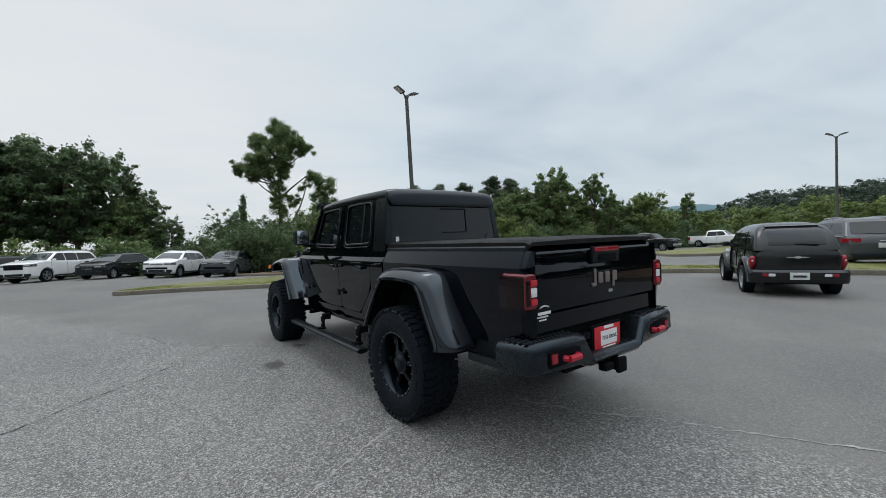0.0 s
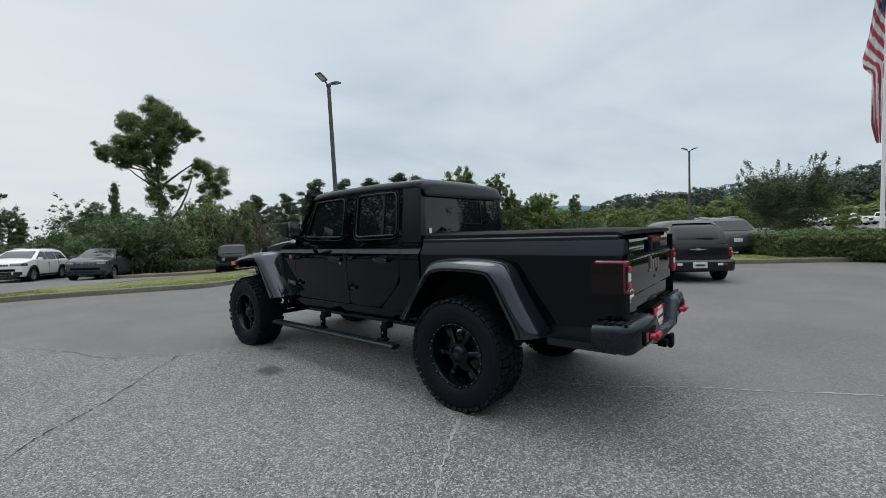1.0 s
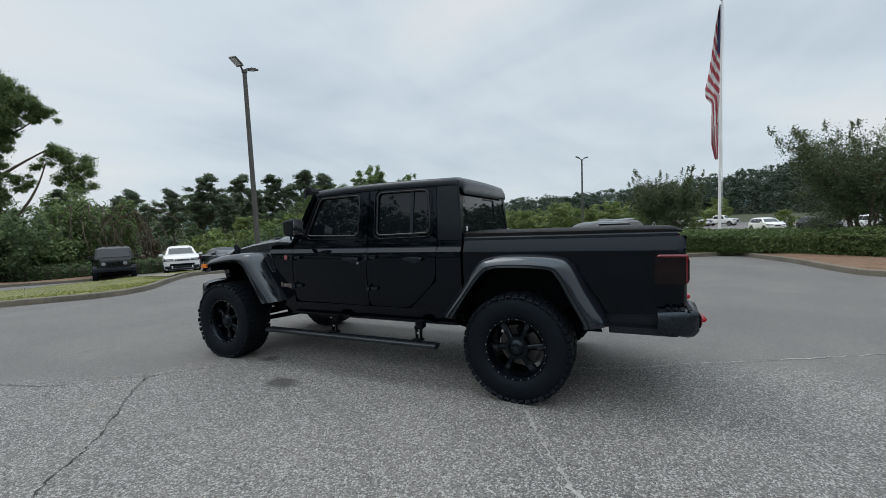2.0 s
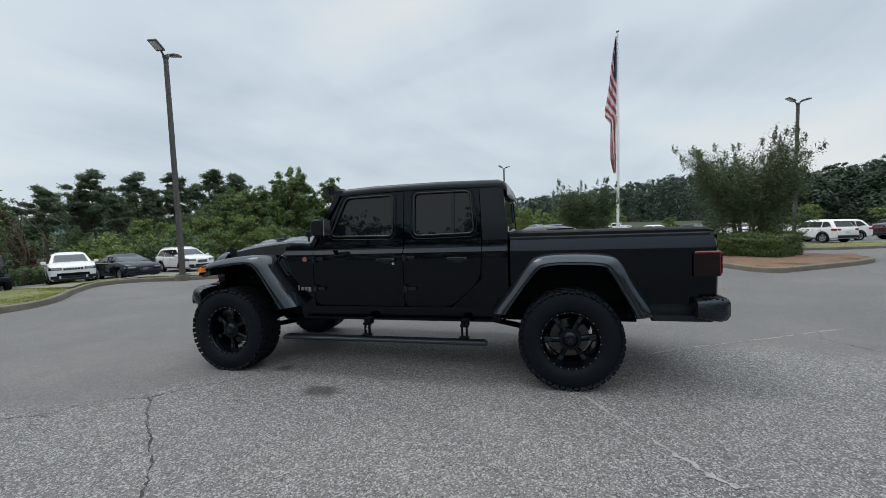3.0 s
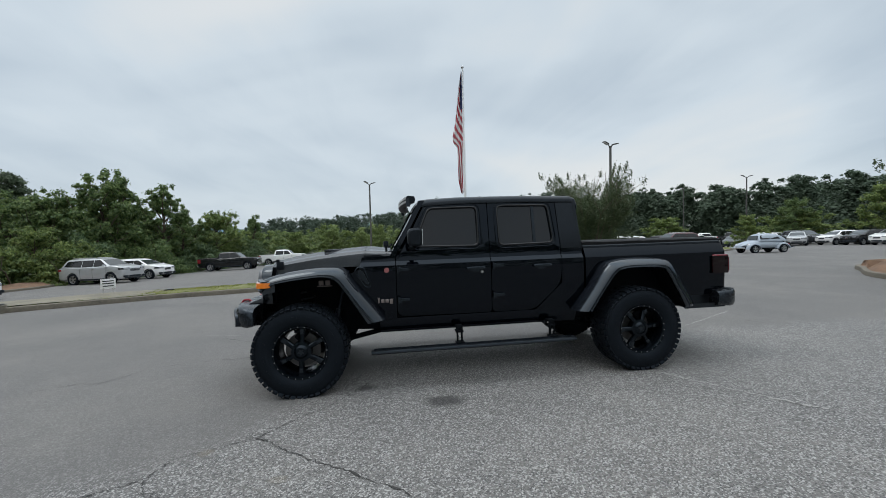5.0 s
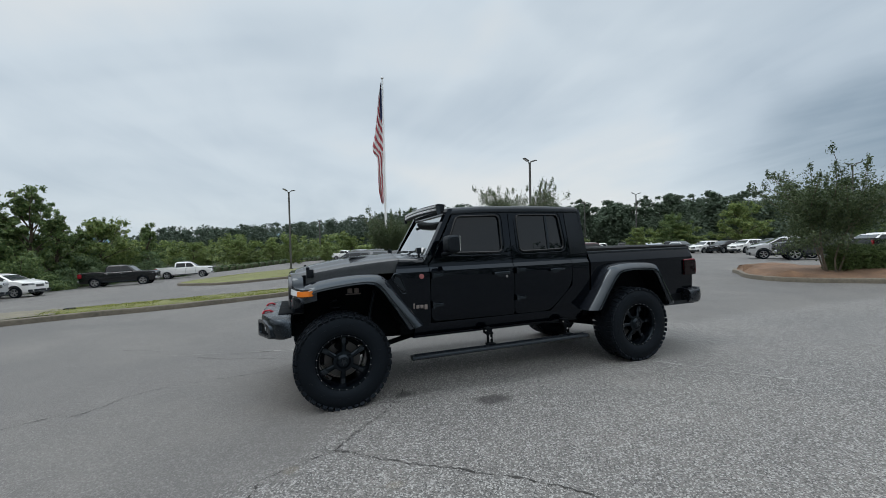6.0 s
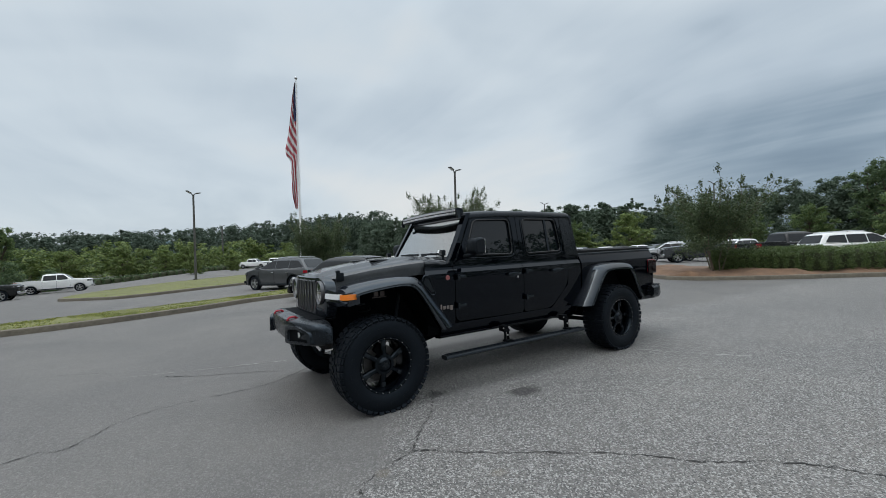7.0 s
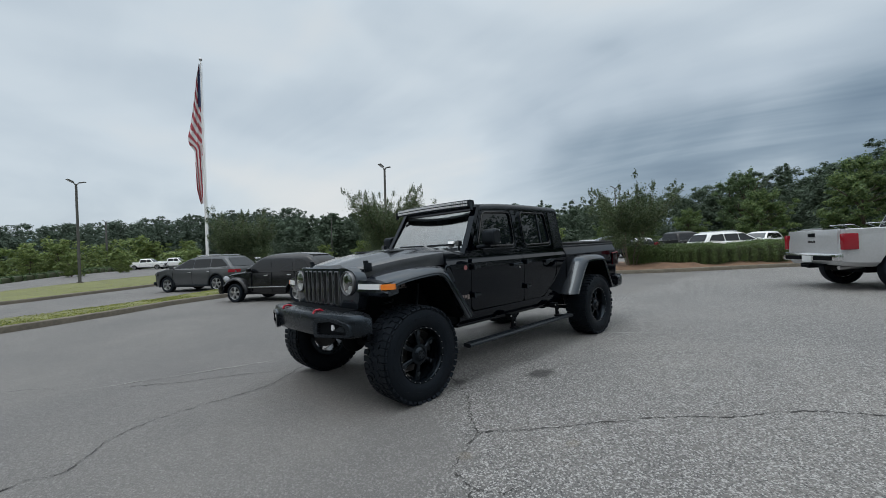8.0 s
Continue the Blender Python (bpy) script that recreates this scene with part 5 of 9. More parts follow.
def build_wheel():
    """A mud-terrain tyre on a black six-spoke rim; the axis is x, outward +x."""
    w = new("wheel")
    w.parent = truck
    H = 0.158
    bm = bmesh.new()
    lathe(bm, [(0.245, -0.125), (0.262, -0.145), (0.31, -H - 0.004), (0.36, -H), (0.402, -0.149), (0.426, -0.126), (0.434, -0.06), (0.435, 0.0), (0.434, 0.06), (0.426, 0.126), (0.402, 0.149), (0.36, H), (0.31, H + 0.004), (0.262, 0.145), (0.245, 0.125)], 72)
    n = 46
    for k in range(n):
        a = 2 * math.pi * k / n
        for s in (-1, 1):
            aa = a + (math.pi / n if s > 0 else 0)
            long = k % 2
            m = Matrix.Rotation(aa, 4, "X")
            box(bm, (s * (0.112 - 0.006 * long), 0, 0.428), (0.068 + 0.014 * long, 0.044, 0.026), 0, m=m)
            m2 = m @ Matrix.Translation((s * 0.140, 0, 0.404)) @ Matrix.Rotation(s * radians(38), 4, "Y")
            box(bm, (0, 0, 0), (0.012, 0.038 + 0.006 * long, 0.045 + 0.02 * long), 0, m=m2)
            m3 = Matrix.Rotation(aa + 0.035, 4, "X") @ Matrix.Translation((s * (0.036 + 0.014 * long), 0, 0.431)) @ Matrix.Rotation(s * radians(28 if long else -20), 4, "Z")
            box(bm, (0, 0, 0), (0.054, 0.036, 0.026), 0, m=m3)
    t = part("tyre", bm, RUBBER, w, "chunky black mud-terrain tyre", smooth=40)
    bm = bmesh.new()
    for k in range(16):
        m = Matrix.Rotation(2 * math.pi * k / 16 + 0.1, 4, "X") @ Matrix.Translation((H + 0.001, 0, 0.335))
        box(bm, (0, 0, 0), (0.008, 0.07 if k % 4 else 0.025, 0.022), 0, m=m)
    part("sidewall_lettering", bm, RUBBER, t)["kind"] = "stuff"
    bm = bmesh.new()
    lathe(bm, [(0.252, 0.122), (0.258, 0.134), (0.252, 0.142), (0.238, 0.138), (0.226, 0.118), (0.214, 0.06), (0.205, -0.02), (0.205, -0.12), (0.250, -0.13)], 48)
    part("rim", bm, RIM_BLACK, w, "deep black alloy rim", smooth=30)
    for k in range(6):
        m = Matrix.Rotation(2 * math.pi * k / 6 + 0.16, 4, "X")
        bm = bmesh.new()
        rings = []
        for rr, wd, x, th in ((0.045, 0.026, 0.092, 0.05), (0.10, 0.020, 0.088, 0.045), (0.17, 0.024, 0.066, 0.045), (0.216, 0.030, 0.072, 0.05), (0.236, 0.038, 0.112, 0.04)):
            rings.append([m @ Vector(p) for p in ((x - th, -wd, rr), (x - 0.008, -wd, rr), (x, -wd + 0.010, rr), (x, wd - 0.010, rr), (x - 0.008, wd, rr), (x - th, wd, rr))])
        loft(bm, rings)
        part("spoke", bm, RIM_BLACK, w)
        bm = bmesh.new()
        box(bm, (0.0655 + 0.009, 0, 0.190), (0.004, 0.034, 0.056), 0.001, m=m)
        part("spoke_insert", bm, GLOSS_TRIM, w, "satin grey spoke insert")
    bm = bmesh.new()
    lathe(bm, [(0.0, 0.118), (0.044, 0.117), (0.056, 0.108), (0.066, 0.098), (0.092, 0.092), (0.100, 0.03)], 24)
    part("centre_cap", bm, RIM_BLACK, w)
    bm = bmesh.new()
    st = [(0.036 * math.cos(a) if i % 2 == 0 else 0.016 * math.cos(a), 0.036 * math.sin(a) if i % 2 == 0 else 0.016 * math.sin(a)) for i, a in enumerate([k * math.pi / 5 for k in range(10)])]
    bm.free()
    part("star_emblem", sheet(st, [], lambda u, v, q: (0.120 - q, u, v), 0.004), SATIN_BLACK, w)
    bm = bmesh.new()
    for k in range(24):
        a = 2 * math.pi * k / 24
        tube(bm, (0.138, 0.245 * math.cos(a), 0.245 * math.sin(a)), (0.146, 0.245 * math.cos(a), 0.245 * math.sin(a)), 0.0036, n=6)
    part("rim_bolts", bm, STEEL, w, "row of small bright rim rivets")["kind"] = "stuff"
    for k in range(5):
        bm = bmesh.new()
        a = 2 * math.pi * k / 5
        tube(bm, (0.05, 0.0635 * math.cos(a), 0.0635 * math.sin(a)), (0.098, 0.0635 * math.cos(a), 0.0635 * math.sin(a)), 0.010, n=6)
        part("lug_nut", bm, RIM_BLACK, w)
    bm = bmesh.new()
    lathe(bm, [(0.05, -0.01), (0.165, -0.01), (0.168, -0.02), (0.165, -0.034), (0.05, -0.034)], 32)
    part("brake_disc", bm, DISC, w, "dull steel brake disc")
    bm = bmesh.new()
    box(bm, (-0.02, 0.10, 0.10), (0.09, 0.12, 0.09), 0.02)
    part("brake_caliper", bm, UNDER, w)
    return w


build_cab()
build_front()
build_sides()
build_rear()
build_chassis()
wheel = build_wheel()
HUB = 0.425
spots = [(-0.842, 0.0, 180, 25), (-0.842, 3.487, 180, 48), (0.842, 0.0, 0, 70), (0.842, 3.487, 0, 10)]
for i, (x, y, rz, spin) in enumerate(spots):
    m = pose(x, y, HUB, 0, 0, rz) @ pose(0, 0, 0, spin, 0, 0)
    if i == 0:
        wheel.matrix_basis = m
    else:
        copy_thing(wheel, m)


# ---- parked vehicles ----
def paint(name, c, metal=0.0, rough=0.18):
    return mat(name, c, rough, metal=metal, spec=0.55, vary=0.06, scale=2.0)


P_WHITE = paint("white_paint", (0.80, 0.80, 0.79))
P_BLACK = paint("car_black_paint", (0.008, 0.009, 0.010))
P_COAL = paint("coal_paint", (0.007, 0.0075, 0.009))
P_GREY = paint("grey_paint", (0.085, 0.09, 0.095), 0.3)
P_DARKGREY = paint("charcoal_paint", (0.055, 0.060, 0.064), 0.15)
P_SILVER = paint("silver_paint", (0.50, 0.51, 0.52), 0.35, 0.25)
P_MAROON = paint("maroon_paint", (0.058, 0.008, 0.013))
P_BLUE = paint("pale_blue_paint", (0.36, 0.41, 0.47))
P_NAVY = paint("navy_paint", (0.010, 0.014, 0.024), 0.1, 0.10)
CAR_GLASS = glass_mat("car_window_glass", (0.012, 0.014, 0.016), 0.02, dark=True)
CAR_SCREEN = mat("car_screen_glass", (0.040, 0.049, 0.053), 0.03, spec=0.5)
HEAD_LENS = mat("headlamp_lens", (0.26, 0.27, 0.285), 0.12, spec=0.8)
HOUSING = mat("lamp_housing", (0.03, 0.03, 0.033), 0.2, spec=0.6)
ALLOY = mat("alloy_wheel", (0.45, 0.46, 0.47), 0.3, metal=0.8)
PLATE_W = mat("plate_white", (0.6, 0.62, 0.62), 0.5)

KINDS = {
    # length, width, height, wheelbase, wheel radius, clearance, hood front z, cowl z, belt z, rear z, greenhouse y (base front, top front, top rear, base rear)
    "suv": (4.80, 1.92, 1.74, 2.86, 0.38, 0.30, 1.04, 1.20, 1.13, 1.14, (1.40, 0.42, -1.86, -2.24)),
    "crossover": (4.82, 1.90, 1.66, 2.86, 0.37, 0.28, 1.00, 1.14, 1.08, 1.08, (1.40, 0.36, -1.70, -2.22)),
    "big_suv": (5.35, 2.04, 1.93, 3.10, 0.42, 0.34, 1.20, 1.34, 1.28, 1.28, (1.55, 0.66, -2.14, -2.50)),
    "sedan": (4.75, 1.84, 1.43, 2.80, 0.34, 0.22, 0.80, 0.98, 0.96, 1.00, (1.25, 0.22, -0.85, -1.85)),
    "boxy": (4.25, 1.84, 1.82, 2.75, 0.40, 0.38, 1.10, 1.16, 1.18, 1.18, (0.72, 0.45, -1.90, -2.02)),
    "small_suv": (4.45, 1.82, 1.67, 2.65, 0.36, 0.29, 1.00, 1.15, 1.08, 1.09, (1.24, 0.34, -1.66, -2.06)),
    "wagon": (4.80, 1.82, 1.66, 2.74, 0.35, 0.28, 0.94, 1.10, 1.03, 1.06, (1.42, 0.42, -1.85, -2.25)),
    "pickup": (5.85, 2.03, 1.97, 3.65, 0.43, 0.42, 1.24, 1.34, 1.30, 1.30, (1.40, 0.72, -0.86, -1.02)),
    "lifted_pickup": (5.85, 2.03, 2.02, 3.65, 0.47, 0.57, 1.24, 1.36, 1.34, 1.34, (1.42, 0.72, -0.72, -0.95)),
}


def cut_arches(ob, spots, r):
    """Cuts the wheel openings out of a closed body mesh."""
    bm = bmesh.new()
    for x, y, z in spots:
        tube(bm, (x * 0.62, y, z), (x * 1.3, y, z), r, n=28)
    me = bpy.data.meshes.new("tmp_cut")
    bm.to_mesh(me)
    bm.free()
    cutter = new("tmp_cut", me)
    cutter.parent = ob.parent
    mod = ob.modifiers.new("arch", "BOOLEAN")
    mod.operation, mod.object, mod.solver = "DIFFERENCE", cutter, "EXACT"
    dg = bpy.context.evaluated_depsgraph_get()
    done = bpy.data.meshes.new_from_object(ob.evaluated_get(dg))
    ob.modifiers.clear()
    old = ob.data
    ob.data = done
    bpy.data.meshes.remove(old)
    bpy.data.objects.remove(cutter)
    bpy.data.meshes.remove(me)
    done.polygons.foreach_set("use_smooth", [True] * len(done.polygons))
    done.set_sharp_from_angle(angle=radians(32))


ROAD_WHEELS = {}


def road_wheel(parent, r, x, y, dark):
    key = (round(r, 3), dark)
    s = 1 if x > 0 else -1
    m = pose(x, y, r - 0.01, 0, 0, 0 if s > 0 else 180)
    if key in ROAD_WHEELS:
        src = ROAD_WHEELS[key]
        c = copy_thing(src, m)
        c.parent = parent
        return
    w = new("wheel")
    w.parent = parent
    rr = r * 0.68
    bm = bmesh.new()
    lathe(bm, [(rr, -0.10), (r * 0.9, -0.115), (r * 0.985, -0.095), (r, -0.05), (r, 0.05), (r * 0.985, 0.095), (r * 0.9, 0.115), (rr, 0.10), (rr * 0.96, 0.06)], 32)
    part("tyre", bm, RUBBER, w)
    bm = bmesh.new()
    lathe(bm, [(rr * 1.0, 0.102), (rr * 0.93, 0.098), (rr * 0.90, 0.03), (rr * 0.88, -0.09)], 32)
    for k in range(5):
        for d in (-0.13, 0.13):
            mm = Matrix.Rotation(2 * math.pi * k / 5 + d, 4, "X")
            loft(bm, [[mm @ Vector(p) for p in ((x0 - 0.03, -wd, q), (x0, -wd, q), (x0, wd, q), (x0 - 0.03, wd, q))] for q, wd, x0 in ((rr * 0.12, 0.022, 0.09), (rr * 0.55, 0.020, 0.085), (rr * 0.96, 0.024, 0.075))])
    lathe(bm, [(0.0, 0.10), (rr * 0.18, 0.098), (rr * 0.24, 0.085)], 16)
    part("rim", bm, RIM_BLACK if dark else ALLOY, w)
    bm = bmesh.new()
    lathe(bm, [(0.0, -0.02), (rr * 0.88, -0.02), (rr * 0.88, -0.04), (0.0, -0.04)], 24)
    part("brake_disc", bm, UNDER, w)
    w.matrix_basis = m
    ROAD_WHEELS[key] = w


def lean(x, y, head):
    """The pose of a vehicle standing on the sloping ground, heading that way (fx, fy)."""
    fx, fy = Vector(head).normalized()
    e = 0.8
    nx, ny = -(ground_z(x + e, y) - ground_z(x - e, y)) / (2 * e), -(ground_z(x, y + e) - ground_z(x, y - e)) / (2 * e)
    up = Vector((nx, ny, 1)).normalized()
    fwd = Vector((fx, fy, 0))
    fwd = (fwd - up * fwd.dot(up)).normalized()
    right = fwd.cross(up)
    m = Matrix((right, fwd, up)).transposed().to_4x4()
    return Matrix.Translation((x, y, ground_z(x, y))) @ m


def car(name, kind, m, color, label, category, dark_wheels=False, chrome=True, rack=False, roof=None, group="", face="bars"):
    Ln, W, H, WB, R, CL, zh, zc, zb, zr, (bf, tf, tr, br) = KINDS[kind]
    pick = "pickup" in kind
    top = empty(name, m, label=label, category=category, group=group)
    w, yf, yr = W / 2, Ln / 2, -Ln / 2
    trim = CHROME if chrome else SATIN_BLACK
    tlh = 0.10 if kind == "sedan" else 0.065
    # lower body
    bedz = zb - 0.02
    st = [(yf - 0.00, 0.66, zh - 0.20, CL + 0.14), (yf - 0.03, 0.78, zh - 0.10, CL + 0.04), (yf - 0.09, 0.87, zh - 0.035, CL), (yf - 0.22, 0.94, zh + 0.01, CL - 0.02), (yf - 0.50, 0.985, zh + 0.4 * (zc - zh), CL - 0.04), (bf + 0.10, 1.0, zc, CL - 0.05), (0.3, 1.0, zb, CL - 0.05), (max(br + 0.1, yr + 0.75), 1.0, zb if not pick else bedz, CL - 0.05), (yr + 0.45, 0.985, zr, CL - 0.03), (yr + 0.10, 0.955, zr - 0.03, CL), (yr + 0.03, 0.92, zr - 0.12, CL + 0.02), (yr, 0.88, zr - 0.30, CL + 0.08)]
    if kind == "boxy":
        st[0:4] = [(yf - 0.02, 0.62, zh - 0.06, CL + 0.14), (yf - 0.05, 0.66, zh - 0.01, CL + 0.1), (yf - 0.16, 0.68, zh, CL + 0.05)]
        st[3] = (yf - 0.55, 0.74, zh + 0.04, CL)
        st[4] = (bf + 0.02, 0.90, zc, CL)
    rings = []
    for y, k, zt, zl in st:
        h = zt - zl
        half = [(w * k * 0.86, zl), (w * k * 0.965, zl + 0.12 * h), (w * k, zl + 0.42 * h), (w * k * 0.992, zl + 0.72 * h), (w * k * 0.965, zt - 0.06 * h), (w * k * 0.91, zt - 0.01), (w * k * 0.5, zt + 0.02), (0, zt + 0.028)]
        rings.append([(x, y, z) for x, z in half] + [(-x, y, z) for x, z in half[-2::-1]])
    bm = bmesh.new()
    loft(bm, rings)
    body = part("body", bm, color, top, smooth=32)
    ys = (yf - (Ln - WB) * 0.46, yf - (Ln - WB) * 0.46 - WB)
    cut_arches(body, [(s * w, y, R) for s in (-1, 1) for y in ys], R + 0.055)
    bm = bmesh.new()
    box(bm, (0, (ys[0] + ys[1]) / 2, R + 0.12), (W * 0.62, WB + 1.1, 0.42), 0.03)
    part("underbody", bm, UNDER, top)
    for y in ys:
        for s in (-1, 1):
            road_wheel(top, R, s * (w - 0.125), y, dark_wheels)
    # cabin
    gw0, gw1 = w * 0.915, w * (0.80 if kind == "boxy" else 0.71)
    lv = [(zb - 0.03, bf, br, gw0, 0.10), ((zb - 0.03 + H - 0.15) / 2, (bf + tf + 0.06) / 2, (br + tr - 0.05) / 2, (gw0 + gw1 + 0.012) / 2, 0.10), (H - 0.15, tf + 0.06, tr - 0.05, gw1 + 0.012, 0.12), *[(H - d, tf - p * (tf - tr), tr + (0.5 if pick else 1.0) * q * (tf - tr), gw1 - e, 0.17) for d, p, q, e in ((0.09, 0.05, 0.02, 0.03), (0.045, 0.14, 0.11, 0.09), (0.015, 0.25, 0.25, 0.18), (0.0, 0.34, 0.40, 0.34))]]
    bm = bmesh.new()
    loft(bm, [[(x, y, z) for x, y in rounded([(-g, r0), (g, r0), (g, f0), (-g, f0)], rad, 3)] for z, f0, r0, g, rad in lv])
    cab = part("cabin", bm, roof or color, top, smooth=40)
    z0, z1 = zb + 0.02, H - 0.165

    def gx(z):
        a = (z - (zb - 0.03)) / (H - 0.15 - (zb - 0.03))
        return gw0 + (gw1 + 0.012 - gw0) * a

    def fy(z, a, b):
        k = (z - (zb - 0.03)) / (H - 0.15 - (zb - 0.03))
        return a + (b - a) * k
    f0, f1 = fy(z0, bf, tf + 0.06) - 0.17, fy(z1, bf, tf + 0.06) - 0.10
    r0, r1 = fy(z0, br, tr - 0.05) + 0.17, fy(z1, br, tr - 0.05) + 0.14
    mid = 0.5 * (f0 + r0) if pick else f0 - 1.12
    panes = [[(f0, z0), (f1, z1), (mid + 0.022, z1), (mid + 0.022, z0)]]
    if pick:
        panes.append([(mid - 0.022, z0), (mid - 0.022, z1), (r1, z1), (r0, z0)])
    elif kind == "sedan":
        panes.append([(mid - 0.022, z0), (mid - 0.022, z1), (r1, z1), (r0 + 0.1, z0)])
    else:
        m2 = mid - 0.95
        panes.append([(mid - 0.022, z0), (mid - 0.022, z1), (m2 + 0.022, z1), (m2 + 0.022, z0)])
        panes.append([(m2 - 0.03, z0), (m2 - 0.03, z1), (r1 + 0.10, z1 - 0.03), (r0 + 0.06, z0 + 0.05)])
    for s in (-1, 1):
        for p in panes:
            part("side_window", sheet(rounded(p, 0.05, 3), [], lambda y, z, q: (s * (gx(z) + 0.008 - q), y, z), 0.02), CAR_GLASS, cab)
        bm = bmesh.new()
        box(bm, (s * (gx(z0) + 0.012), (f0 + r0) / 2, z0 - 0.012), (0.012, f0 - r0 + 0.05, 0.018), 0.003)
        part("belt_trim", bm, trim, cab)
        # mirror, handles, door seams, sill
        bm = bmesh.new()
        box(bm, (s * (w + 0.085), bf - 0.30, zb + 0.075), (0.19, 0.11, 0.135), 0.035)
        box(bm, (s * (w - 0.02), bf - 0.28, zb + 0.03), (0.12, 0.06, 0.04), 0.01)
        part("mirror", bm, color, top)
        for y in ((mid + 0.12), (mid - 0.95 if not pick else r0 + 0.08)):
            bm = bmesh.new()
            box(bm, (s * (w + 0.004), y, zb - 0.17), (0.03, 0.17, 0.03), 0.01)
            part("door_handle", bm, trim if chrome else color, top)
        for y in (f0 + 0.02, mid, (mid - 1.0 if not pick else r0 - 0.05)):
            bm = bmesh.new()
            loft(bm, [[(s * (x + q), y + d, z) for q, d in ((0.003, -0.006), (0.003, 0.006), (-0.02, 0.006), (-0.02, -0.006))] for x, z in ((w * 0.975, zb - 0.07), (w * 0.995, CL + 0.72 * (zb - CL)), (w * 1.002, CL + 0.45 * (zb - CL)), (w * 0.975, CL + 0.10))])
            part("door_seam", bm, UNDER, body)
        bm = bmesh.new()
        box(bm, (s * w * 0.965, (ys[0] + ys[1]) / 2, CL + 0.03), (0.05, WB - 2 * R - 0.16, 0.10), 0.02)
        part("sill", bm, SATIN_BLACK, top)
        # lamps
        bm = bmesh.new()
        if kind == "boxy":
            tube(bm, (s * 0.44, yf - 0.05, zh - 0.20), (s * 0.44, yf + 0.0, zh - 0.20), 0.09, n=20)
        else:
            loft(bm, [[(s * x, y, zh - 0.135 + dz) for y, dz in ((yy + 0.012, 0.040), (yy + 0.032, -0.038), (yy - 0.1, -0.038), (yy - 0.1, 0.040))] for x, yy in ((w * 0.50, yf - 0.015), (w * 0.70, yf - 0.03), (w * 0.86, yf - 0.09), (w * 0.955, yf - 0.28))])
        hl = part("headlamp", bm, HEAD_LENS, top)
        if kind != "boxy":
            bm = bmesh.new()
            loft(bm, [[(s * x, y, zh - 0.150 + dz) for y, dz in ((yy + 0.006, 0.072), (yy + 0.026, -0.055), (yy - 0.1, -0.055), (yy - 0.1, 0.072))] for x, yy in ((w * 0.46, yf - 0.008), (w * 0.70, yf - 0.03), (w * 0.87, yf - 0.09), (w * 0.965, yf - 0.30))])
            part("lamp_housing", bm, HOUSING, hl)
            bm = bmesh.new()
            box(bm, (s * w * 0.74, yf - 0.03, CL + 0.16), (w * 0.34, 0.10, 0.15), 0.03)
            part("fog_lamp_bezel", bm, SATIN_BLACK, top)
        bm = bmesh.new()
        if pick:
            box(bm, (s * w * 0.945, yr + 0.12, zr - 0.22), (0.13, 0.29, 0.37), 0.03)
        else:
            loft(bm, [[(s * x, y, zr - 0.17 + dz) for y, dz in ((yy - 0.03, tlh), (yy - 0.035, -tlh), (yy + 0.1, -tlh), (yy + 0.1, tlh))] for x, yy in ((w * 0.60, yr + 0.03), (w * 0.82, yr + 0.04), (w * 0.955, yr + 0.10), (w * 1.0, yr + 0.26))])
        part("tail_lamp", bm, RED_LENS, top)
        bm = bmesh.new()
        tube(bm, (s * w * 0.66, yf - 0.06, CL + 0.17), (s * w * 0.66, yf + 0.012, CL + 0.17), 0.045, n=14)
        part("fog_lamp", bm, WHITE_LENS, top)
    if kind in ("suv", "crossover", "small_suv", "wagon"):
        for s in (-1, 1):
            for y in ys:
                bm = bmesh.new()
                rings = []
                for k in range(15):
                    a = math.pi * (k / 14 * 1.16 - 0.08)
                    rings.append([(s * xx, y + rr * math.cos(a), R + rr * math.sin(a)) for xx, rr in ((w * 0.93, R + 0.05), (w + 0.008, R + 0.05), (w + 0.010, R + 0.10), (w * 0.95, R + 0.115))])
                loft(bm, rings)
                part("arch_trim", bm, SATIN_BLACK, body)
    # screens
    for nm, a, b, out, mt in (("windscreen", bf, tf + 0.06, 1, CAR_SCREEN), ("rear_screen", br, tr - 0.05, -1, CAR_GLASS)):
        pl = lambda x, z, q: (x, fy(z, a, b) + out * (0.022 - q), z)
        g0, g1 = gx(z0) - 0.13, gx(z1) - 0.10
        part(nm, sheet(rounded([(-g0, z0 + 0.02), (g0, z0 + 0.02), (g1, z1 + 0.02), (-g1, z1 + 0.02)], 0.07, 3), [], pl, 0.03), mt, cab)
    # face
    gwid = w * (0.98 if pick or kind == "big_suv" else 0.84)
    gz, gh = zh - 0.25, (0.36 if pick else 0.26)
    dz = 0.06 if pick else 0.0
    bm = bmesh.new()
    if kind == "boxy":
        for k in range(7):
            box(bm, ((k - 3) * 0.095, yf - 0.0, zh - 0.22), (0.055, 0.03, 0.26), 0.012)
        gr = part("grille", bm, UNDER, top)
    elif face == "slots":
        # seven framed slots in a body-coloured nose, a wide dark intake below
        box(bm, (0, yf - 0.03, zh - 0.165), (w * 0.92, 0.09, 0.14), 0.03)
        gr = part("grille", bm, color, top)
        for k in range(7):
            bm = bmesh.new()
            box(bm, ((k - 3) * 0.105, yf + 0.010, zh - 0.165), (0.088, 0.022, 0.105), 0.012)
            sl = part("slot_frame", bm, trim, gr)
            bm = bmesh.new()
            box(bm, ((k - 3) * 0.105, yf + 0.016, zh - 0.165), (0.066, 0.018, 0.082), 0.008)
            part("slot", bm, UNDER, sl)
        bm = bmesh.new()
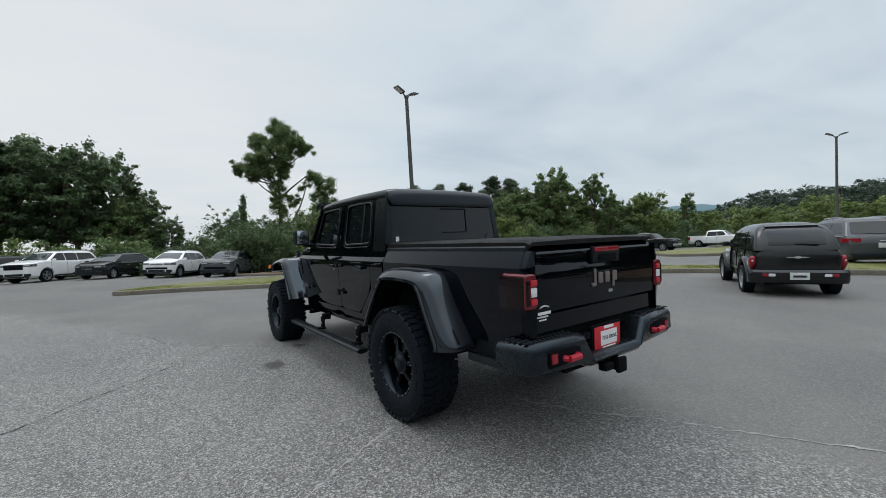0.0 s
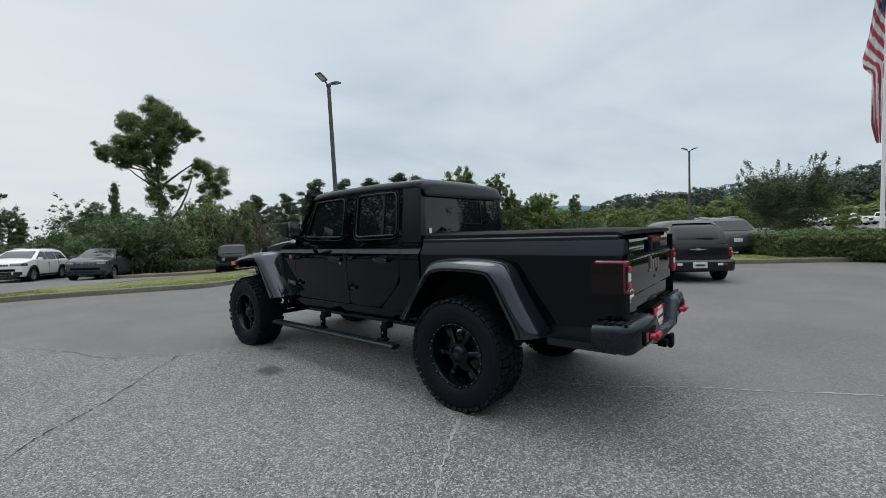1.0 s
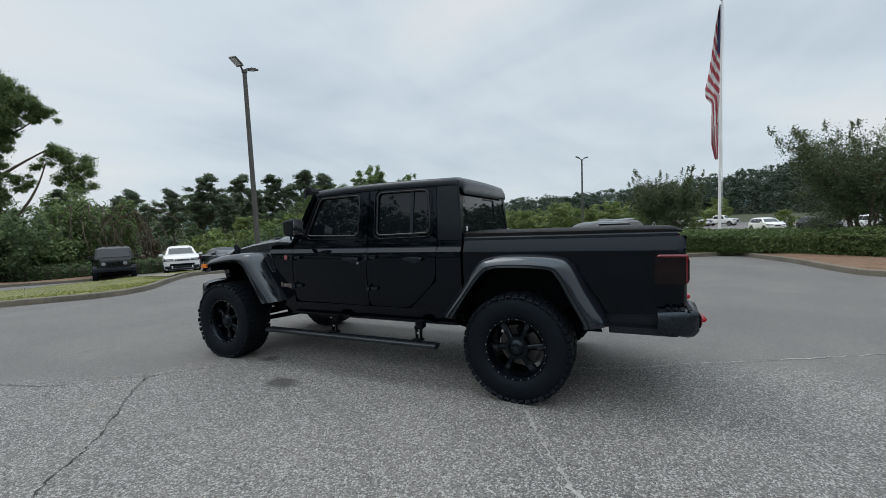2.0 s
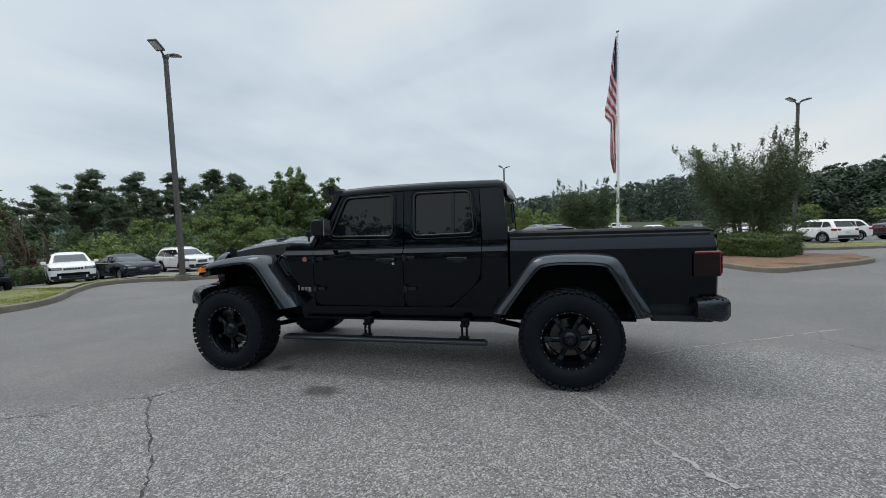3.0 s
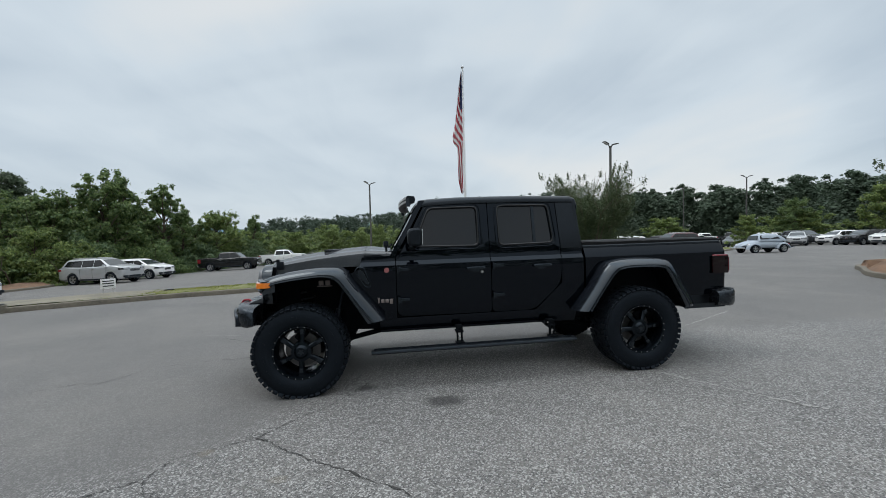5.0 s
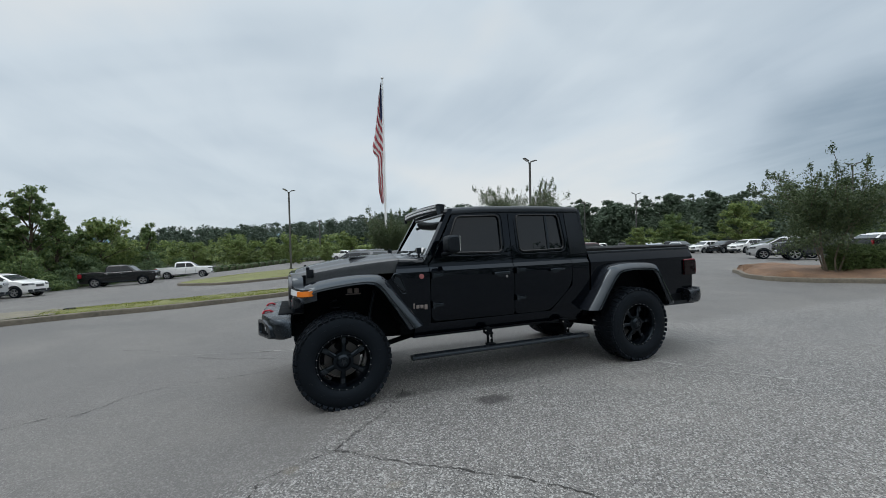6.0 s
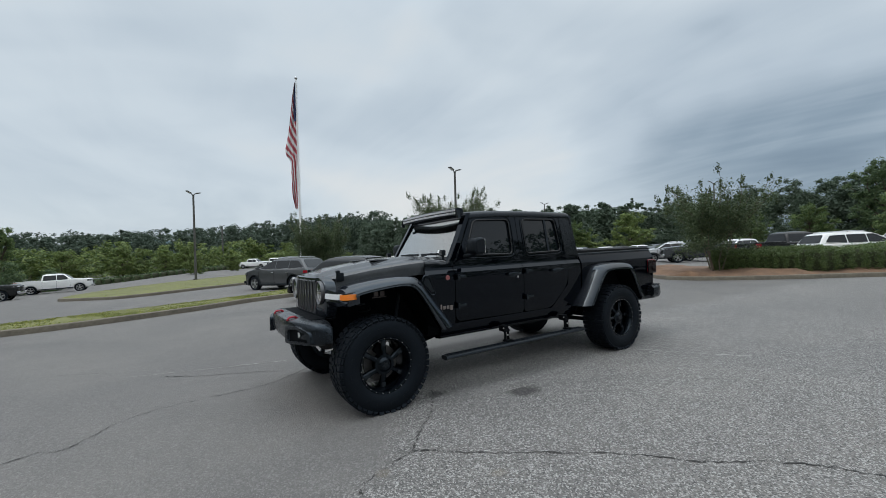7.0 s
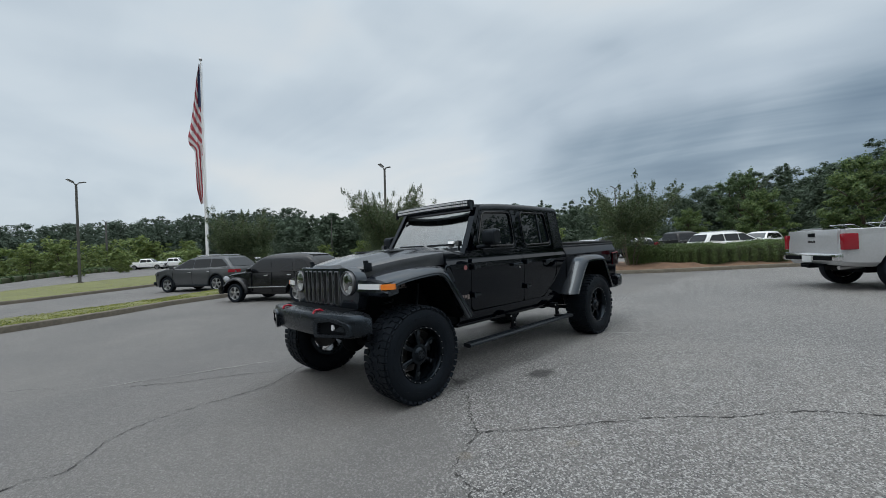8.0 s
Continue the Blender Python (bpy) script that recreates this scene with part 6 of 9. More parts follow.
        box(bm, (0, yf - 0.02, zh - 0.42), (W * 0.66, 0.10, 0.13), 0.04)
        part("intake", bm, UNDER, gr)
    elif face == "mesh":
        # a broad blacked-out grille with fine dark ribs
        box(bm, (0, yf - 0.03, gz + 0.02), (gwid * 1.12, 0.09, gh + 0.06), 0.04)
        gr = part("grille", bm, UNDER, top)
        for k in range(6):
            bm = bmesh.new()
            box(bm, (0, yf + 0.016, gz + 0.02 + (gh + 0.02) * (k - 2.5) / 6), (gwid * 1.06, 0.012, 0.012), 0.003)
            part("grille_bar", bm, SATIN_BLACK, gr)
    else:
        box(bm, (0, yf - 0.03, gz - dz), (gwid * (1.0 if pick else 0.80), 0.09, gh * (1.0 if pick else 0.72)), 0.03)
        gr = part("grille", bm, UNDER, top)
        for k in range(4 if pick else 3):
            bm = bmesh.new()
            box(bm, (0, yf + 0.018, gz - dz + gh * (k - (1.5 if pick else 1)) / (4.4 if pick else 5.2)), (gwid * (0.96 if pick else 0.76), 0.015, 0.020 if pick else 0.014), 0.004)
            part("grille_bar", bm, trim, gr)
    bm = bmesh.new()
    if pick or kind == "boxy":
        box(bm, (0, yf + 0.02, CL + 0.21), (W * 0.93, 0.16, 0.20), 0.05)
        part("front_bumper", bm, CHROME if pick and chrome else SATIN_BLACK, top)
    else:
        box(bm, (0, yf - 0.03, CL + 0.17), (W * 0.50, 0.10, 0.14), 0.03)
        part("lower_intake", bm, SATIN_BLACK, top)
        bm = bmesh.new()
        box(bm, (0, yf - 0.05, CL + 0.045), (W * 0.80, 0.14, 0.09), 0.035)
        part("front_valance", bm, SATIN_BLACK, top)
    bm = bmesh.new()
    box(bm, (0, yr - (0.05 if pick else 0.0), CL + (0.20 if pick else 0.14)), (W * (0.92 if pick else 0.86), 0.16, 0.19), 0.05)
    rb = part("rear_bumper", bm, CHROME if pick and chrome else SATIN_BLACK, top)
    bm = bmesh.new()
    box(bm, (0, yr - (0.135 if pick else 0.012), zb - (0.62 if pick else 0.34)), (0.31, 0.02, 0.155), 0.004)
    part("rear_plate", bm, PLATE_W, rb)
    if kind == "lifted_pickup":
        for sx in (-1, 1):
            bm = bmesh.new()
            box(bm, (sx * w * 0.50, yr - 0.135, CL + 0.175), (w * 0.56, 0.03, 0.10), 0.012)
            part("step_pad", bm, UNDER, rb)
        bm = bmesh.new()
        box(bm, (0, yr - 0.02, CL - 0.03), (0.09, 0.22, 0.09), 0.01)
        box(bm, (0, yr - 0.0, CL - 0.0), (0.8, 0.08, 0.06), 0.01)
        box(bm, (-0.17, yr - 0.10, CL - 0.03), (0.16, 0.06, 0.06), 0.012)
        part("hitch_receiver", bm, UNDER, rb)
        bm = bmesh.new()
        tube(bm, (0.55, yr + 0.9, CL - 0.02), (0.62, yr + 0.12, CL - 0.06), 0.045, n=14)
        part("exhaust_pipe", bm, STEEL, top)
        bm = bmesh.new()
        tube(bm, (-w * 0.7, yr + 1.55, 0.42), (w * 0.7, yr + 1.55, 0.42), 0.07, n=12)
        bmesh.ops.create_uvsphere(bm, u_segments=16, v_segments=10, radius=0.17, matrix=Matrix.Translation((0, yr + 1.55, 0.42)))
        part("rear_axle", bm, UNDER, top)
        for sx in (-1, 1):
            bm = bmesh.new()
            for y in (yr + 1.0, yr + 1.25, yr + 1.5):
                tube(bm, (sx * 0.55, y, zb + 0.05), (sx * 0.55, y - 0.25, zb + 0.17), 0.012, n=6)
            tube(bm, (sx * 0.55, yr + 0.75, zb + 0.17), (sx * 0.55, yr + 1.3, zb + 0.17), 0.014, n=6)
            part("bed_rack", bm, CHROME, top)
    # badge
    bm = bmesh.new()
    box(bm, (0, yr - 0.005, zr - 0.20), (0.24, 0.03, 0.035), 0.01)
    part("rear_badge", bm, CHROME, top)
    if pick:
        y1, y0 = br - 0.04, yr + 0.06
        for s in (-1, 1):
            bm = bmesh.new()
            loft(bm, [[(s * x, y, z) for x, z in ((w * 0.955, zb - 0.08), (w * 0.95, zb + 0.05), (w * 0.93, zb + 0.065), (w * 0.80, zb + 0.065), (w * 0.79, zb - 0.06))] for y in (y0, (y0 + y1) / 2, y1)])
            part("bed_wall", bm, color, top)
        bm = bmesh.new()
        box(bm, (0, yr + 0.03, zb - 0.20), (W * 0.80, 0.08, 0.53), 0.02)
        t = part("tailgate", bm, color, top)
        bm = bmesh.new()
        box(bm, (0, yr - 0.014, zb - 0.05), (0.24, 0.02, 0.09), 0.01)
        part("tailgate_handle", bm, UNDER, t)
        if kind == "lifted_pickup":
            bm = bmesh.new()
            for k in range(3):
                box(bm, ((k - 1) * 0.085, yr - 0.016, zb - 0.21), (0.066, 0.016, 0.055), 0.008)
            part("tailgate_badge", bm, HOUSING, t, "dark badge shapes")
        bm = bmesh.new()
        box(bm, (0, (y0 + y1) / 2, zb + 0.036), (W * 0.79, y1 - y0 - 0.08, 0.012), 0)
        part("bed_floor", bm, UNDER, top)
    if rack:
        for s in (-1, 1):
            bm = bmesh.new()
            tube(bm, (s * (gw1 - 0.10), tf - 0.35, H - 0.005), (s * (gw1 - 0.10), (tf + tr) / 2, H + 0.025), 0.018, n=8)
            tube(bm, (s * (gw1 - 0.10), (tf + tr) / 2, H + 0.025), (s * (gw1 - 0.10), tr + 0.35, H - 0.005), 0.018, n=8)
            for y, dz in ((tf - 0.36, 0.0), ((tf + tr) / 2, 0.03), (tr + 0.36, 0.0)):
                tube(bm, (s * (gw1 - 0.10), y, H - 0.09), (s * (gw1 - 0.10), y, H + dz), 0.018, n=8)
            part("roof_rail", bm, trim, top)
    return top


def retro_hatch(m):
    """A tall retro five-door with separate rounded fenders."""
    top = empty("hatchback", m, label="dark charcoal retro hatchback with chrome wheels parked nose to the kerb", category="car")
    R, WF, WR = 0.32, 1.32, -1.296
    # narrow centre body: (y, half width, top, bottom)
    prof = ((2.10, 0.30, 0.72, 0.42), (2.04, 0.44, 0.86, 0.36), (1.90, 0.52, 0.93, 0.32), (1.60, 0.60, 0.985, 0.28), (1.10, 0.69, 1.03, 0.26), (0.80, 0.735, 1.04, 0.25), (0.0, 0.755, 1.03, 0.25), (-1.0, 0.755, 1.03, 0.25), (-1.60, 0.745, 1.02, 0.27), (-1.93, 0.725, 1.01, 0.30), (-2.03, 0.70, 0.98, 0.34), (-2.06, 0.66, 0.90, 0.42))
    bm = bmesh.new()
    rings = []
    for y, k, zt, zl in prof:
        h = zt - zl
        half = [(k * 0.88, zl), (k * 0.97, zl + 0.10 * h), (k, zl + 0.35 * h), (k * 0.995, zl + 0.7 * h), (k * 0.965, zt - 0.07 * h), (k * 0.88, zt - 0.01), (k * 0.45, zt + 0.015), (0, zt + 0.02)]
        rings.append([(x, y, z) for x, z in half] + [(-x, y, z) for x, z in half[-2::-1]])
    loft(bm, rings)
    body = part("body", bm, P_COAL, top, smooth=40)
    cut_arches(body, [(sx * 0.8, y, R) for sx in (-1, 1) for y in (WF, WR)], R + 0.05)
    bm = bmesh.new()
    box(bm, (0, 0, R + 0.10), (1.02, 3.5, 0.36), 0.03)
    part("underbody", bm, UNDER, top)
    # cabin, rising to a rounded tail
    lv = ((0.99, 1.06, -2.02, 0.725, 0.14), (1.14, 0.86, -1.97, 0.705, 0.15), (1.28, 0.66, -1.88, 0.675, 0.16), (1.40, 0.47, -1.76, 0.635, 0.17), (1.48, 0.32, -1.64, 0.590, 0.18), (1.545, 0.13, -1.46, 0.515, 0.19), (1.585, -0.10, -1.20, 0.39, 0.18), (1.598, -0.36, -0.90, 0.22, 0.12))
    bm = bmesh.new()
    loft(bm, [[(x, y, z) for x, y in rounded([(-g, r0), (g, r0), (g, f0), (-g, f0)], rad, 4)] for z, f0, r0, g, rad in lv])
    cab = part("cabin", bm, P_COAL, top, smooth=45)

    def at(z, i):
        for a, b in zip(lv, lv[1:]):
            if a[0] <= z <= b[0]:
                f = (z - a[0]) / (b[0] - a[0])
                return a[i] + (b[i] - a[i]) * f
        return lv[-1][i]
    for sx in (-1, 1):
        for p in ([(0.74, 1.05), (0.32, 1.42), (-0.16, 1.44), (-0.16, 1.04)], [(-0.22, 1.04), (-0.22, 1.44), (-0.98, 1.42), (-1.06, 1.04)], [(-1.14, 1.05), (-1.08, 1.41), (-1.42, 1.37), (-1.66, 1.10)]):
            part("side_window", sheet(rounded(p, 0.06), [], lambda y, z, q: (sx * (at(z, 3) + 0.010 - q), y, z), 0.02, (1.14, 1.28, 1.40)), CAR_GLASS, cab)
        for y in (-0.19, 0.66, -1.10):
            bm = bmesh.new()
            loft(bm, [[(sx * (x + q), y + d, z) for q, d in ((0.004, -0.006), (0.004, 0.006), (-0.02, 0.006), (-0.02, -0.006))] for x, z in ((0.735, 0.98), (0.755, 0.80), (0.757, 0.55), (0.745, 0.36))])
            part("door_seam", bm, UNDER, body)
        for y in (0.02, -0.92):
            bm = bmesh.new()
            box(bm, (sx * 0.765, y, 0.885), (0.035, 0.17, 0.036), 0.014)
            part("door_handle", bm, CHROME, top)
        bm = bmesh.new()
        box(bm, (sx * 0.762, 0.0, 0.50), (0.022, 1.72, 0.030), 0.008)
        part("side_moulding", bm, CHROME, top)
        bm = bmesh.new()
        box(bm, (sx * 0.85, 0.66, 1.08), (0.18, 0.10, 0.13), 0.045)
        box(bm, (sx * 0.74, 0.68, 1.04), (0.10, 0.05, 0.04), 0.01)
        part("mirror", bm, P_COAL, top)
        # rounded fenders over each wheel
        for y, fat in ((WF, 1.0), (WR, 1.06)):
            bm = bmesh.new()
            rings = []
            for x, k in ((0.52, 1.03), (0.70, 1.03), (0.79, 1.0), (0.838, 0.93), (0.852, 0.86), (0.80, 0.83)):
                rings.append([(sx * x, y + 0.455 * k * fat * math.cos(a) * (1.12 if (math.cos(a) > 0) == (y < 0) else 1.32), 0.30 + 0.535 * k * math.sin(a)) for a in [math.pi * i / 18 for i in range(19)]])
            loft(bm, rings, closed=False)
            part("fender", bm, P_COAL, top, smooth=60)
            road_wheel(top, R, sx * 0.745, y, False)
        # teardrop lamps
        bm = bmesh.new()
        bmesh.ops.create_uvsphere(bm, u_segments=18, v_segments=12, radius=1, matrix=Matrix.Translation((sx * 0.745, -1.93, 0.73)) @ Matrix.Rotation(radians(24), 4, "X") @ Matrix.Diagonal((0.078, 0.085, 0.165, 1)))
        tl = part("tail_lamp", bm, RED_LENS, top)
        bm = bmesh.new()
        bmesh.ops.create_uvsphere(bm, u_segments=14, v_segments=8, radius=1, matrix=Matrix.Translation((sx * 0.752, -1.985, 0.775)) @ Matrix.Rotation(radians(24), 4, "X") @ Matrix.Diagonal((0.046, 0.045, 0.055, 1)))
        part("reverse_lamp", bm, WHITE_LENS, tl)
        bm = bmesh.new()
        bmesh.ops.create_uvsphere(bm, u_segments=18, v_segments=12, radius=1, matrix=Matrix.Translation((sx * 0.62, 1.86, 0.76)) @ Matrix.Rotation(radians(-38), 4, "X") @ Matrix.Diagonal((0.105, 0.10, 0.16, 1)))
        part("headlamp", bm, HEAD_LENS, top)
        for x, wd, mt, nm in ((0.57, 0.10, RED_LENS, "rear_reflector"), (0.455, 0.12, WHITE_LENS, "bumper_lamp")):
            bm = bmesh.new()
            box(bm, (sx * x, -2.158, 0.475), (wd, 0.03, 0.062), 0.014)
            part(nm, bm, mt, top)
    for y0, y1, z0, z1, nm in ((-2.165, -1.90, 0.30, 0.58, "rear_bumper"), (2.17, 1.90, 0.30, 0.56, "front_bumper")):
        bm = bmesh.new()
        rings = []
        for x, f in ((-0.84, 0.62), (-0.80, 0.30), (-0.70, 0.10), (-0.4, 0.0), (0.4, 0.0), (0.70, 0.10), (0.80, 0.30), (0.84, 0.62)):
            yo = y0 + (y1 - y0) * f
            sg = 1 if y0 > 0 else -1
            rings.append([(x, y1, z0), (x, yo - 0.05 * sg, z0), (x, yo, z0 + 0.06), (x, yo, z1 - 0.05), (x, yo - 0.05 * sg, z1), (x, y1, z1)])
        loft(bm, rings)
        rb = part(nm, bm, P_COAL, top, smooth=40)
        bm = bmesh.new()
        box(bm, (0, y0 * 1.003, 0.455), (0.32, 0.018, 0.15), 0.004)
        pl = part("number_plate", bm, PLATE_W, rb)
        bm = bmesh.new()
        box(bm, (0, y0 * 1.007, 0.452), (0.22, 0.006, 0.045), 0)
        part("plate_bar", bm, INK, pl)
    # tail: hatch panel outline, glass, wiper, wing badge
    tail = lambda x, z, q: (x, (at(z, 2) if z > 1.0 else -2.045 - 0.02 * (1.0 - z)) - 0.012 + q + 0.05 * (abs(x) / 0.62) ** 4, z)
    hp = rounded([(-0.63, 0.585), (0.63, 0.585), (0.615, 1.0), (0.50, 1.47), (-0.50, 1.47), (-0.615, 1.0)], [0.03, 0.03, 0.05, 0.08, 0.08, 0.05], 4)
    part("hatch_seam", bead(hp, 0.0, tail, 0.008), UNDER, body, smooth=60)
    bm = sheet(rounded([(-0.545, 1.085), (0.545, 1.085), (0.465, 1.42), (-0.465, 1.42)], 0.06), [], lambda x, z, q: tail(x, z, q - 0.006), 0.02, (1.14, 1.28, 1.40))
    rg = part("rear_screen", bm, CAR_GLASS, cab)
    bm = bmesh.new()
    tube(bm, (0.36, at(1.11, 2) - 0.035, 1.11), (-0.02, at(1.13, 2) - 0.035, 1.13), 0.013, 0.008, n=8)
    part("wiper", bm, PLASTIC, rg)
    bm = bmesh.new()
    loft(bm, [[(x, -2.075 + 0.012 * (abs(x) > 0.2), 0.845 + dz * k) for dz in (-1, 1)] + [(x, -2.062, 0.845 + dz * k) for dz in (1, -1)] for x, k in ((-0.19, 0.004), (-0.05, 0.012), (-0.03, 0.026), (0.03, 0.026), (0.05, 0.012), (0.19, 0.004))])
    part("wing_badge", bm, CHROME, top, "chrome wing badge")
    bm = bmesh.new()
    loft(bm, [[(x, at(1.50, 2) + 0.05 + dy, 1.50 + dz) for dy, dz in ((0.05, 0.035), (-0.09, 0.012), (-0.09, 0.0), (0.05, -0.01))] for x in (-0.46, -0.2, 0.2, 0.46)])
    part("roof_lip", bm, P_COAL, cab)
    part("windscreen", sheet(rounded([(-0.60, 1.06), (0.60, 1.06), (0.50, 1.43), (-0.50, 1.43)], 0.07), [], lambda x, z, q: (x, at(z, 1) + 0.016 - q - 0.10 * (abs(x) / 0.6) ** 4, z), 0.03, (1.14, 1.28, 1.40)), CAR_SCREEN, cab)
    bm = bmesh.new()
    for k in range(4):
        box(bm, (0, 2.09 - 0.02 * k, 0.63 + 0.06 * k), (0.46 + 0.04 * k, 0.03, 0.02), 0.006)
    part("grille", bm, CHROME, top)


def beetle(m):
    """The old round two-door car."""
    top = empty("classic_car", m, label="pale blue classic two-door round-backed car", category="car")
    R = 0.33
    prof = ((2.02, 0.30, 0.45, 0.62), (1.95, 0.42, 0.62, 0.60), (1.7, 0.52, 0.82, 0.55), (1.2, 0.62, 0.94, 0.45), (0.85, 0.66, 0.99, 0.42), (0.72, 0.66, 1.04, 0.40), (-0.6, 0.66, 1.02, 0.40), (-1.2, 0.62, 0.96, 0.42), (-1.7, 0.52, 0.78, 0.45), (-1.98, 0.36, 0.56, 0.46))
    bm = bmesh.new()
    rings = []
    for y, k, zt, zl in prof:
        half = [(k * 0.9, zl), (k, zl + 0.2 * (zt - zl)), (k * 0.97, zl + 0.6 * (zt - zl)), (k * 0.78, zt - 0.05), (k * 0.4, zt), (0, zt + 0.015)]
        rings.append([(x, y, z) for x, z in half] + [(-x, y, z) for x, z in half[-2::-1]])
    loft(bm, rings)
    part("body", bm, P_BLUE, top, smooth=60)
    lv = ((0.90, 0.86, -1.62, 0.64, 0.2), (1.10, 0.78, -1.46, 0.62, 0.22), (1.28, 0.68, -1.22, 0.58, 0.24), (1.40, 0.56, -0.98, 0.52, 0.26), (1.48, 0.36, -0.70, 0.42, 0.26), (1.52, 0.10, -0.40, 0.24, 0.18))
    bm = bmesh.new()
    loft(bm, [[(x, y, z) for x, y in rounded([(-g, r0), (g, r0), (g, f0), (-g, f0)], rad, 4)] for z, f0, r0, g, rad in lv])
    cab = part("cabin", bm, P_BLUE, top, smooth=60)
    for s in (-1, 1):
        for p in ([(0.70, 1.06), (0.60, 1.36), (-0.10, 1.39), (-0.10, 1.06)], [(-0.18, 1.06), (-0.18, 1.39), (-0.74, 1.33), (-0.98, 1.08)]):
            part("side_window", sheet(rounded(p, 0.06), [], lambda y, z, q: (s * (0.662 - 0.30 * (z - 0.95) - 0.35 * max(0, z - 1.28) + 0.016 - q), y, z), 0.05), CAR_GLASS, cab)
        for y in (1.22, -1.18):
            bm = bmesh.new()
            rings = []
            for x, k in ((0.50, 1.0), (0.68, 1.0), (0.75, 0.95), (0.78, 0.80)):
                rings.append([(s * x, y + 0.56 * k * math.cos(a) * (1.0 if math.cos(a) * y < 0 else 1.1), 0.30 + 0.48 * k * math.sin(a)) for a in [math.pi * i / 12 for i in range(13)]])
            loft(bm, rings, closed=False)
            part("fender", bm, P_BLUE, top, smooth=60)
            road_wheel(top, R, s * 0.66, y, False)
        bm = bmesh.new()
        tube(bm, (s * 0.56, 1.60, 0.66), (s * 0.56, 1.74, 0.64), 0.09, n=18)
        part("headlamp", bm, WHITE_LENS, top)
        bm = bmesh.new()
        box(bm, (s * 0.62, -1.70, 0.62), (0.10, 0.08, 0.16), 0.03)
        part("tail_lamp", bm, RED_LENS, top)
        bm = bmesh.new()
        box(bm, (s * 0.70, 0.0, 0.30), (0.14, 1.5, 0.05), 0.02)
        part("running_board", bm, UNDER, top)
    for y in (2.12, -2.08):
        bm = bmesh.new()
        box(bm, (0, y, 0.42), (1.45, 0.06, 0.10), 0.025)
        part("bumper", bm, CHROME, top)
    part("windscreen", sheet(rounded([(-0.48, 1.06), (0.48, 1.06), (0.40, 1.36), (-0.40, 1.36)], 0.08), [], lambda x, z, q: (x, 0.86 - 0.55 * (z - 1.03) + 0.03 - q, z), 0.05), CAR_SCREEN, cab)
    bm = bmesh.new()
    box(bm, (0, 0, 0.42), (1.0, 3.2, 0.2), 0.03)
    part("underbody", bm, UNDER, top)


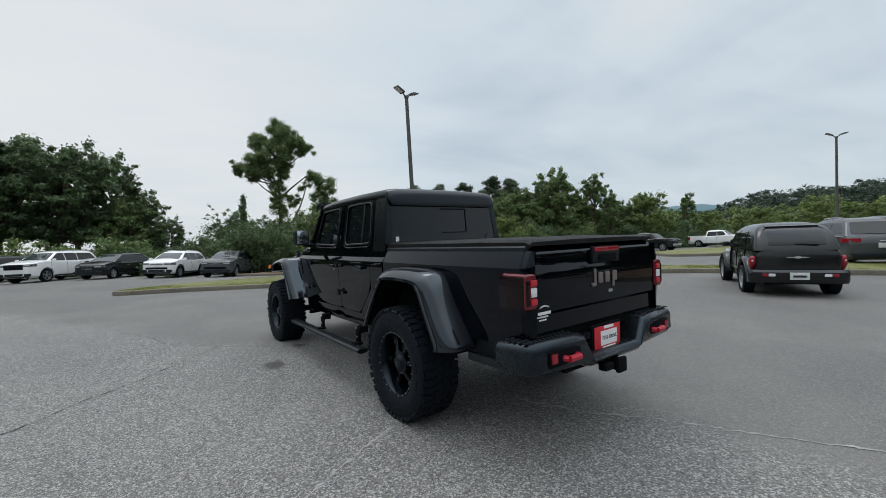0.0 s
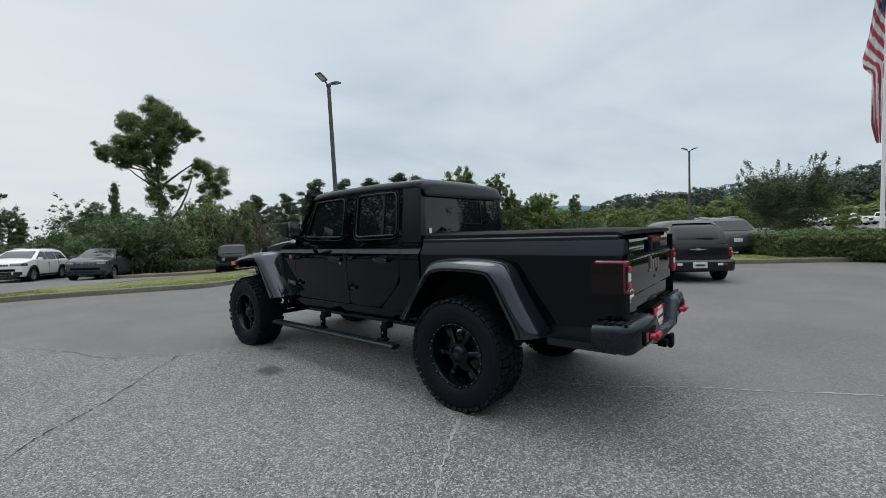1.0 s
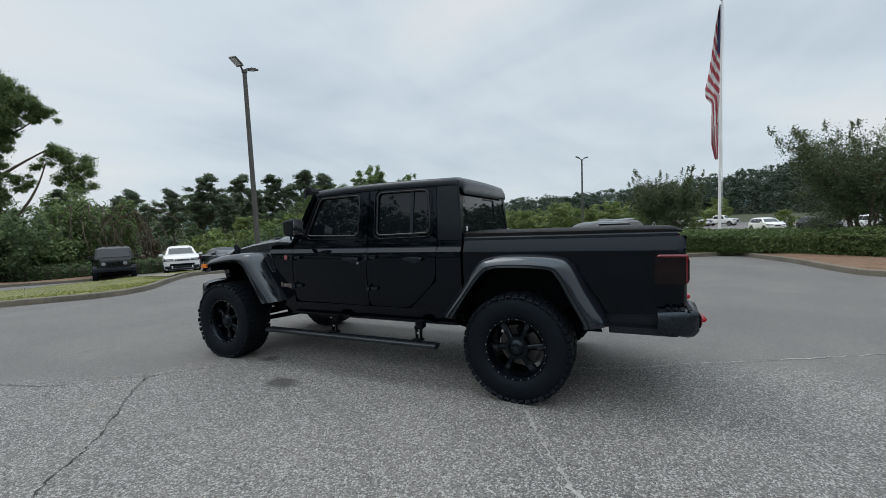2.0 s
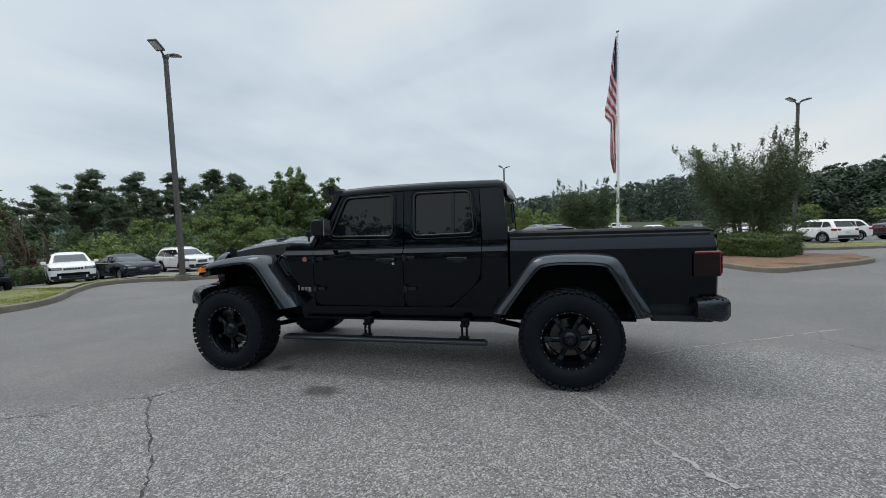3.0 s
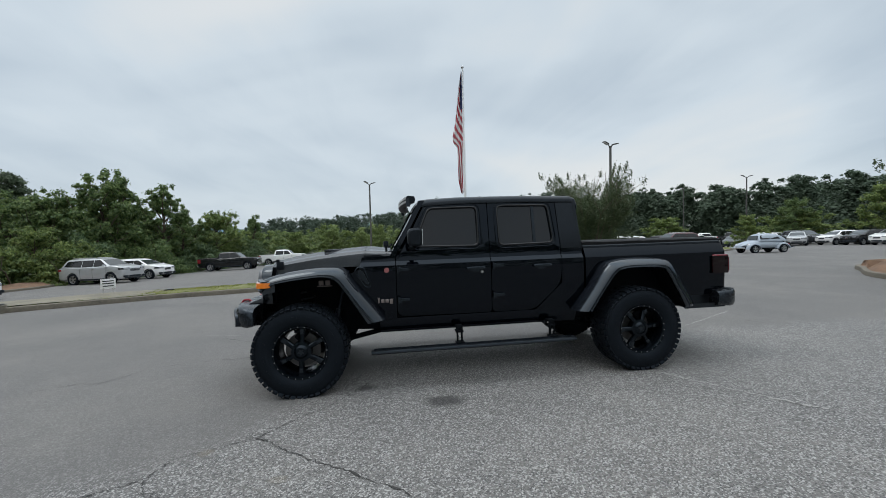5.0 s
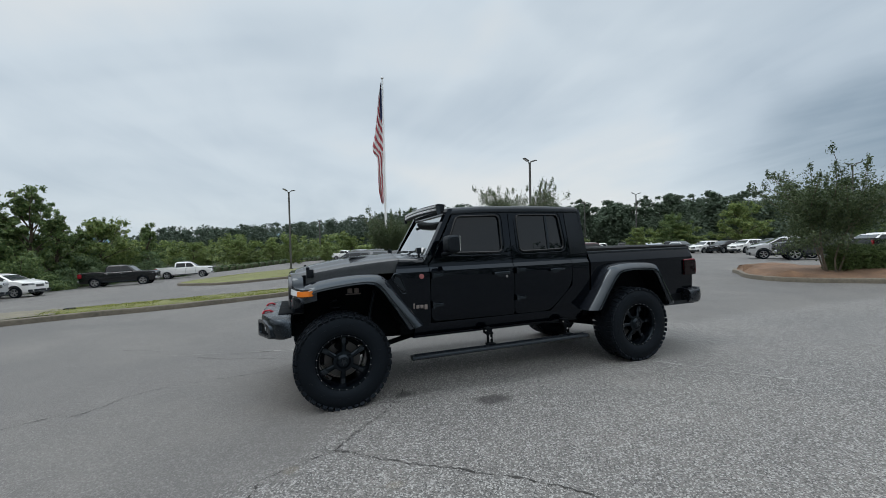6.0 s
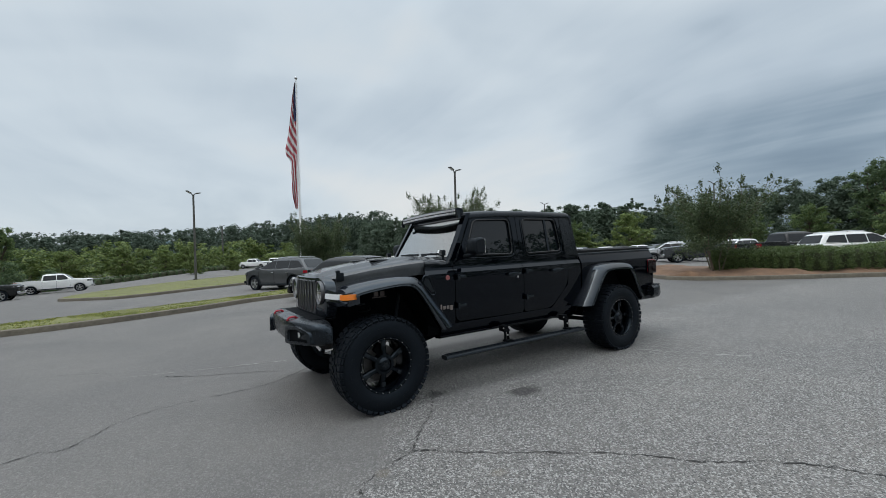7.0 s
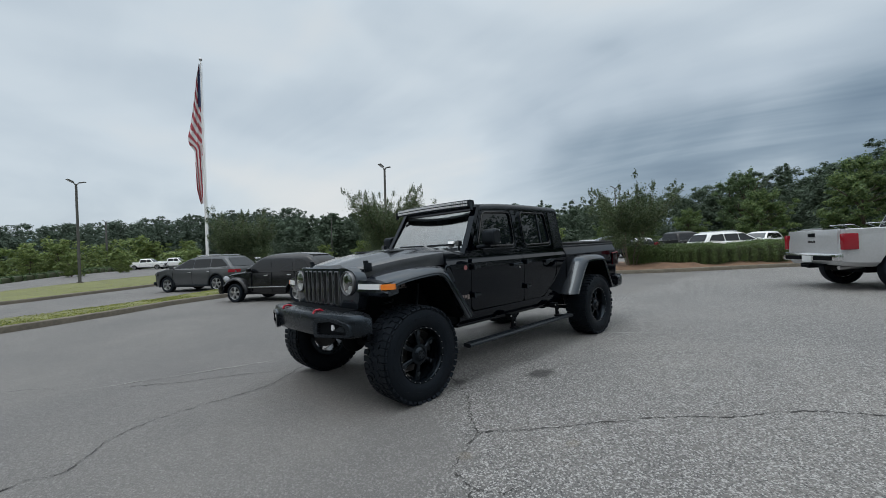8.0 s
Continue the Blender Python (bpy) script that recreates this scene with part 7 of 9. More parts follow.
def park_all():
    retro_hatch(lean(9.67, 0.375, (0.89, 0.45)) @ Matrix.Scale(0.95, 4))
    car("suv", "crossover", lean(18.4, 0.42, (0.86, 0.51)), P_GREY, "grey midsize SUV parked in the lane", "SUV", rack=True)
    car("pickup", "lifted_pickup", lean(-5.255, -9.285, (-0.812, -0.583)), P_SILVER, "silver lifted crew-cab pickup with chrome bumper", "pickup truck")
    car("suv", "big_suv", lean(-7.2, 33.8, (-0.55, -0.83)), P_WHITE, "white full-size SUV with black grille facing the lane", "SUV", chrome=False, rack=True, face="mesh")
    car("suv", "suv", lean(-10.6, 36.4, (-0.55, -0.83)), P_BLACK, "black SUV parked before the woods", "SUV")
    car("wagon", "wagon", lean(-4.0, 32.5, (-0.55, -0.83)), P_BLACK, "black wagon with bright grille bars", "car")
    car("suv", "suv", lean(-0.7, 30.0, (-0.50, -0.87)), P_WHITE, "white SUV with a slotted chrome grille", "SUV", rack=True, face="slots")
    car("suv", "suv", lean(2.2, 27.8, (-0.50, -0.87)), P_GREY, "steel-grey SUV with a slotted grille", "SUV", rack=True, face="slots")
    car("jeep", "boxy", lean(8.3, 25.4, (-0.42, -0.91)), P_COAL, "dark boxy off-road four-by-four with round lamps", "SUV", dark_wheels=True, chrome=False)
    car("suv", "small_suv", lean(11.3, 24.3, (-0.50, -0.87)), P_WHITE, "white small SUV with black lower trim", "SUV", chrome=False, rack=True, face="slots")
    car("sedan", "sedan", lean(13.95, 23.9, (-0.30, -0.95)), P_NAVY, "dark blue low sedan with silver wheels", "car")
    car("wagon", "wagon", lean(18.25, 24.25, (-0.32, -0.95)), P_WHITE, "white wagon with roof rails", "car", rack=True)
    car("suv", "big_suv", lean(28.8, 23.8, (-0.25, -0.968)), P_SILVER, "silver full-size SUV with chrome grille", "SUV", rack=True)
    car("suv", "suv", lean(32.6, 23.2, (-0.25, -0.968)), P_WHITE, "white SUV beside a silver one", "SUV")
    car("pickup", "pickup", lean(41.4, 19.2, (0.02, -1.0)), P_BLACK, "black crew-cab pickup with chrome bumper", "pickup truck")
    car("pickup", "pickup", lean(52.3, 16.4, (0.05, -1.0)), P_WHITE, "white crew-cab pickup behind a black one", "pickup truck")
    wp = car("pickup", "pickup", lean(86.0, -6.5, (-0.55, -0.83)), P_WHITE, "white pickup far across the lot", "pickup truck", group="far white pickups")
    copy_thing(wp, lean(87.0, -10.8, (-0.55, -0.83)))
    copy_thing(wp, lean(88.5, -15.2, (-0.55, -0.83)))
    car("pickup", "pickup", lean(62.7, -55.5, (0.95, -0.3)), P_WHITE, "white pickup parked beyond the median", "pickup truck")
    car("pickup", "pickup", lean(59.6, -58.3, (-0.7, -0.7)), P_BLACK, "black pickup parked beyond the median", "pickup truck")
    car("suv", "suv", lean(46.8, -53.9, (-0.95, 0.2)), P_WHITE, "white SUV with black trim in the far row", "SUV", chrome=False)
    car("suv", "big_suv", lean(40.5, -50.5, (-0.95, 0.2)), P_DARKGREY, "dark green-grey SUV in the far row", "SUV")
    beetle(lean(23.6, -27.0, (0.05, 1.0)))
    car("suv", "small_suv", lean(34.0, -22.0, (-0.1, 0.99)), P_WHITE, "white compact SUV with black trim", "SUV", chrome=False)
    car("suv", "big_suv", lean(35.0, -28.2, (-0.1, 0.99)), P_MAROON, "maroon full-size SUV with chrome trim", "SUV", rack=True)
    car("suv", "small_suv", lean(31.5, -19.6, (0.9, 0.3)), P_WHITE, "white crossover seen from behind", "SUV")
    car("pickup", "pickup", lean(12.3, -30.4, (0.763, 0.643)), P_DARKGREY, "dark grey heavy pickup with chrome grille", "pickup truck")
    s0 = car("suv", "suv", lean(15.8, -32.1, (0.763, 0.643)), P_SILVER, "silver SUV parked beside a grey pickup", "SUV", rack=True)
    car("suv", "suv", lean(2.2, -25.0, (-0.62, -0.78)), P_WHITE, "white crossover parked behind the hedge", "SUV", rack=True)
    car("pickup", "pickup", lean(5.8, -28.2, (-0.55, -0.83)), P_BLACK, "black pickup parked behind the hedge", "pickup truck")
    car("pickup", "pickup", lean(-6.5, -27.0, (-0.5, -0.86)), P_BLACK, "black pickup with a bed rack behind the hedge", "pickup truck")
    blk = car("suv", "suv", lean(46.0, -34.0, (0.9, 0.3)), P_BLACK, "black SUV in a far row", "SUV", group="far row of cars")
    wht = car("suv", "suv", lean(44.0, -38.0, (-0.6, 0.8)), P_WHITE, "white SUV in a far row", "SUV", group="far row of cars")
    gry = car("sedan", "sedan", lean(41.5, -41.5, (-0.6, 0.8)), P_GREY, "grey sedan in a far row", "car", group="far row of cars")
    for i in (0, 1, 4, 5, 6, 7):
        x, y = 40.2 - 1.95 * i, -44.5 - 2.7 * i - (5.0 if i > 1 else 0.0)
        copy_thing((wht, blk, gry, s0)[(i * 3) % 4], lean(x, y, (-0.62, 0.78)))
    for i in range(4):
        copy_thing((gry, wht, blk, wht)[i % 4], lean(50.0 + 1.5 * i, -27.0 + 4.2 * i, (-0.97, -0.2)))
    for i in range(5):
        copy_thing((blk, wht, gry)[i % 3], lean(-1.0 + 3.2 * i, -36.5 + 0.4 * i, (0.2, 0.98)))
    for i in range(4):
        copy_thing((blk, wht)[i % 2], lean(27.3 + 3.1 * i, -49.5 - 0.5 * i, (0.02, 1.0)))


park_all()


# ---- trees, hedges and woods ----
def leaf_mesh(name, clumps, n, size, material, parent, seed, label="", droop=0.3, kind="", loose=0.55, slim=0.36, up=0.4, shell=1.0):
    """Many small leaf faces, scattered through soft-edged clumps (centre, radii, share)."""
    rng = np.random.default_rng(seed)
    share = np.array([c[2] for c in clumps], float)
    counts = np.maximum(1, (n * share / share.sum()).astype(int))
    cen = np.repeat(np.array([c[0] for c in clumps], float), counts, axis=0)
    rad = np.repeat(np.array([c[1] for c in clumps], float), counts, axis=0)
    k = len(cen)
    d = rng.normal(size=(k, 3))
    d /= np.linalg.norm(d, axis=1, keepdims=True)
    r = rng.random(k) ** 0.5 * (1 + 0.26 * rng.normal(size=k))
    pos = cen + d * rad * r[:, None]
    nrm = d * shell + rng.normal(size=(k, 3)) * loose + np.array([0, 0, up])
    nrm /= np.linalg.norm(nrm, axis=1, keepdims=True)
    t = np.cross(nrm, rng.normal(size=(k, 3)))
    t /= np.linalg.norm(t, axis=1, keepdims=True)
    t[:, 2] -= droop * rng.random(k)
    b = np.cross(nrm, t)
    s = size * (0.6 + 0.8 * rng.random(k))[:, None]
    v = np.stack([pos - t * s * 0.5 - b * s * slim, pos - t * s * 0.4 + b * s * slim, pos + t * s * 0.55 + nrm * s * 0.10], axis=1).reshape(-1, 3)
    me = bpy.data.meshes.new(name)
    me.vertices.add(3 * k)
    me.vertices.foreach_set("co", v.ravel())
    me.loops.add(3 * k)
    me.loops.foreach_set("vertex_index", np.arange(3 * k, dtype=np.int32))
    me.polygons.add(k)
    me.polygons.foreach_set("loop_start", np.arange(0, 3 * k, 3, dtype=np.int32))
    me.update(calc_edges=True)
    me.materials.append(material)
    ob = new(name, me)
    if parent is not None:
        ob.parent = parent
    return tagged(ob, label, kind=kind)


def limb(bm, a, b, r1, r2, rnd, bend=0.12, k=4, n=7):
    """A bent tapering branch, as a row of short tubes."""
    a, b = Vector(a), Vector(b)
    side = Vector((rnd.gauss(0, 1), rnd.gauss(0, 1), rnd.gauss(0, 0.4))) * (b - a).length * bend
    pts = [a + (b - a) * (i / k) + side * math.sin(math.pi * i / k) for i in range(k + 1)]
    for i in range(k):
        ra, rb = r1 + (r2 - r1) * i / k, r1 + (r2 - r1) * (i + 1) / k
        tube(bm, pts[i], pts[i + 1], ra, rb, n=n, caps=False)
    return pts


def broadleaf(name, h, spread, n, material, seed, label, base=0.22, size=0.34, bark=BARK, flat=0.75, at=None):
    rnd = random.Random(seed)
    top = empty(name, at if at is not None else Matrix(), label=label, category="tree")
    bm = bmesh.new()
    trunk = limb(bm, (0, 0, -0.3), (rnd.gauss(0, 0.3), rnd.gauss(0, 0.3), h * 0.72), 0.022 * h + 0.03, 0.006 * h, rnd, 0.03, 6, 9)
    clumps = []
    m = 30
    for i in range(m):
        f = base + (0.99 - base) * (i + 0.5) / m
        a = i * 2.4 + rnd.uniform(-0.6, 0.6)
        prof = math.sin(math.pi * min(1, max(0.06, (f - base) / (1 - base)) * 0.80 + 0.16)) ** 0.7
        reach = spread * prof * rnd.uniform(0.45, 1.08)
        z = h * f * rnd.uniform(0.93, 1.05)
        st = trunk[min(6, int(f * 6))]
        en = Vector((math.cos(a) * reach, math.sin(a) * reach, z))
        limb(bm, st, en, 0.007 * h, 0.0025 * h, rnd, 0.1, 3, 5)
        for k in range(6):
            w = rnd.uniform(0.45, 1.05)
            q = st + (en - st) * w + Vector((rnd.gauss(0, 0.10), rnd.gauss(0, 0.10), rnd.gauss(0, 0.05))) * spread
            rr = spread * rnd.uniform(0.07, 0.17)
            clumps.append((tuple(q), (rr, rr, rr * flat * rnd.uniform(0.6, 1.2)), rr ** 1.6))
    for _ in range(12):
        rr = spread * rnd.uniform(0.06, 0.14)
        clumps.append(((rnd.gauss(0, 0.22) * spread, rnd.gauss(0, 0.22) * spread, h * rnd.uniform(0.82, 1.02)), (rr, rr, rr * 1.3), rr ** 1.6))
    part("trunk", bm, bark, top)
    leaf_mesh("crown", clumps, n, size, material, top, seed)
    return top


def pine(name, h, spread, n, seed, label, at=None):
    rnd = random.Random(seed)
    top = empty(name, at if at is not None else Matrix(), label=label, category="tree")
    bm = bmesh.new()
    limb(bm, (0, 0, -0.3), (rnd.gauss(0, 0.2), rnd.gauss(0, 0.2), h * 0.97), 0.018 * h, 0.003 * h, rnd, 0.012, 6, 8)
    clumps = []
    for i in range(30):
        f = 0.44 + 0.55 * (i + rnd.random()) / 30
        a = i * 2.4 + rnd.uniform(-0.9, 0.9)
        reach = spread * (0.14 + 0.74 * math.sin(math.pi * min(1.0, 0.22 + (f - 0.44) / 0.70)) ** 0.8) * rnd.uniform(0.25, 1.2)
        en = Vector((math.cos(a) * reach, math.sin(a) * reach, h * f + reach * rnd.uniform(0.05, 0.45)))
        limb(bm, (0, 0, h * f), en, 0.004 * h, 0.0015 * h, rnd, 0.06, 2, 5)
        for k in (0.55, 0.8, 1.0):
            rr = spread * rnd.uniform(0.10, 0.23)
            clumps.append(((en.x * k + rnd.gauss(0, 0.25), en.y * k + rnd.gauss(0, 0.25), h * f + (en.z - h * f) * k + 0.1), (rr, rr, rr * 0.62), rr ** 1.5))
    part("trunk", bm, BARK, top)
    leaf_mesh("crown", clumps, n, 0.40, LEAF_PINE, top, seed, droop=0.0, loose=0.9, slim=0.17)
    return top


def vase_tree(name, h, spread, n, seed, label, at, material=LEAF_DARK, stems=9, bare=0.0, size=0.13, stem=1.0):
    """A multi-stemmed ornamental with upright leafy shoots."""
    rnd = random.Random(seed)
    top = empty(name, at, label=label, category="tree")
    bm = bmesh.new()
    clumps = []
    for i in range(stems):
        a = 2 * math.pi * i / stems + rnd.uniform(-0.3, 0.3)
        b0 = (0.16 * math.cos(a), 0.16 * math.sin(a), -0.1)
        fork = Vector((spread * 0.26 * math.cos(a), spread * 0.26 * math.sin(a), h * rnd.uniform(0.36, 0.46)))
        limb(bm, b0, fork, 0.045 * stem, 0.03 * stem, rnd, 0.05, 3, 6)
        for j in range(5):
            a2 = a + rnd.uniform(-0.9, 0.9)
            rr = spread * rnd.uniform(0.35, 1.0)
            tip = Vector((rr * math.cos(a2), rr * math.sin(a2), h * rnd.uniform(0.62, 1.02)))
            pts = limb(bm, fork, tip, 0.02 * stem, 0.006, rnd, 0.06, 4, 5)
            if rnd.random() < bare:
                continue
            for k in range(1, 5):
                q = pts[k]
                c = spread * (0.15 if k < 4 else 0.06)
                clumps.append(((q.x, q.y, q.z), (c, c, c * 1.5), 1.0 if k < 4 else 0.25))
                if k == 4:
                    clumps.append(((q.x * 1.04, q.y * 1.04, q.z + 0.12), (0.05, 0.05, 0.16), 0.12))
        for j in range(5):
            q = (spread * rnd.uniform(0.1, 0.7) * math.cos(a + rnd.gauss(0, 0.4)), spread * rnd.uniform(0.1, 0.7) * math.sin(a + rnd.gauss(0, 0.4)), h * rnd.uniform(0.20, 0.62))
            clumps.append((q, (spread * 0.2, spread * 0.2, spread * 0.17), 1.3))
    part("branching_stem", bm, PALE_BARK, top)
    leaf_mesh("crown", clumps, n, size, material, top, seed)
    return top


def hedge(path, width, height, n, seed, label, lift=0.15, material=LEAF_MID, size=0.085):
    """A clipped hedge: a dark core, put in for the shade inside, and a skin of small leaves."""
    rnd = random.Random(seed)
    line = smooth_line(path, False, max(6, 48 // len(path)))
    top = empty("hedge", Matrix(), label=label, category="hedge")
    left, right = offset_line(line, width / 2, False), offset_line(line, -width / 2, False)
    rings = []
    for (a, b, c) in zip(line, left, right):
        z = ground_z(*a) + lift
        k = 0.76 + 0.10 * noise.noise((a[0] * 0.8, a[1] * 0.8, 3))
        m = Vector(a)
        pb, pc = m + (Vector(b) - m) * 0.74, m + (Vector(c) - m) * 0.74
        rings.append([(pb.x, pb.y, z - 0.1), (pb.x, pb.y, z + height * k * 0.8), (m.x + (pb.x - m.x) * 0.7, m.y + (pb.y - m.y) * 0.7, z + height * k), (m.x + (pc.x - m.x) * 0.7, m.y + (pc.y - m.y) * 0.7, z + height * k), (pc.x, pc.y, z + height * k * 0.8), (pc.x, pc.y, z - 0.1)])
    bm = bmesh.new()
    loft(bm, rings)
    part("core", bm, FLOOR_AND_HEDGE_SHADE, top, smooth=60)
    clumps = []
    for i, a in enumerate(line):
        z = ground_z(*a) + lift
        for j in range(9):
            f = -1 + 2 * j / 8
            m = Vector(a) + (Vector(left[i]) - Vector(a)) * f
            hh = height * (1.0 - 0.22 * abs(f) ** 4) * (0.9 + 0.14 * noise.noise((m.x * 0.9, m.y * 0.9, 1)))
            clumps.append(((m.x + rnd.gauss(0, 0.06), m.y + rnd.gauss(0, 0.06), z + hh * 0.93), (0.22, 0.22, 0.10), 1))
            if j in (0, 8) or i in (0, len(line) - 1):
                for q in (0.15, 0.4, 0.65):
                    clumps.append(((m.x, m.y, z + hh * q), (0.17, 0.17, 0.24), 1.1))
    leaf_mesh("foliage", clumps, n, size, material, top, seed)
    return top


def stand(x, y, rz=0.0, s=1.0, dz=0.0):
    return Matrix.Translation((x, y, ground_z(x, y) - 0.2 + dz)) @ Matrix.Rotation(rz, 4, "Z") @ Matrix.Scale(s, 4)


def put(ob, x, y, rz, s, dz=0.0):
    c = copy_thing(ob, Matrix())
    c.matrix_basis = stand(x, y, rz, s, dz)
    return c


def ivy_tree():
    """The tall open-crowned tree wrapped in creeper."""
    rnd = random.Random(77)
    top = empty("vine_clad_tree", stand(12.0, 52.25, 0.0, 0.70), label="tall open-crowned tree with creeper-wrapped trunk and a broken limb", category="tree")
    bm = bmesh.new()
    # local x runs to the picture's right, the crown leans to both sides
    R = Vector((0.92, -0.38, 0))
    tr = limb(bm, (0, 0, 0), R * 0.6 + Vector((0, 0, 19.5)), 0.45, 0.10, rnd, 0.02, 8, 9)
    crown = []

    def mass(u, z, r):
        p = R * u + Vector((0, rnd.gauss(0, 0.8), z))
        limb(bm, tr[min(8, max(3, int(z / 19.5 * 8) - 1))], p, 0.14, 0.04, rnd, 0.08, 4, 6)
        for _ in range(9):
            q = p + Vector((rnd.gauss(0, 0.62), rnd.gauss(0, 0.62), rnd.gauss(0, 0.45))) * r
            rr = r * rnd.uniform(0.38, 0.68)
            crown.append((tuple(q), (rr, rr, rr * 0.85), rr * rr))
    tiers = (
        ((-1.8, 23.2, 1.7), (0.2, 24.8, 1.6), (1.8, 23.6, 1.6), (-2.4, 22.0, 1.3), (0.2, 22.6, 1.9), (2.4, 22.2, 1.4)),
        ((3.6, 22.4, 1.4), (4.8, 22.0, 1.4), (5.8, 21.4, 1.0), (4.2, 20.8, 1.1), (5.2, 20.6, 0.8)),
        ((-0.6, 20.4, 1.8), (1.2, 20.2, 1.7), (-1.4, 18.6, 1.6), (0.8, 18.2, 1.6), (2.2, 18.6, 1.1), (-0.4, 16.8, 1.5), (1.0, 16.2, 1.0)),
        ((-3.0, 19.2, 1.4), (-4.4, 18.6, 1.5), (-5.6, 17.8, 1.2), (-3.6, 17.4, 1.4), (-2.2, 17.0, 1.2), (-6.2, 17.2, 0.8), (-3.4, 16.2, 0.9)),
        ((0.4, 14.2, 1.0), (-0.3, 12.4, 1.0), (0.5, 10.6, 1.1)))
    for u, z, r in [m for tier in tiers for m in tier]:
        mass(u, z, r)
    # broken limb to the right with its own foliage
    limb(bm, tr[5], R * 5.6 + Vector((0, 0, 16.3)), 0.20, 0.09, rnd, 0.03, 5, 7)
    limb(bm, tr[2], R * 5.4 + Vector((0, 0, 14.4)), 0.22, 0.07, rnd, 0.1, 6, 7)
    for u, z, r in ((6.2, 15.7, 1.5), (8.0, 15.4, 1.7), (5.2, 14.4, 1.1), (9.0, 13.8, 1.5), (7.6, 13.4, 1.5), (9.4, 12.0, 1.3), (8.4, 11.6, 1.3), (3.4, 12.2, 1.0), (1.8, 12.6, 0.9), (2.6, 11.0, 0.8)):
        p = R * u + Vector((0, rnd.gauss(0, 0.8), z))
        for _ in range(5):
            q = p + Vector((rnd.gauss(0, 0.5), rnd.gauss(0, 0.5), rnd.gauss(0, 0.4))) * r
            rr = r * rnd.uniform(0.42, 0.72)
            crown.append((tuple(q), (rr, rr, rr * 0.8), rr * rr))
    part("trunk", bm, BARK, top)
    leaf_mesh("crown", crown, 98000, 0.225, LEAF_MID, top, 78)
    ivy = []
    for k in range(42):
        z = 0.5 + k * 0.36
        c = tr[min(8, int(z / 19.5 * 8))]
        r = 0.9 + 0.5 * rnd.random() + (0.9 if z < 5 else 0)
        ivy.append(((c.x + rnd.gauss(0, 0.5), c.y + rnd.gauss(0, 0.4), z), (r, r, 0.7), r))
    for u, z, r in ((1.8, 7.6, 1.1), (3.2, 8.2, 1.1), (4.4, 7.4, 0.9), (-1.6, 6.2, 0.9), (2.4, 4.4, 1.3)):
        p = R * u
        ivy.append(((p.x, p.y, z), (r, r, r * 0.8), r * 1.5))
    leaf_mesh("creeper", ivy, 7000, 0.26, LEAF_MID, top, 79, "bright green creeper leaves")


def snag(x, y, h):
    """A dead stem wrapped to a point in creeper."""
    rnd = random.Random(83)
    top = empty("creeper_snag", stand(x, y), label="narrow pointed snag wrapped in dark creeper", category="tree")
    bm = bmesh.new()
    limb(bm, (0, 0, -0.2), (0.15, 0.1, h * 0.98), 0.16, 0.03, rnd, 0.02, 6, 7)
    part("trunk", bm, BARK, top)
    clumps = []
    for k in range(46):
        f = k / 45
        r = 0.10 + 1.5 * (1 - f) ** 1.5 * rnd.uniform(0.5, 1.0)
        a = rnd.uniform(0, 6.28)
        off = r * rnd.uniform(0.2, 0.9)
        clumps.append(((off * math.cos(a) + 0.15 * f, off * math.sin(a), h * f), (0.2 + 0.35 * r, 0.2 + 0.35 * r, 0.35), 0.15 + r))
    leaf_mesh("creeper", clumps, 7000, 0.17, LEAF_DARK, top, 84)


def thicket(x, y, sx, sy, h, n, seed, material, label, vines=0, size=0.18, name="shrub", mounds=8):
    """A sprawling mound of shrubs or creeper, with bare vines where they show."""
    rnd = random.Random(seed)
    top = empty(name, stand(x, y), label=label, category="shrub")
    clumps = []
    for i in range(mounds):
        px, py = rnd.uniform(-0.5, 0.5) * sx, rnd.uniform(-0.5, 0.5) * sy
        hh = h * rnd.uniform(0.55, 1.0) * (1 - 0.35 * abs(px / sx * 2) ** 2)
        for j in range(7):
            f = (j + 0.5) / 7
            rr = (0.24 * min(sx, h * 2.4)) * (1 - 0.45 * f) * rnd.uniform(0.6, 1.0)
            clumps.append(((px + rnd.gauss(0, 0.12) * sx * 0.5, py + rnd.gauss(0, 0.2) * sy * 0.5, hh * f), (rr, rr * 0.9, hh * 0.13), rr))
    leaf_mesh("foliage", clumps, int(n * 1.7), size, material, top, seed)
    bm = bmesh.new()
    for i in range(10):
        a = rnd.uniform(0, 6.28)
        limb(bm, (rnd.uniform(-0.4, 0.4) * sx, rnd.uniform(-0.3, 0.3) * sy, -0.2), (rnd.uniform(-0.45, 0.45) * sx, rnd.uniform(-0.4, 0.4) * sy, h * rnd.uniform(0.4, 0.8)), 0.06, 0.015, rnd, 0.15, 4, 5)
    part("branching_stem", bm, BARK, top)
    if vines:
        bm = bmesh.new()
        for i in range(vines):
            u = rnd.uniform(-0.45, 0.5) * sx
            a = Vector((u, -0.42 * sy + rnd.gauss(0, 0.3), h * rnd.uniform(0.5, 0.78)))
            b = a + Vector((rnd.gauss(0, 0.5), -0.3 + rnd.gauss(0, 0.2), -h * rnd.uniform(0.3, 0.6)))
            limb(bm, a, b, 0.032, 0.018, rnd, 0.25, 5, 4)
        part("vines", bm, BARK, top, "tangle of bare brown vines")
    return top


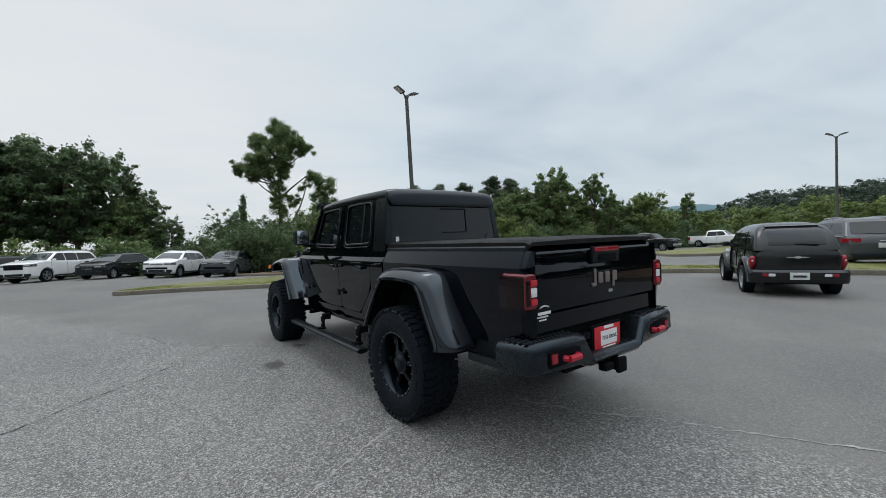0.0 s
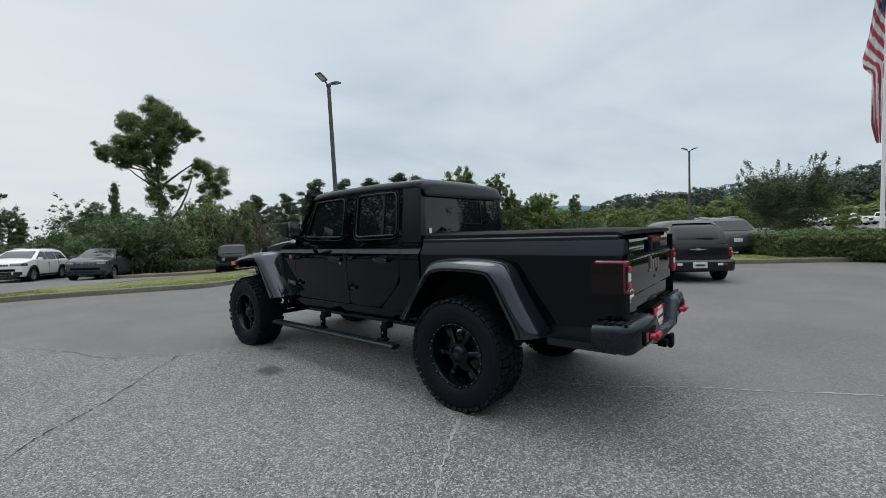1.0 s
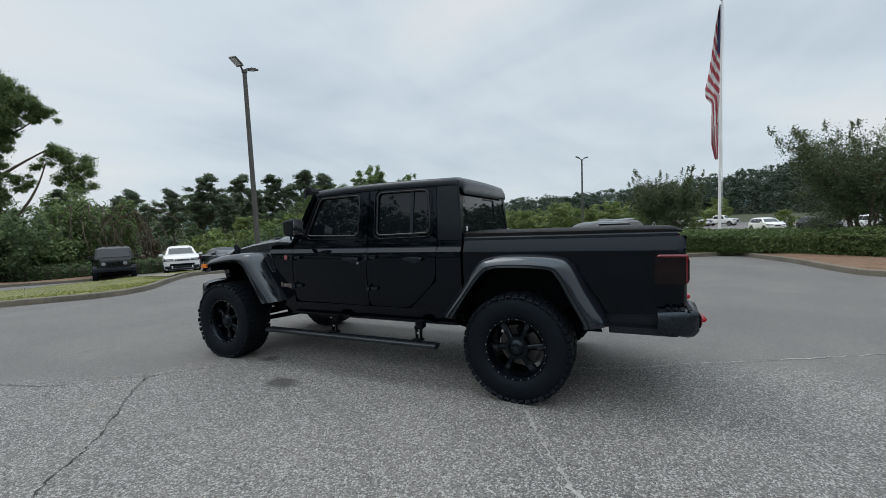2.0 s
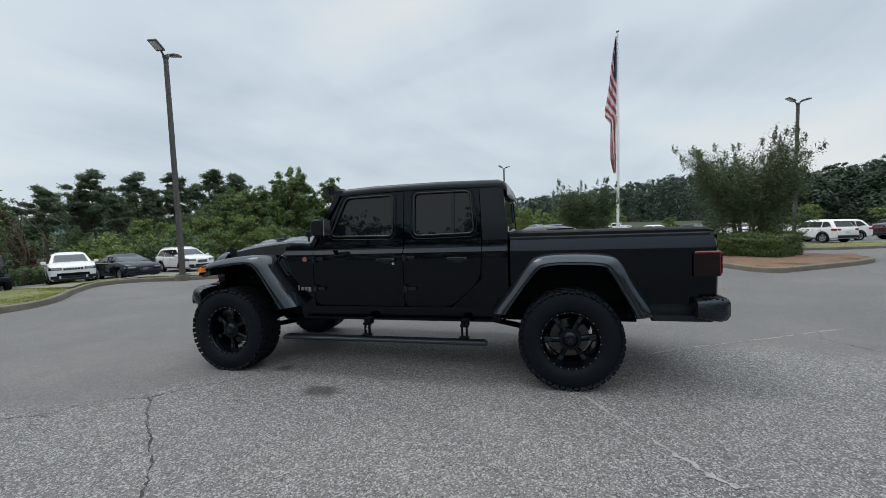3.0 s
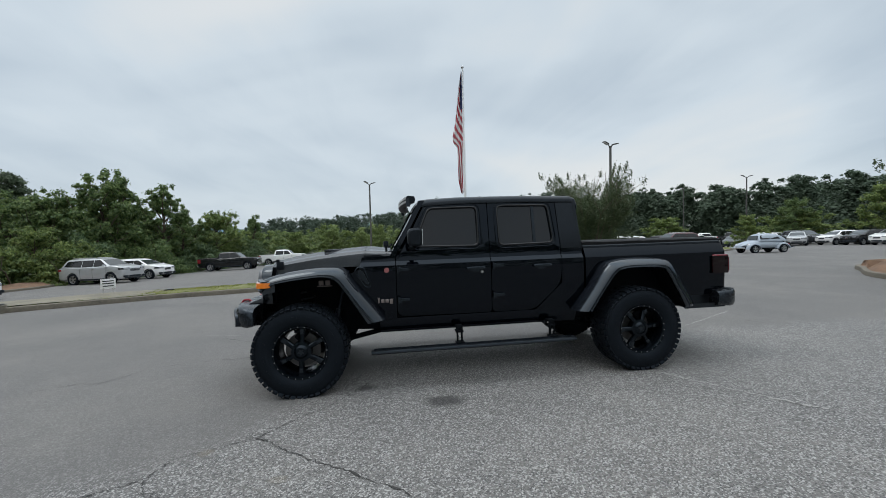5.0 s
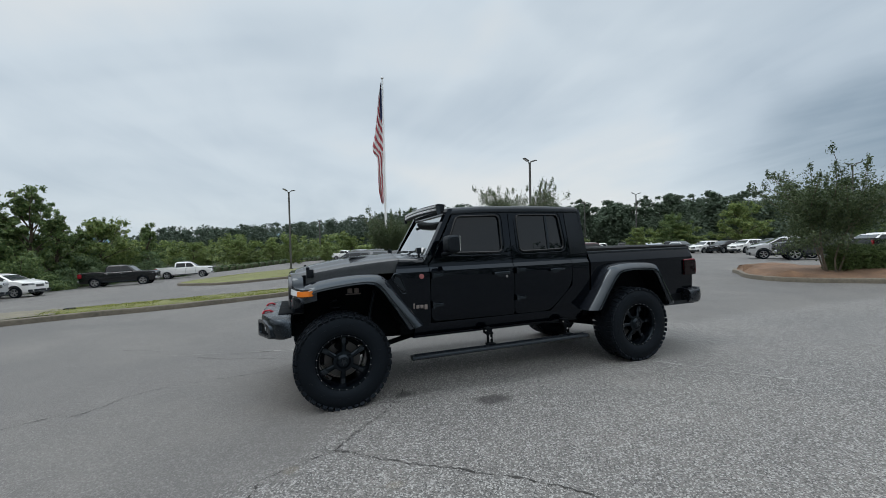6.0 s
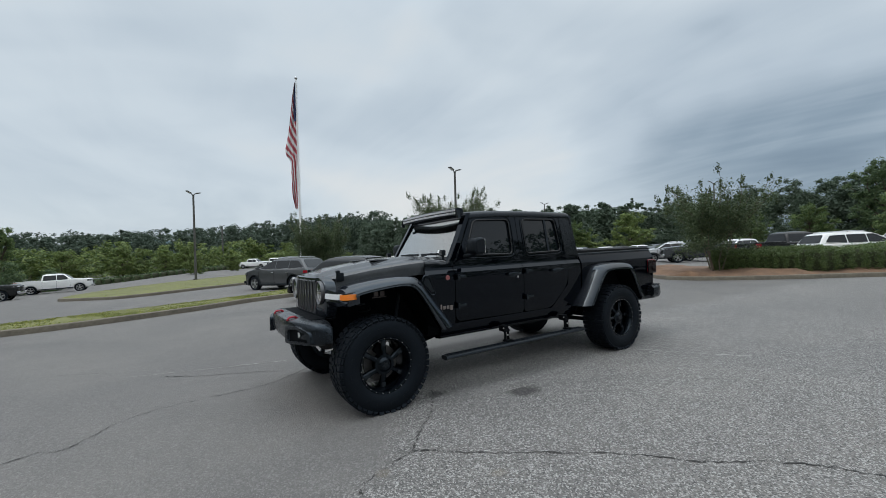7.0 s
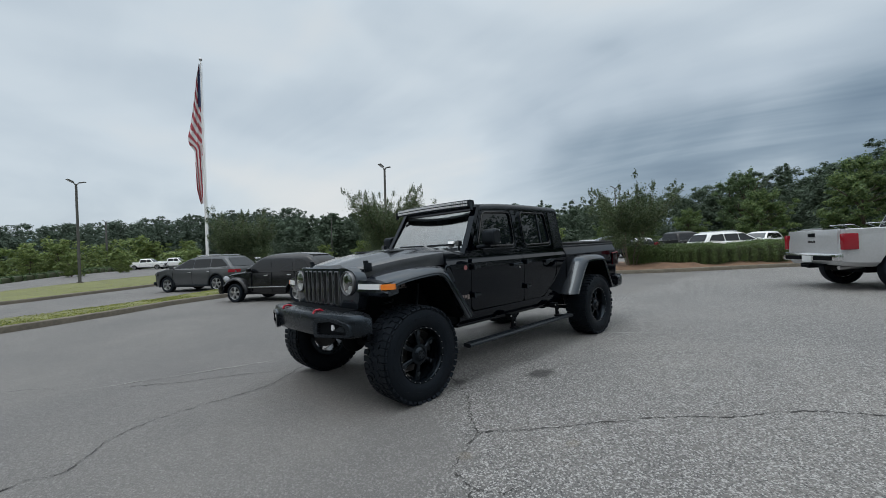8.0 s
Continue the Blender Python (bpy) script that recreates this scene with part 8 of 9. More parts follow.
def plant_all():
    hedge([(16.0, -1.7), (16.6, -2.8), (16.6, -4.6), (15.4, -6.2), (14.3, -7.6), (13.2, -8.7)], 1.9, 0.95, 70000, 11, "clipped green hedge on the corner bed", 0.2, LEAF_HEDGE, 0.06)
    hedge([(4.1, -14.35), (3.0, -14.6), (0.9, -15.6), (-1.6, -17.9), (-5.2, -21.2), (-7.4, -23.4)], 1.5, 0.92, 130000, 12, "clipped green hedge on a pine straw bed", 0.30, LEAF_HEDGE, 0.042)
    hedge([(58, 21), (66, 15), (76, 6), (88, -3), (100, -14)], 1.6, 0.9, 9000, 13, "long low dark hedge beside the far lane", 0.0, LEAF_DARK, 0.2)
    hedge([(-3.0, 33.5), (3.0, 31.0), (7.0, 29.0), (13.0, 27.0)], 1.6, 1.0, 9000, 14, "low dark hedge behind the parked cars", 0.0, LEAF_DARK, 0.14)
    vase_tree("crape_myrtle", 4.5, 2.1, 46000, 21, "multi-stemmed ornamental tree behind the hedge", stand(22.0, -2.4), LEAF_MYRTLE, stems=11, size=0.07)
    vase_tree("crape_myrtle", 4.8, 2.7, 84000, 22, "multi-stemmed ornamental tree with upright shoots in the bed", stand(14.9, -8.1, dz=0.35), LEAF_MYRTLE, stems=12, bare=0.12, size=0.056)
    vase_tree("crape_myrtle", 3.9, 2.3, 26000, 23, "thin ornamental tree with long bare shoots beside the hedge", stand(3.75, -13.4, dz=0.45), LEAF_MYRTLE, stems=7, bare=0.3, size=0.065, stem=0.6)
    ivy_tree()
    snag(5.2, 38.5, 7.0)
    vase_tree("ornamental_tree", 4.0, 3.0, 9000, 24, "low umbrella-shaped tree beside the mulch bed", stand(4.4, 29.2), LEAF_DARK, stems=6, size=0.18)
    thicket(10.2, 32.3, 6.2, 4.0, 6.3, 22000, 31, LEAF_MID, "vine-smothered thicket with hanging brown stems", vines=48, mounds=14)
    thicket(12.6, 33.6, 4.0, 3.0, 5.2, 4000, 32, LEAF_RUST, "brownish dying thicket among the trees", vines=8)
    thicket(2.0, 37.0, 7.0, 4.0, 3.6, 6500, 33, LEAF_DARK, "dense dark shrubs behind the parked cars")
    thicket(5.8, 34.0, 4.0, 3.0, 3.2, 5000, 34, LEAF_MID, "dense shrubs behind the parked cars")
    thicket(23.2, 31.6, 5.0, 4.0, 4.2, 6500, 41, LEAF_DARK, "dark shrubs behind the white wagon")
    thicket(33.4, 28.4, 5.5, 3.5, 5.0, 8000, 42, LEAF_DARK, "tall dark shrubs behind the silver SUV")
    thicket(38.2, 26.6, 5.0, 3.5, 5.0, 8000, 43, LEAF_MID, "tall green shrubs behind the parked cars")
    thicket(48.0, 23.6, 6.0, 3.5, 4.2, 7000, 44, LEAF_DARK, "dense dark shrubs behind the pickups")
    thicket(57.5, 19.6, 6.0, 3.5, 2.8, 6000, 45, LEAF_DARK, "dark shrubs at the end of the row")
    thicket(19.5, 32.0, 6.0, 4.0, 3.6, 6500, 35, LEAF_LIGHT, "bright green shrubs at the edge of the woods")
    thicket(25.5, 29.8, 6.5, 4.0, 3.8, 6500, 36, LEAF_MID, "green shrubs at the edge of the woods")
    thicket(31.0, 28.0, 6.0, 4.0, 4.2, 6500, 37, LEAF_LIGHT, "bright green shrubs at the edge of the woods")
    thicket(37.5, 25.0, 6.0, 4.0, 3.8, 6000, 38, LEAF_MID, "green shrubs at the edge of the woods")
    thicket(44.5, 24.5, 6.5, 4.0, 3.6, 6000, 39, LEAF_DARK, "dark shrubs behind the pickups")
    thicket(52.0, 21.5, 7.0, 4.0, 3.6, 6000, 40, LEAF_DARK, "dark shrubs behind the pickups")
    for i, (x, y) in enumerate(((-22, 46.5), (-16.5, 44), (-11, 41.5), (-5.5, 39))):
        thicket(x, y, 7.5, 4.0, 3.8 + 0.4 * (i % 2), 5500, 50 + i, (LEAF_LIGHT, LEAF_MID)[i % 2], "low bright green undergrowth at the wood's edge", name="undergrowth")
    # tree kinds, each built once where it first stands
    oak = broadleaf("oak_tree", 12, 4.4, 24000, LEAF_DARK, 61, "dark broadleaf tree in the woods", base=0.30, at=stand(-26.0, 60.0, 0.3, 1.3), size=0.25)
    elm = broadleaf("elm_tree", 9, 3.4, 19000, LEAF_MID, 62, "green broadleaf tree at the edge of the lot", at=stand(37.3, 29.0, 0.2, 1.06), size=0.22)
    slim = broadleaf("young_tree", 8, 2.3, 13000, LEAF_MID, 63, "slender young broadleaf tree", base=0.15, at=stand(42.0, 28.5, 1.0, 0.98), size=0.19)
    lush = broadleaf("maple_tree", 7, 3.6, 17000, LEAF_LIGHT, 64, "rounded light-green tree beside the lot", base=0.14, at=stand(36.0, -57.0, 0.0, 1.05), size=0.21)
    pin = pine("pine_tree", 14, 3.6, 13000, 65, "tall loblolly pine with tiered crown", at=stand(34.0, 54.0, 0.0, 0.8))
    rnd = random.Random(5)
    # left woods, falling in height towards the lane
    for x, y, s in ((-19, 61, 1.22), (-14, 58, 1.12), (-10.5, 59, 1.06), (-8, 55, 0.98), (-5, 57, 0.96), (-3.5, 53, 0.74), (-1.6, 55, 0.62), (0.2, 52, 0.42), (-23, 55, 1.2), (-30, 62, 1.3), (3.5, 52, 0.36), (-34, 55, 1.25), (-38, 48, 1.2)):
        put(oak if rnd.random() < 0.75 or s > 0.9 else elm, x, y, rnd.uniform(0, 6), s * 1.12)
    for x, y, s in ((11.2, 70.2, 0.55), (9.0, 66, 0.42), (14, 66, 0.46), (20.5, 66, 0.5), (12, 62, 0.40), (24, 60, 0.55), (6.5, 60, 0.40)):
        put(oak, x, y, rnd.uniform(0, 6), s)
    # pines and mixed trees behind the row of shrubs
    for x, y, k in ((35.3, 48.7, 0.77), (39.6, 47.3, 0.79), (42.2, 43.6, 0.83), (44.4, 41.9, 0.81), (39.7, 59.4, 0.64), (43.3, 55.2, 0.66), (45.2, 50.0, 0.75), (37.5, 60.6, 0.66), (27.3, 59.9, 0.64), (28.3, 53.1, 0.62), (31.2, 46.9, 0.56), (24, 56, 0.55), (33, 55, 0.62), (47, 45, 0.72), (20, 60, 0.6)):
        put(pin, x, y, rnd.uniform(0, 6), k)
    for ob, x, y, k in ((elm, 35.0, 35.2, 0.81), (elm, 35.6, 32.1, 0.90), (elm, 37.6, 31.4, 0.81), (oak, 32.6, 37.2, 0.48), (oak, 39.7, 31.1, 0.60), (slim, 38.6, 28.4, 1.28), (slim, 42.5, 26.3, 1.17), (slim, 44.3, 25.2, 0.93), (elm, 44.5, 29.9, 0.82), (elm, 48.1, 25.6, 0.70), (lush, 50.2, 23.4, 1.05), (slim, 56.2, 21.3, 0.87), (oak, 50.2, 25.6, 0.42), (elm, 36.7, 32.8, 0.85), (elm, 38.9, 37.2, 0.95), (oak, 41.1, 41.9, 0.70), (lush, 26.4, 37.4, 0.66), (lush, 28.5, 35.9, 0.62), (lush, 27.5, 31.0, 0.66), (lush, 30.4, 29.2, 0.68), (elm, 57.0, 24.3, 0.62), (oak, 30, 42, 0.36), (oak, 25, 44, 0.34), (oak, 36, 41, 0.46), (oak, 44, 36, 0.62), (elm, 47, 31, 0.75), (oak, 52, 29, 0.55), (elm, 17.5, 43, 0.52)):
        put(ob, x, y, rnd.uniform(0, 6), k)
    # light rounded trees in the lot to the right
    for x, y, s in ((52, -30, 0.55), (57, -26, 0.5), (38, -40, 0.58), (60, -8, 0.45), (70, 4, 0.5), (76, -2, 0.45), (62, -18, 0.4), (96, 24, 0.8), (100, 16, 0.85), (97, 9, 0.7), (104, 5, 0.8), (122, -4, 0.85), (112, -11, 0.8), (90, 31, 0.8), (82, 36, 0.75), (116, -19, 0.9)):
        put(lush, x, y, rnd.uniform(0, 6), s)
    for x, y, k, f in ((56, -42.4, 0.95, 0.74), (49.5, -56.5, 0.80, 0.80), (45.5, -51.5 - 6, 0.85, 0.8)):
        put(lush, x, y, rnd.uniform(0, 6), k).matrix_basis @= Matrix.Diagonal((1.15, 1.15, f, 1))
    near = broadleaf("shade_tree", 8, 3.8, 34000, LEAF_MID, 67, "full green shade tree behind the parked cars", base=0.16, at=stand(4, -52, 0.4, 0.80), size=0.19)
    for x, y, s in ((46, -56, 0.8), (30, -70, 0.74), (14, -62, 0.72), (22, -66, 0.68), (-4, -48, 1.0), (-16, -44, 1.25), (-22, -38, 1.35), (-10, -52, 1.15)):
        put(near, x, y, rnd.uniform(0, 6), s)
    put(oak, 10, -75, 1.0, 1.0)


def far_woods():
    """Belts of distant forest, as one mass of leaf clusters each."""
    rnd = random.Random(9)

    def belt(azs, dist, elev, step, size, n, seed, material, label, rr, rows=3, vary=1.0):
        clumps = []
        for k in range(rows):
            a = azs[0] + rnd.random() * step
            while a < azs[1]:
                d = dist(a) * (1 + 0.11 * k) * rnd.uniform(0.96, 1.04)
                x, y = -4.5 + d * math.cos(radians(a)), 2 + d * math.sin(radians(a))
                grow = 0.96 + vary * (0.10 * math.sin(a * 1.7 + seed) + 0.07 * rnd.gauss(0, 1)) + 0.04 * k
                zt = 1.5 + d * math.tan(radians(elev(a) * min(1.16, max(0.72, grow))))
                z0, cr = ground_z(x, y), rr(a) * rnd.uniform(0.75, 1.35)
                tall = rnd.random() < 0.3
                w, depth = (cr * 0.62, cr * 2.6) if tall else (cr, cr * 1.7)
                for j in range(13):
                    u, v, f = rnd.gauss(0, 0.42), rnd.gauss(0, 0.42), rnd.random() ** 1.2
                    s = w * (0.30 if f < 0.25 else 0.42) * rnd.uniform(0.7, 1.2)
                    spread = 0.35 + 1.0 * f ** 0.6 if tall else 0.55 + 0.65 * f ** 0.5
                    clumps.append(((x + u * w * spread, y + v * w * spread, zt - s - f * depth), (s, s, s * 0.75), s * s))
                h = zt - depth
                while h > z0 - 1:
                    clumps.append(((x + rnd.gauss(0, cr * 0.4), y + rnd.gauss(0, cr * 0.4), h), (cr, cr, cr * 0.7), cr * cr * 0.5))
                    h -= cr * 0.9
                a += step * rnd.uniform(0.6, 1.4)
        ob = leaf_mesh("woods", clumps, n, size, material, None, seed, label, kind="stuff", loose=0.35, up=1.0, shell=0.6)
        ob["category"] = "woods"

    def ramp(pts):
        def f(a):
            for (p, u), (q, v) in zip(pts, pts[1:]):
                if p <= a <= q:
                    return u + (v - u) * (a - p) / (q - p)
            return pts[0][1] if a < pts[0][0] else pts[-1][1]
        return f
    belt((-24, 32), lambda a: 250, ramp(((-24, 4.6), (-15, 4.1), (-8, 3.3), (0, 2.7), (8, 2.3), (15, 2.2), (17.5, 1.3), (19, 0.6), (23, 0.6), (26, 1.3), (32, 1.5))), 0.9, 1.05, 250000, 91, LEAF_FAR_HAZED, "forested ridge in the distance", lambda a: 5.5, 4, 0.6)
    belt((-64, -20), lambda a: 150, ramp(((-64, 4.6), (-55, 4.7), (-45, 4.5), (-37, 4.4), (-28, 3.9), (-20, 3.3))), 1.05, 0.74, 330000, 92, LEAF_WOODS_HAZED, "belt of pine and oak woods behind the lots", lambda a: 3.4, 3)
    belt((-100, -62), ramp(((-100, 62), (-85, 75), (-62, 105))), ramp(((-100, 9.5), (-92, 8.4), (-84, 7.0), (-75, 5.9), (-62, 4.6))), 1.5, 0.36, 300000, 93, LEAF_WOODS_HAZED, "dark woods behind the parked cars", lambda a: 2.4, 3)
    belt((46, 82), lambda a: 105, ramp(((46, 4.6), (56, 3.8), (66, 2.4), (74, 2.6), (82, 5.0))), 1.5, 0.46, 80000, 94, LEAF_DARK, "woods beyond the parked cars", lambda a: 2.8, 2)
    belt((104, 258), lambda a: 48, ramp(((104, 20), (155, 21), (163, 19.5), (167, 20.0), (170, 23.5), (173, 23.0), (176, 18.6), (182, 18.3), (192, 18.2), (202, 17.2), (220, 17.0), (232, 16.8), (248, 16.8), (258, 17))), 2.2, 0.44, 140000, 95, LEAF_DARK, "trees round the open side of the lot", lambda a: 2.2, 2, 0.35)
    belt((-10, 34), lambda a: 112 + 6 * math.sin(a), lambda a: (1.15 + 0.5 * math.sin(a * 0.9)) * (0.45 if 14 < a < 25 else 1.0), 1.5, 0.50, 85000, 96, LEAF_LIGHT, "light green young trees beyond the far lane", lambda a: 2.7, 2)
    # hill on the horizon; its blue is air haze put into the base colour
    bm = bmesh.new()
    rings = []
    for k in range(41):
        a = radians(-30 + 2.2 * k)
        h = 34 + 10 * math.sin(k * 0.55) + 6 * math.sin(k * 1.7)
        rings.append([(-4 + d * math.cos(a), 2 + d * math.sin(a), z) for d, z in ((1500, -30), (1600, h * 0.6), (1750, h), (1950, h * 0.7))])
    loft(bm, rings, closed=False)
    tagged(part("distant_hill", bm, mat("distant_hill", (0.10, 0.17, 0.20), 1.0, vary=0.2, scale=0.01)), "hill on the horizon with blue haze painted into its colour", "hill", kind="structure")


plant_all()
far_woods()


# ---- lamp posts, flag and small things ----
def lamp_post(x, y, top_z, turn, label, heads=(0, 180), r=0.075, name="lamp_post", lean_deg=0.0):
    z = ground_z(x, y)
    h = top_z - z
    p = empty(name, Matrix.Translation((x, y, z)) @ Matrix.Rotation(radians(turn), 4, "Z") @ Matrix.Rotation(radians(lean_deg), 4, "X"), label=label, category="lamp post", group="parking lot lamps")
    bm = bmesh.new()
    bmesh.ops.create_cone(bm, cap_ends=True, segments=4, radius1=r * 1.5, radius2=r * 1.12, depth=h - 0.15, matrix=Matrix.Translation((0, 0, h / 2 + 0.07)) @ Matrix.Rotation(radians(45), 4, "Z"))
    part("pole", bm, POLE_BROWN, p, smooth=20)
    bm = bmesh.new()
    tube(bm, (0, 0, -0.2), (0, 0, 0.22), 0.26, 0.25, n=24)
    b = part("base", bm, CONCRETE, p, "concrete footing")
    bm = bmesh.new()
    box(bm, (0, 0, 0.24), (0.30, 0.30, 0.04), 0.01)
    part("base_plate", bm, POLE_BROWN, b)
    for k, a in enumerate(heads):
        m = Matrix.Translation((0, 0, h)) @ Matrix.Rotation(radians(a), 4, "Z")
        up = 26 if k == 0 else 14
        bm = bmesh.new()
        tube(bm, m @ Vector((0.03, 0, -0.10)), m @ Vector((0.20, 0, 0.08)), 0.035, n=8)
        arm = part("arm", bm, POLE_BROWN, p)
        mh = m @ Matrix.Translation((0.20, 0, 0.09)) @ Matrix.Rotation(-radians(up), 4, "Y")
        bm = bmesh.new()
        box(bm, (0.24, 0, 0.0), (0.48, 0.32, 0.075), 0.025, m=mh)
        for j in range(5):
            box(bm, (0.10 + 0.06 * j, 0, 0.045), (0.014, 0.28, 0.04), 0, m=mh)
        hd = part("lamp_head", bm, POLE_BROWN, p)
        bm = bmesh.new()
        box(bm, (0.26, 0, -0.040), (0.36, 0.25, 0.008), 0, m=mh)
        part("lens", bm, LED, hd)
    bm = bmesh.new()
    box(bm, (0, 0, h - 0.06), (0.16, 0.16, 0.12), 0.02)
    part("cap", bm, POLE_BROWN, p)
    return p


def flag_pole(x, y, top_z):
    z = ground_z(x, y)
    h = top_z - z
    p = empty("flag_pole", Matrix.Translation((x, y, z)), label="very tall white flagpole with a limp flag", category="flagpole")
    bm = bmesh.new()
    tube(bm, (0, 0, 0), (0, 0, h), 0.23, 0.09, n=16)
    part("pole", bm, WHITE_POLE, p)
    bm = bmesh.new()
    bmesh.ops.create_uvsphere(bm, u_segments=12, v_segments=8, radius=0.28, matrix=Matrix.Translation((0, 0, h + 0.2)))
    part("finial", bm, STEEL, p)
    bm = bmesh.new()
    tube(bm, (0.16, -0.35, 3), (0.05, -0.2, h - 0.3), 0.02, n=6)
    part("halyard", bm, WHITE_POLE, p)
    # limp cloth: it hangs from the hoist and gathers in folds
    red, white, blue = mat("flag_red", (0.36, 0.055, 0.075), 0.8, vary=0.15, scale=0.5), mat("flag_white", (0.66, 0.66, 0.67), 0.8, vary=0.1, scale=0.5), mat("flag_blue", (0.03, 0.045, 0.12), 0.8, vary=0.15, scale=0.5)
    out, side = Vector((0.30, 0.95, 0)), Vector((-0.95, 0.30, 0))
    L, nu, nv = 22.5, 16, 90

    def width(q):
        pts = ((0, 0.10), (0.10, 0.55), (0.25, 1.0), (0.38, 1.45), (0.50, 2.0), (0.56, 1.9), (0.62, 1.15), (0.75, 1.0), (0.90, 0.85), (1.0, 0.35))
        for (a, u), (b, v) in zip(pts, pts[1:]):
            if a <= q <= b:
                return u + (v - u) * (q - a) / (b - a)
        return 0.3

    def cloth(u, q):
        w = width(q)
        fold = 0.30 * math.sin(7.5 * u + 6 * q) * u + 0.16 * math.sin(16 * u - 9 * q)
        p = out * (0.16 + w * u + (0.35 if q > 0.6 else 0.0) * (q - 0.6)) + side * fold
        return (p.x, p.y, h - 0.6 - q * L - 0.9 * u * math.sin(math.pi * min(1, q * 1.6)))

    def tone(u, q):
        if q < 0.30 and u < 0.35 + 1.2 * (0.30 - q):
            return "b"
        if q < 0.58:
            return "r" if int((q * 1.0 + 0.16 * u) * 26) % 2 == 0 else "w"
        return "r" if int(u * 5.2 + 3.4 * q + 0.6) % 2 == 0 else "w"
    fl = None
    sets = {"r": [], "w": [], "b": []}
    for j in range(nv):
        for i in range(nu):
            sets[tone((i + 0.5) / nu, (j + 0.5) / nv)].append((i, j))
    for key, nm, mt in (("r", "red_stripes", red), ("w", "white_stripes", white), ("b", "canton", blue)):
        bm = bmesh.new()
        seen = {}
        for i, j in sets[key]:
            vs = []
            for a, b in ((i, j), (i + 1, j), (i + 1, j + 1), (i, j + 1)):
                if (a, b) not in seen:
                    seen[(a, b)] = bm.verts.new(cloth(a / nu, b / nv))
                vs.append(seen[(a, b)])
            bm.faces.new(vs)
        ob = part("flag" if fl is None else nm, bm, mt, fl or p, smooth=180)
        if fl is None:
            fl = ob
            fl["label"] = "limp striped flag hanging in folds"


def small_things():
    lamp_post(7.95, 13.5, 7.80, 190, "tall bronze lamp post with two tilted floodlight heads", r=0.072, lean_deg=0.0)
    lamp_post(41.1, 4.3, 6.9, 118, "bronze lamp post with two heads on the grass island")
    lamp_post(24.3, -14.5, 7.7, 100, "bronze lamp post with two splayed heads on the median")
    lamp_post(42.4, -44.2, 7.6, 60, "bronze lamp post with two splayed heads in the far lot")
    lamp_post(108.0, -2.5, 7.4, 110, "thin lamp post far across the lot", r=0.15)
    lamp_post(56.0, -46.0, 7.4, 60, "single-headed lamp post in the far lot", heads=(30,))
    lamp_post(62.0, -30.0, 6.8, 60, "thin lamp post among far trees", heads=(0,))
    lamp_post(20.0, -50.0, 8.2, 30, "lamp post with splayed heads before the woods")
    flag_pole(70.5, -12.3, 31.6)
    # small yard sign in the grass
    x, y = 10.62, 12.25
    s = empty("yard_sign", Matrix.Translation((x, y, ground_z(x, y) + 0.14)) @ Matrix.Rotation(radians(-48), 4, "Z"), label="small white yard sign on wire legs in the grass", category="sign")
    bm = bmesh.new()
    box(bm, (0, 0, 0.38), (0.42, 0.008, 0.34), 0.002)
    pn = part("panel", bm, WHITE_PAINT, s)
    for z, w in ((0.47, 0.32), (0.39, 0.34), (0.30, 0.30)):
        bm = bmesh.new()
        box(bm, (0, 0, z), (w, 0.014, 0.035), 0)
        part("printed_bar", bm, INK, pn)
    for k in (-0.13, 0.13):
        bm = bmesh.new()
        tube(bm, (k * 1.35, 0, -0.08), (k, 0, 0.25), 0.008, n=6)
        part("wire_leg", bm, STEEL, s)
    # drain lid in the grass strip
    x, y = 10.8, 10.4
    bm = bmesh.new()
    tube(bm, (x, y, ground_z(x, y) + 0.12), (x, y, ground_z(x, y) + 0.185), 0.15, n=24)
    tagged(part("drain_cover", bm, UNDER), "round dark drain cover set in the grass", "drain cover")


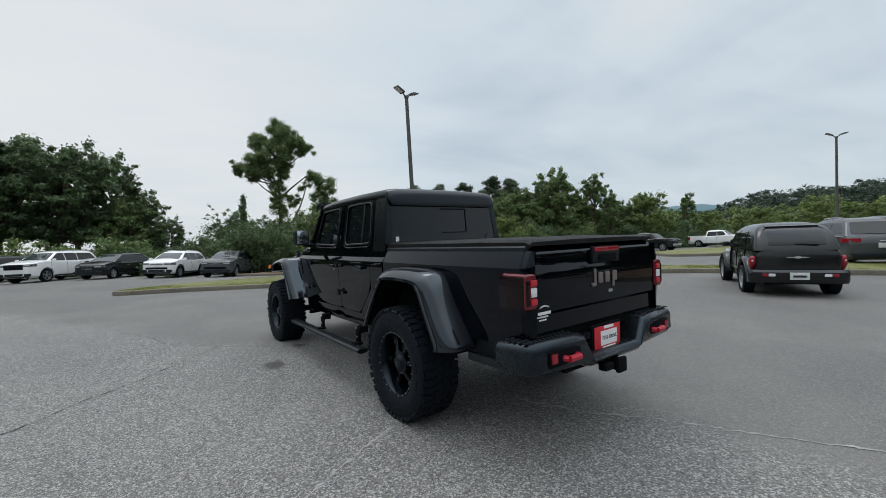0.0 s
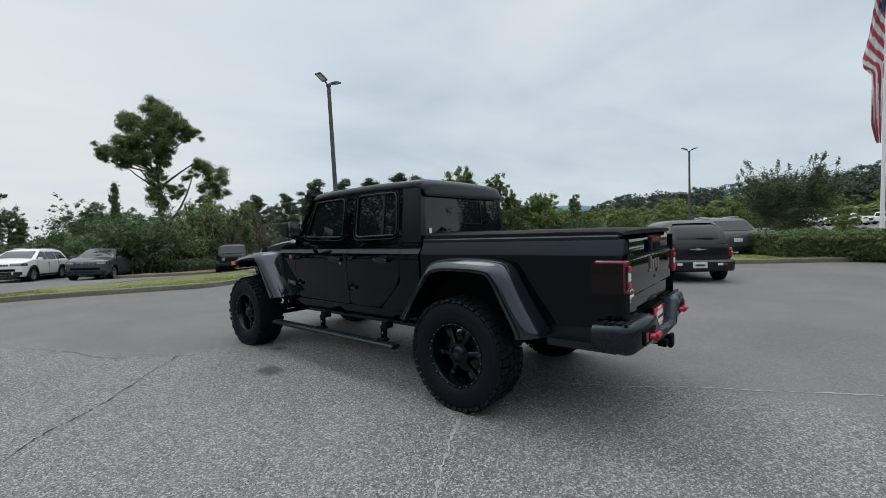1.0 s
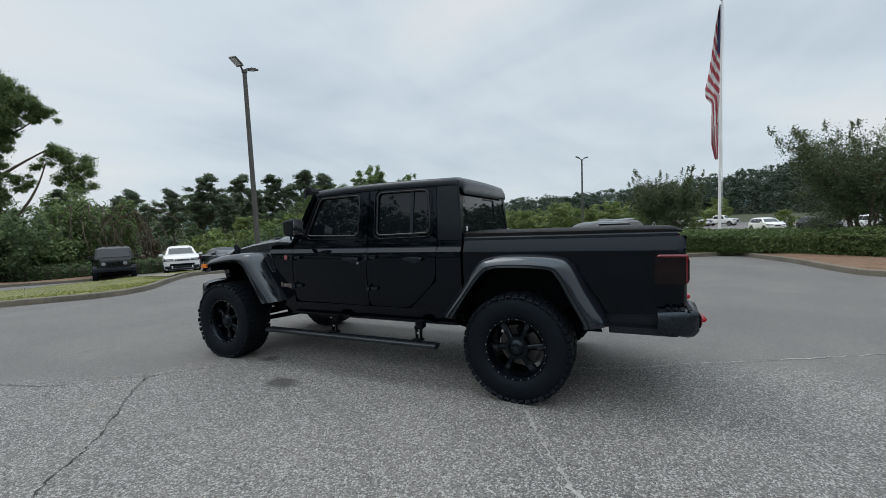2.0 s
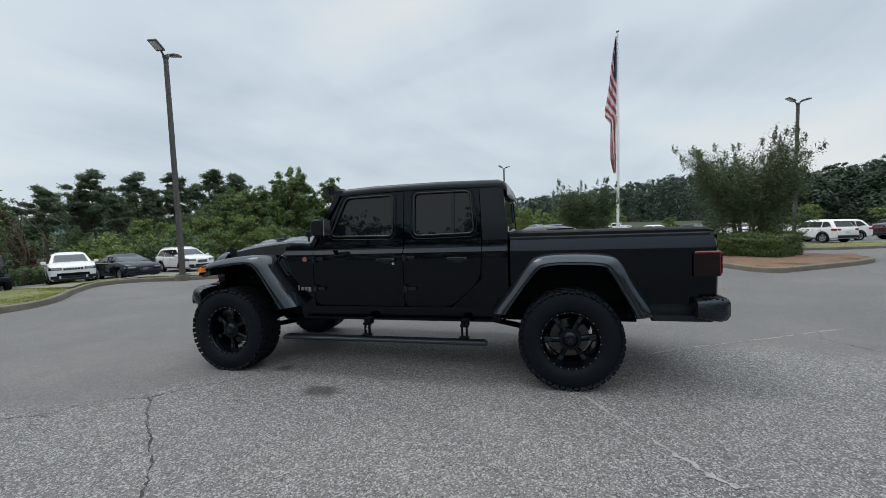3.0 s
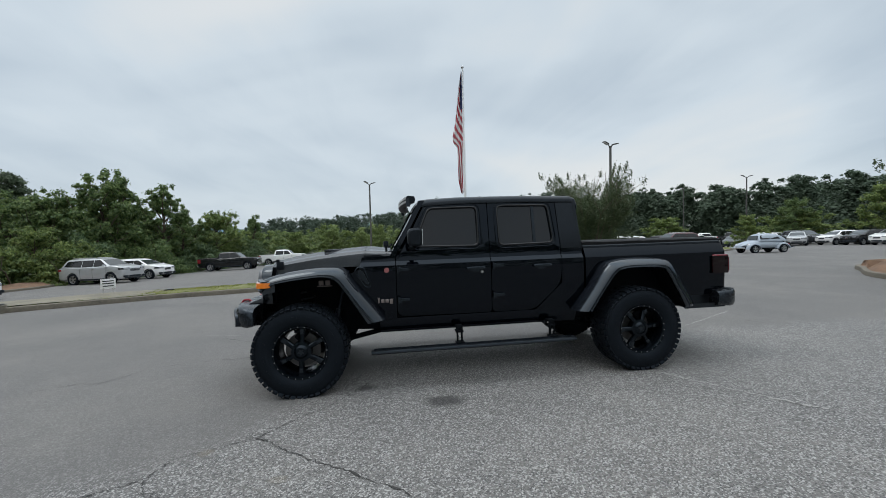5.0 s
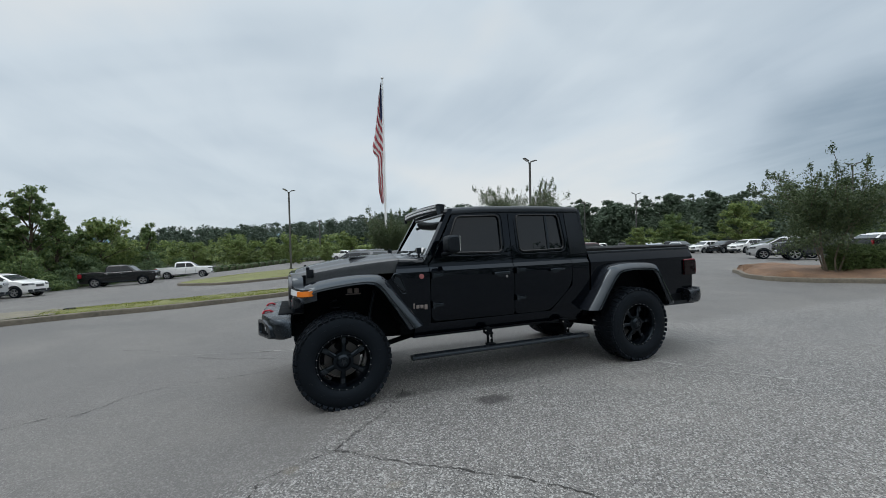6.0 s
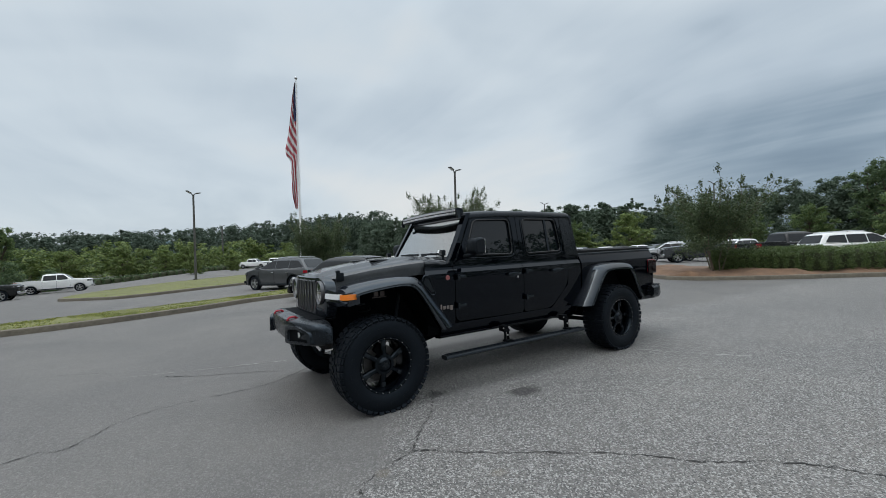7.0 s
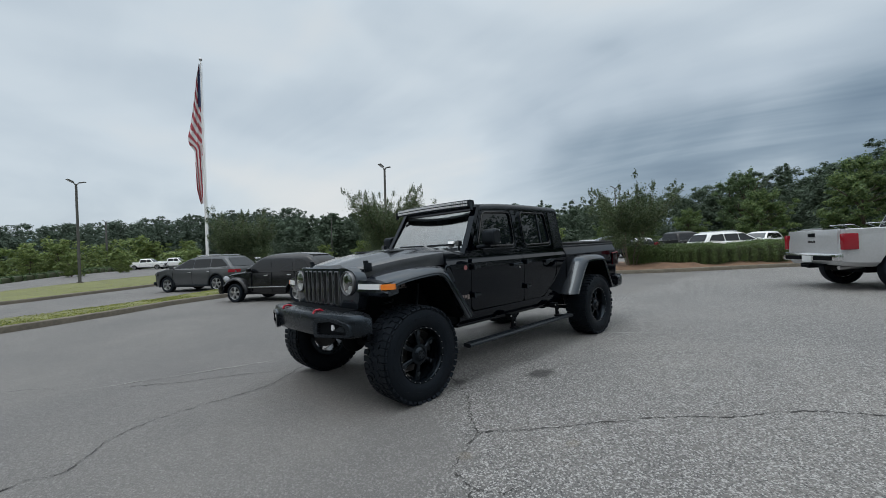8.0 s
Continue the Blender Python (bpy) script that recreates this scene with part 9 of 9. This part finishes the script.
def cracks():
    rnd = random.Random(41)

    def crack(pts, w, material, label, name="asphalt_crack"):
        line = smooth_line(pts, False, 14)
        line = [(x + rnd.gauss(0, 0.010), y + rnd.gauss(0, 0.010)) for x, y in line]
        bm = bmesh.new()
        prev = None
        for i, (x, y) in enumerate(line):
            a, b = Vector(line[max(i - 1, 0)]), Vector(line[min(i + 1, len(line) - 1)])
            t = (b - a).normalized()
            k = 0.8 * w * max(0.10, 0.5 + rnd.gauss(0, 0.35)) * (0.3 if i in (0, len(line) - 1) else 1)
            l, r = (x - t.y * k, y + t.x * k), (x + t.y * k, y - t.x * k)
            cur = [bm.verts.new((*q, ground_z(*q) + 0.004)) for q in (l, r)]
            if prev:
                bm.faces.new((prev[0], prev[1], cur[1], cur[0]))
            prev = cur
        bmesh.ops.recalc_face_normals(bm, faces=bm.faces[:])
        tagged(part(name, bm, material, smooth=0), label, "crack", kind="structure")
    pale = mat("pale_joint", (0.32, 0.31, 0.292), 0.9, vary=0.5, scale=14)
    for pts, w in (
        ([(-5.2, 0.9), (-4.4, 1.25), (-3.84, 1.58), (-3.36, 1.85), (-3.05, 2.25), (-2.74, 2.5), (-2.36, 2.93), (-2.06, 3.32), (-1.76, 3.66)], 0.010),
        ([(-1.76, 3.66), (-1.66, 3.58), (-1.50, 3.46), (-1.26, 3.22), (-1.0, 3.04), (-0.6, 2.8)], 0.009),
        ([(-1.76, 3.66), (-1.93, 4.08), (-2.17, 4.20), (-2.28, 4.40), (-2.40, 4.8), (-2.52, 5.3), (-2.9, 6.2)], 0.008),
        ([(-2.17, 4.2), (-2.32, 4.12), (-2.42, 3.98)], 0.006),
        ([(-0.6, 7.2), (0.05, 6.15), (0.05, 5.84), (0.46, 5.56), (0.64, 5.15), (0.72, 4.27), (1.13, 3.67), (1.5, 3.0)], 0.009),
        ([(2.08, 5.28), (1.78, 4.95), (1.41, 4.28), (1.22, 4.02)], 0.010),
        ([(3.3, 6.6), (3.0, 6.1), (2.7, 5.9)], 0.010),
        ([(-1.3, -4.6), (-0.4, -3.9), (0.4, -3.4), (1.2, -3.0)], 0.009),
        ([(-2.2, -6.2), (-1.7, -5.6), (-1.2, -5.2)], 0.009),
        ([(3.4, -7.2), (4.4, -6.6), (5.4, -6.3)], 0.012)):
        crack(pts, w, CRACK, "thin dark crack in the asphalt")
    for pts, w in (
        ([(-2.2, -0.75), (-1.87, -0.53), (-1.41, -0.27), (-1.1, -0.10)], 0.028),
        ([(0.0, -0.3), (0.2, -0.85), (0.45, -1.2), (0.70, -1.65), (0.95, -2.15), (1.30, -2.75), (1.8, -3.6)], 0.020),
        ([(2.4, 5.7), (2.0, 4.6), (1.75, 3.8)], 0.016)):
        crack(pts, w, pale, "pale worn joint in the asphalt", "asphalt_joint")


small_things()
cracks()
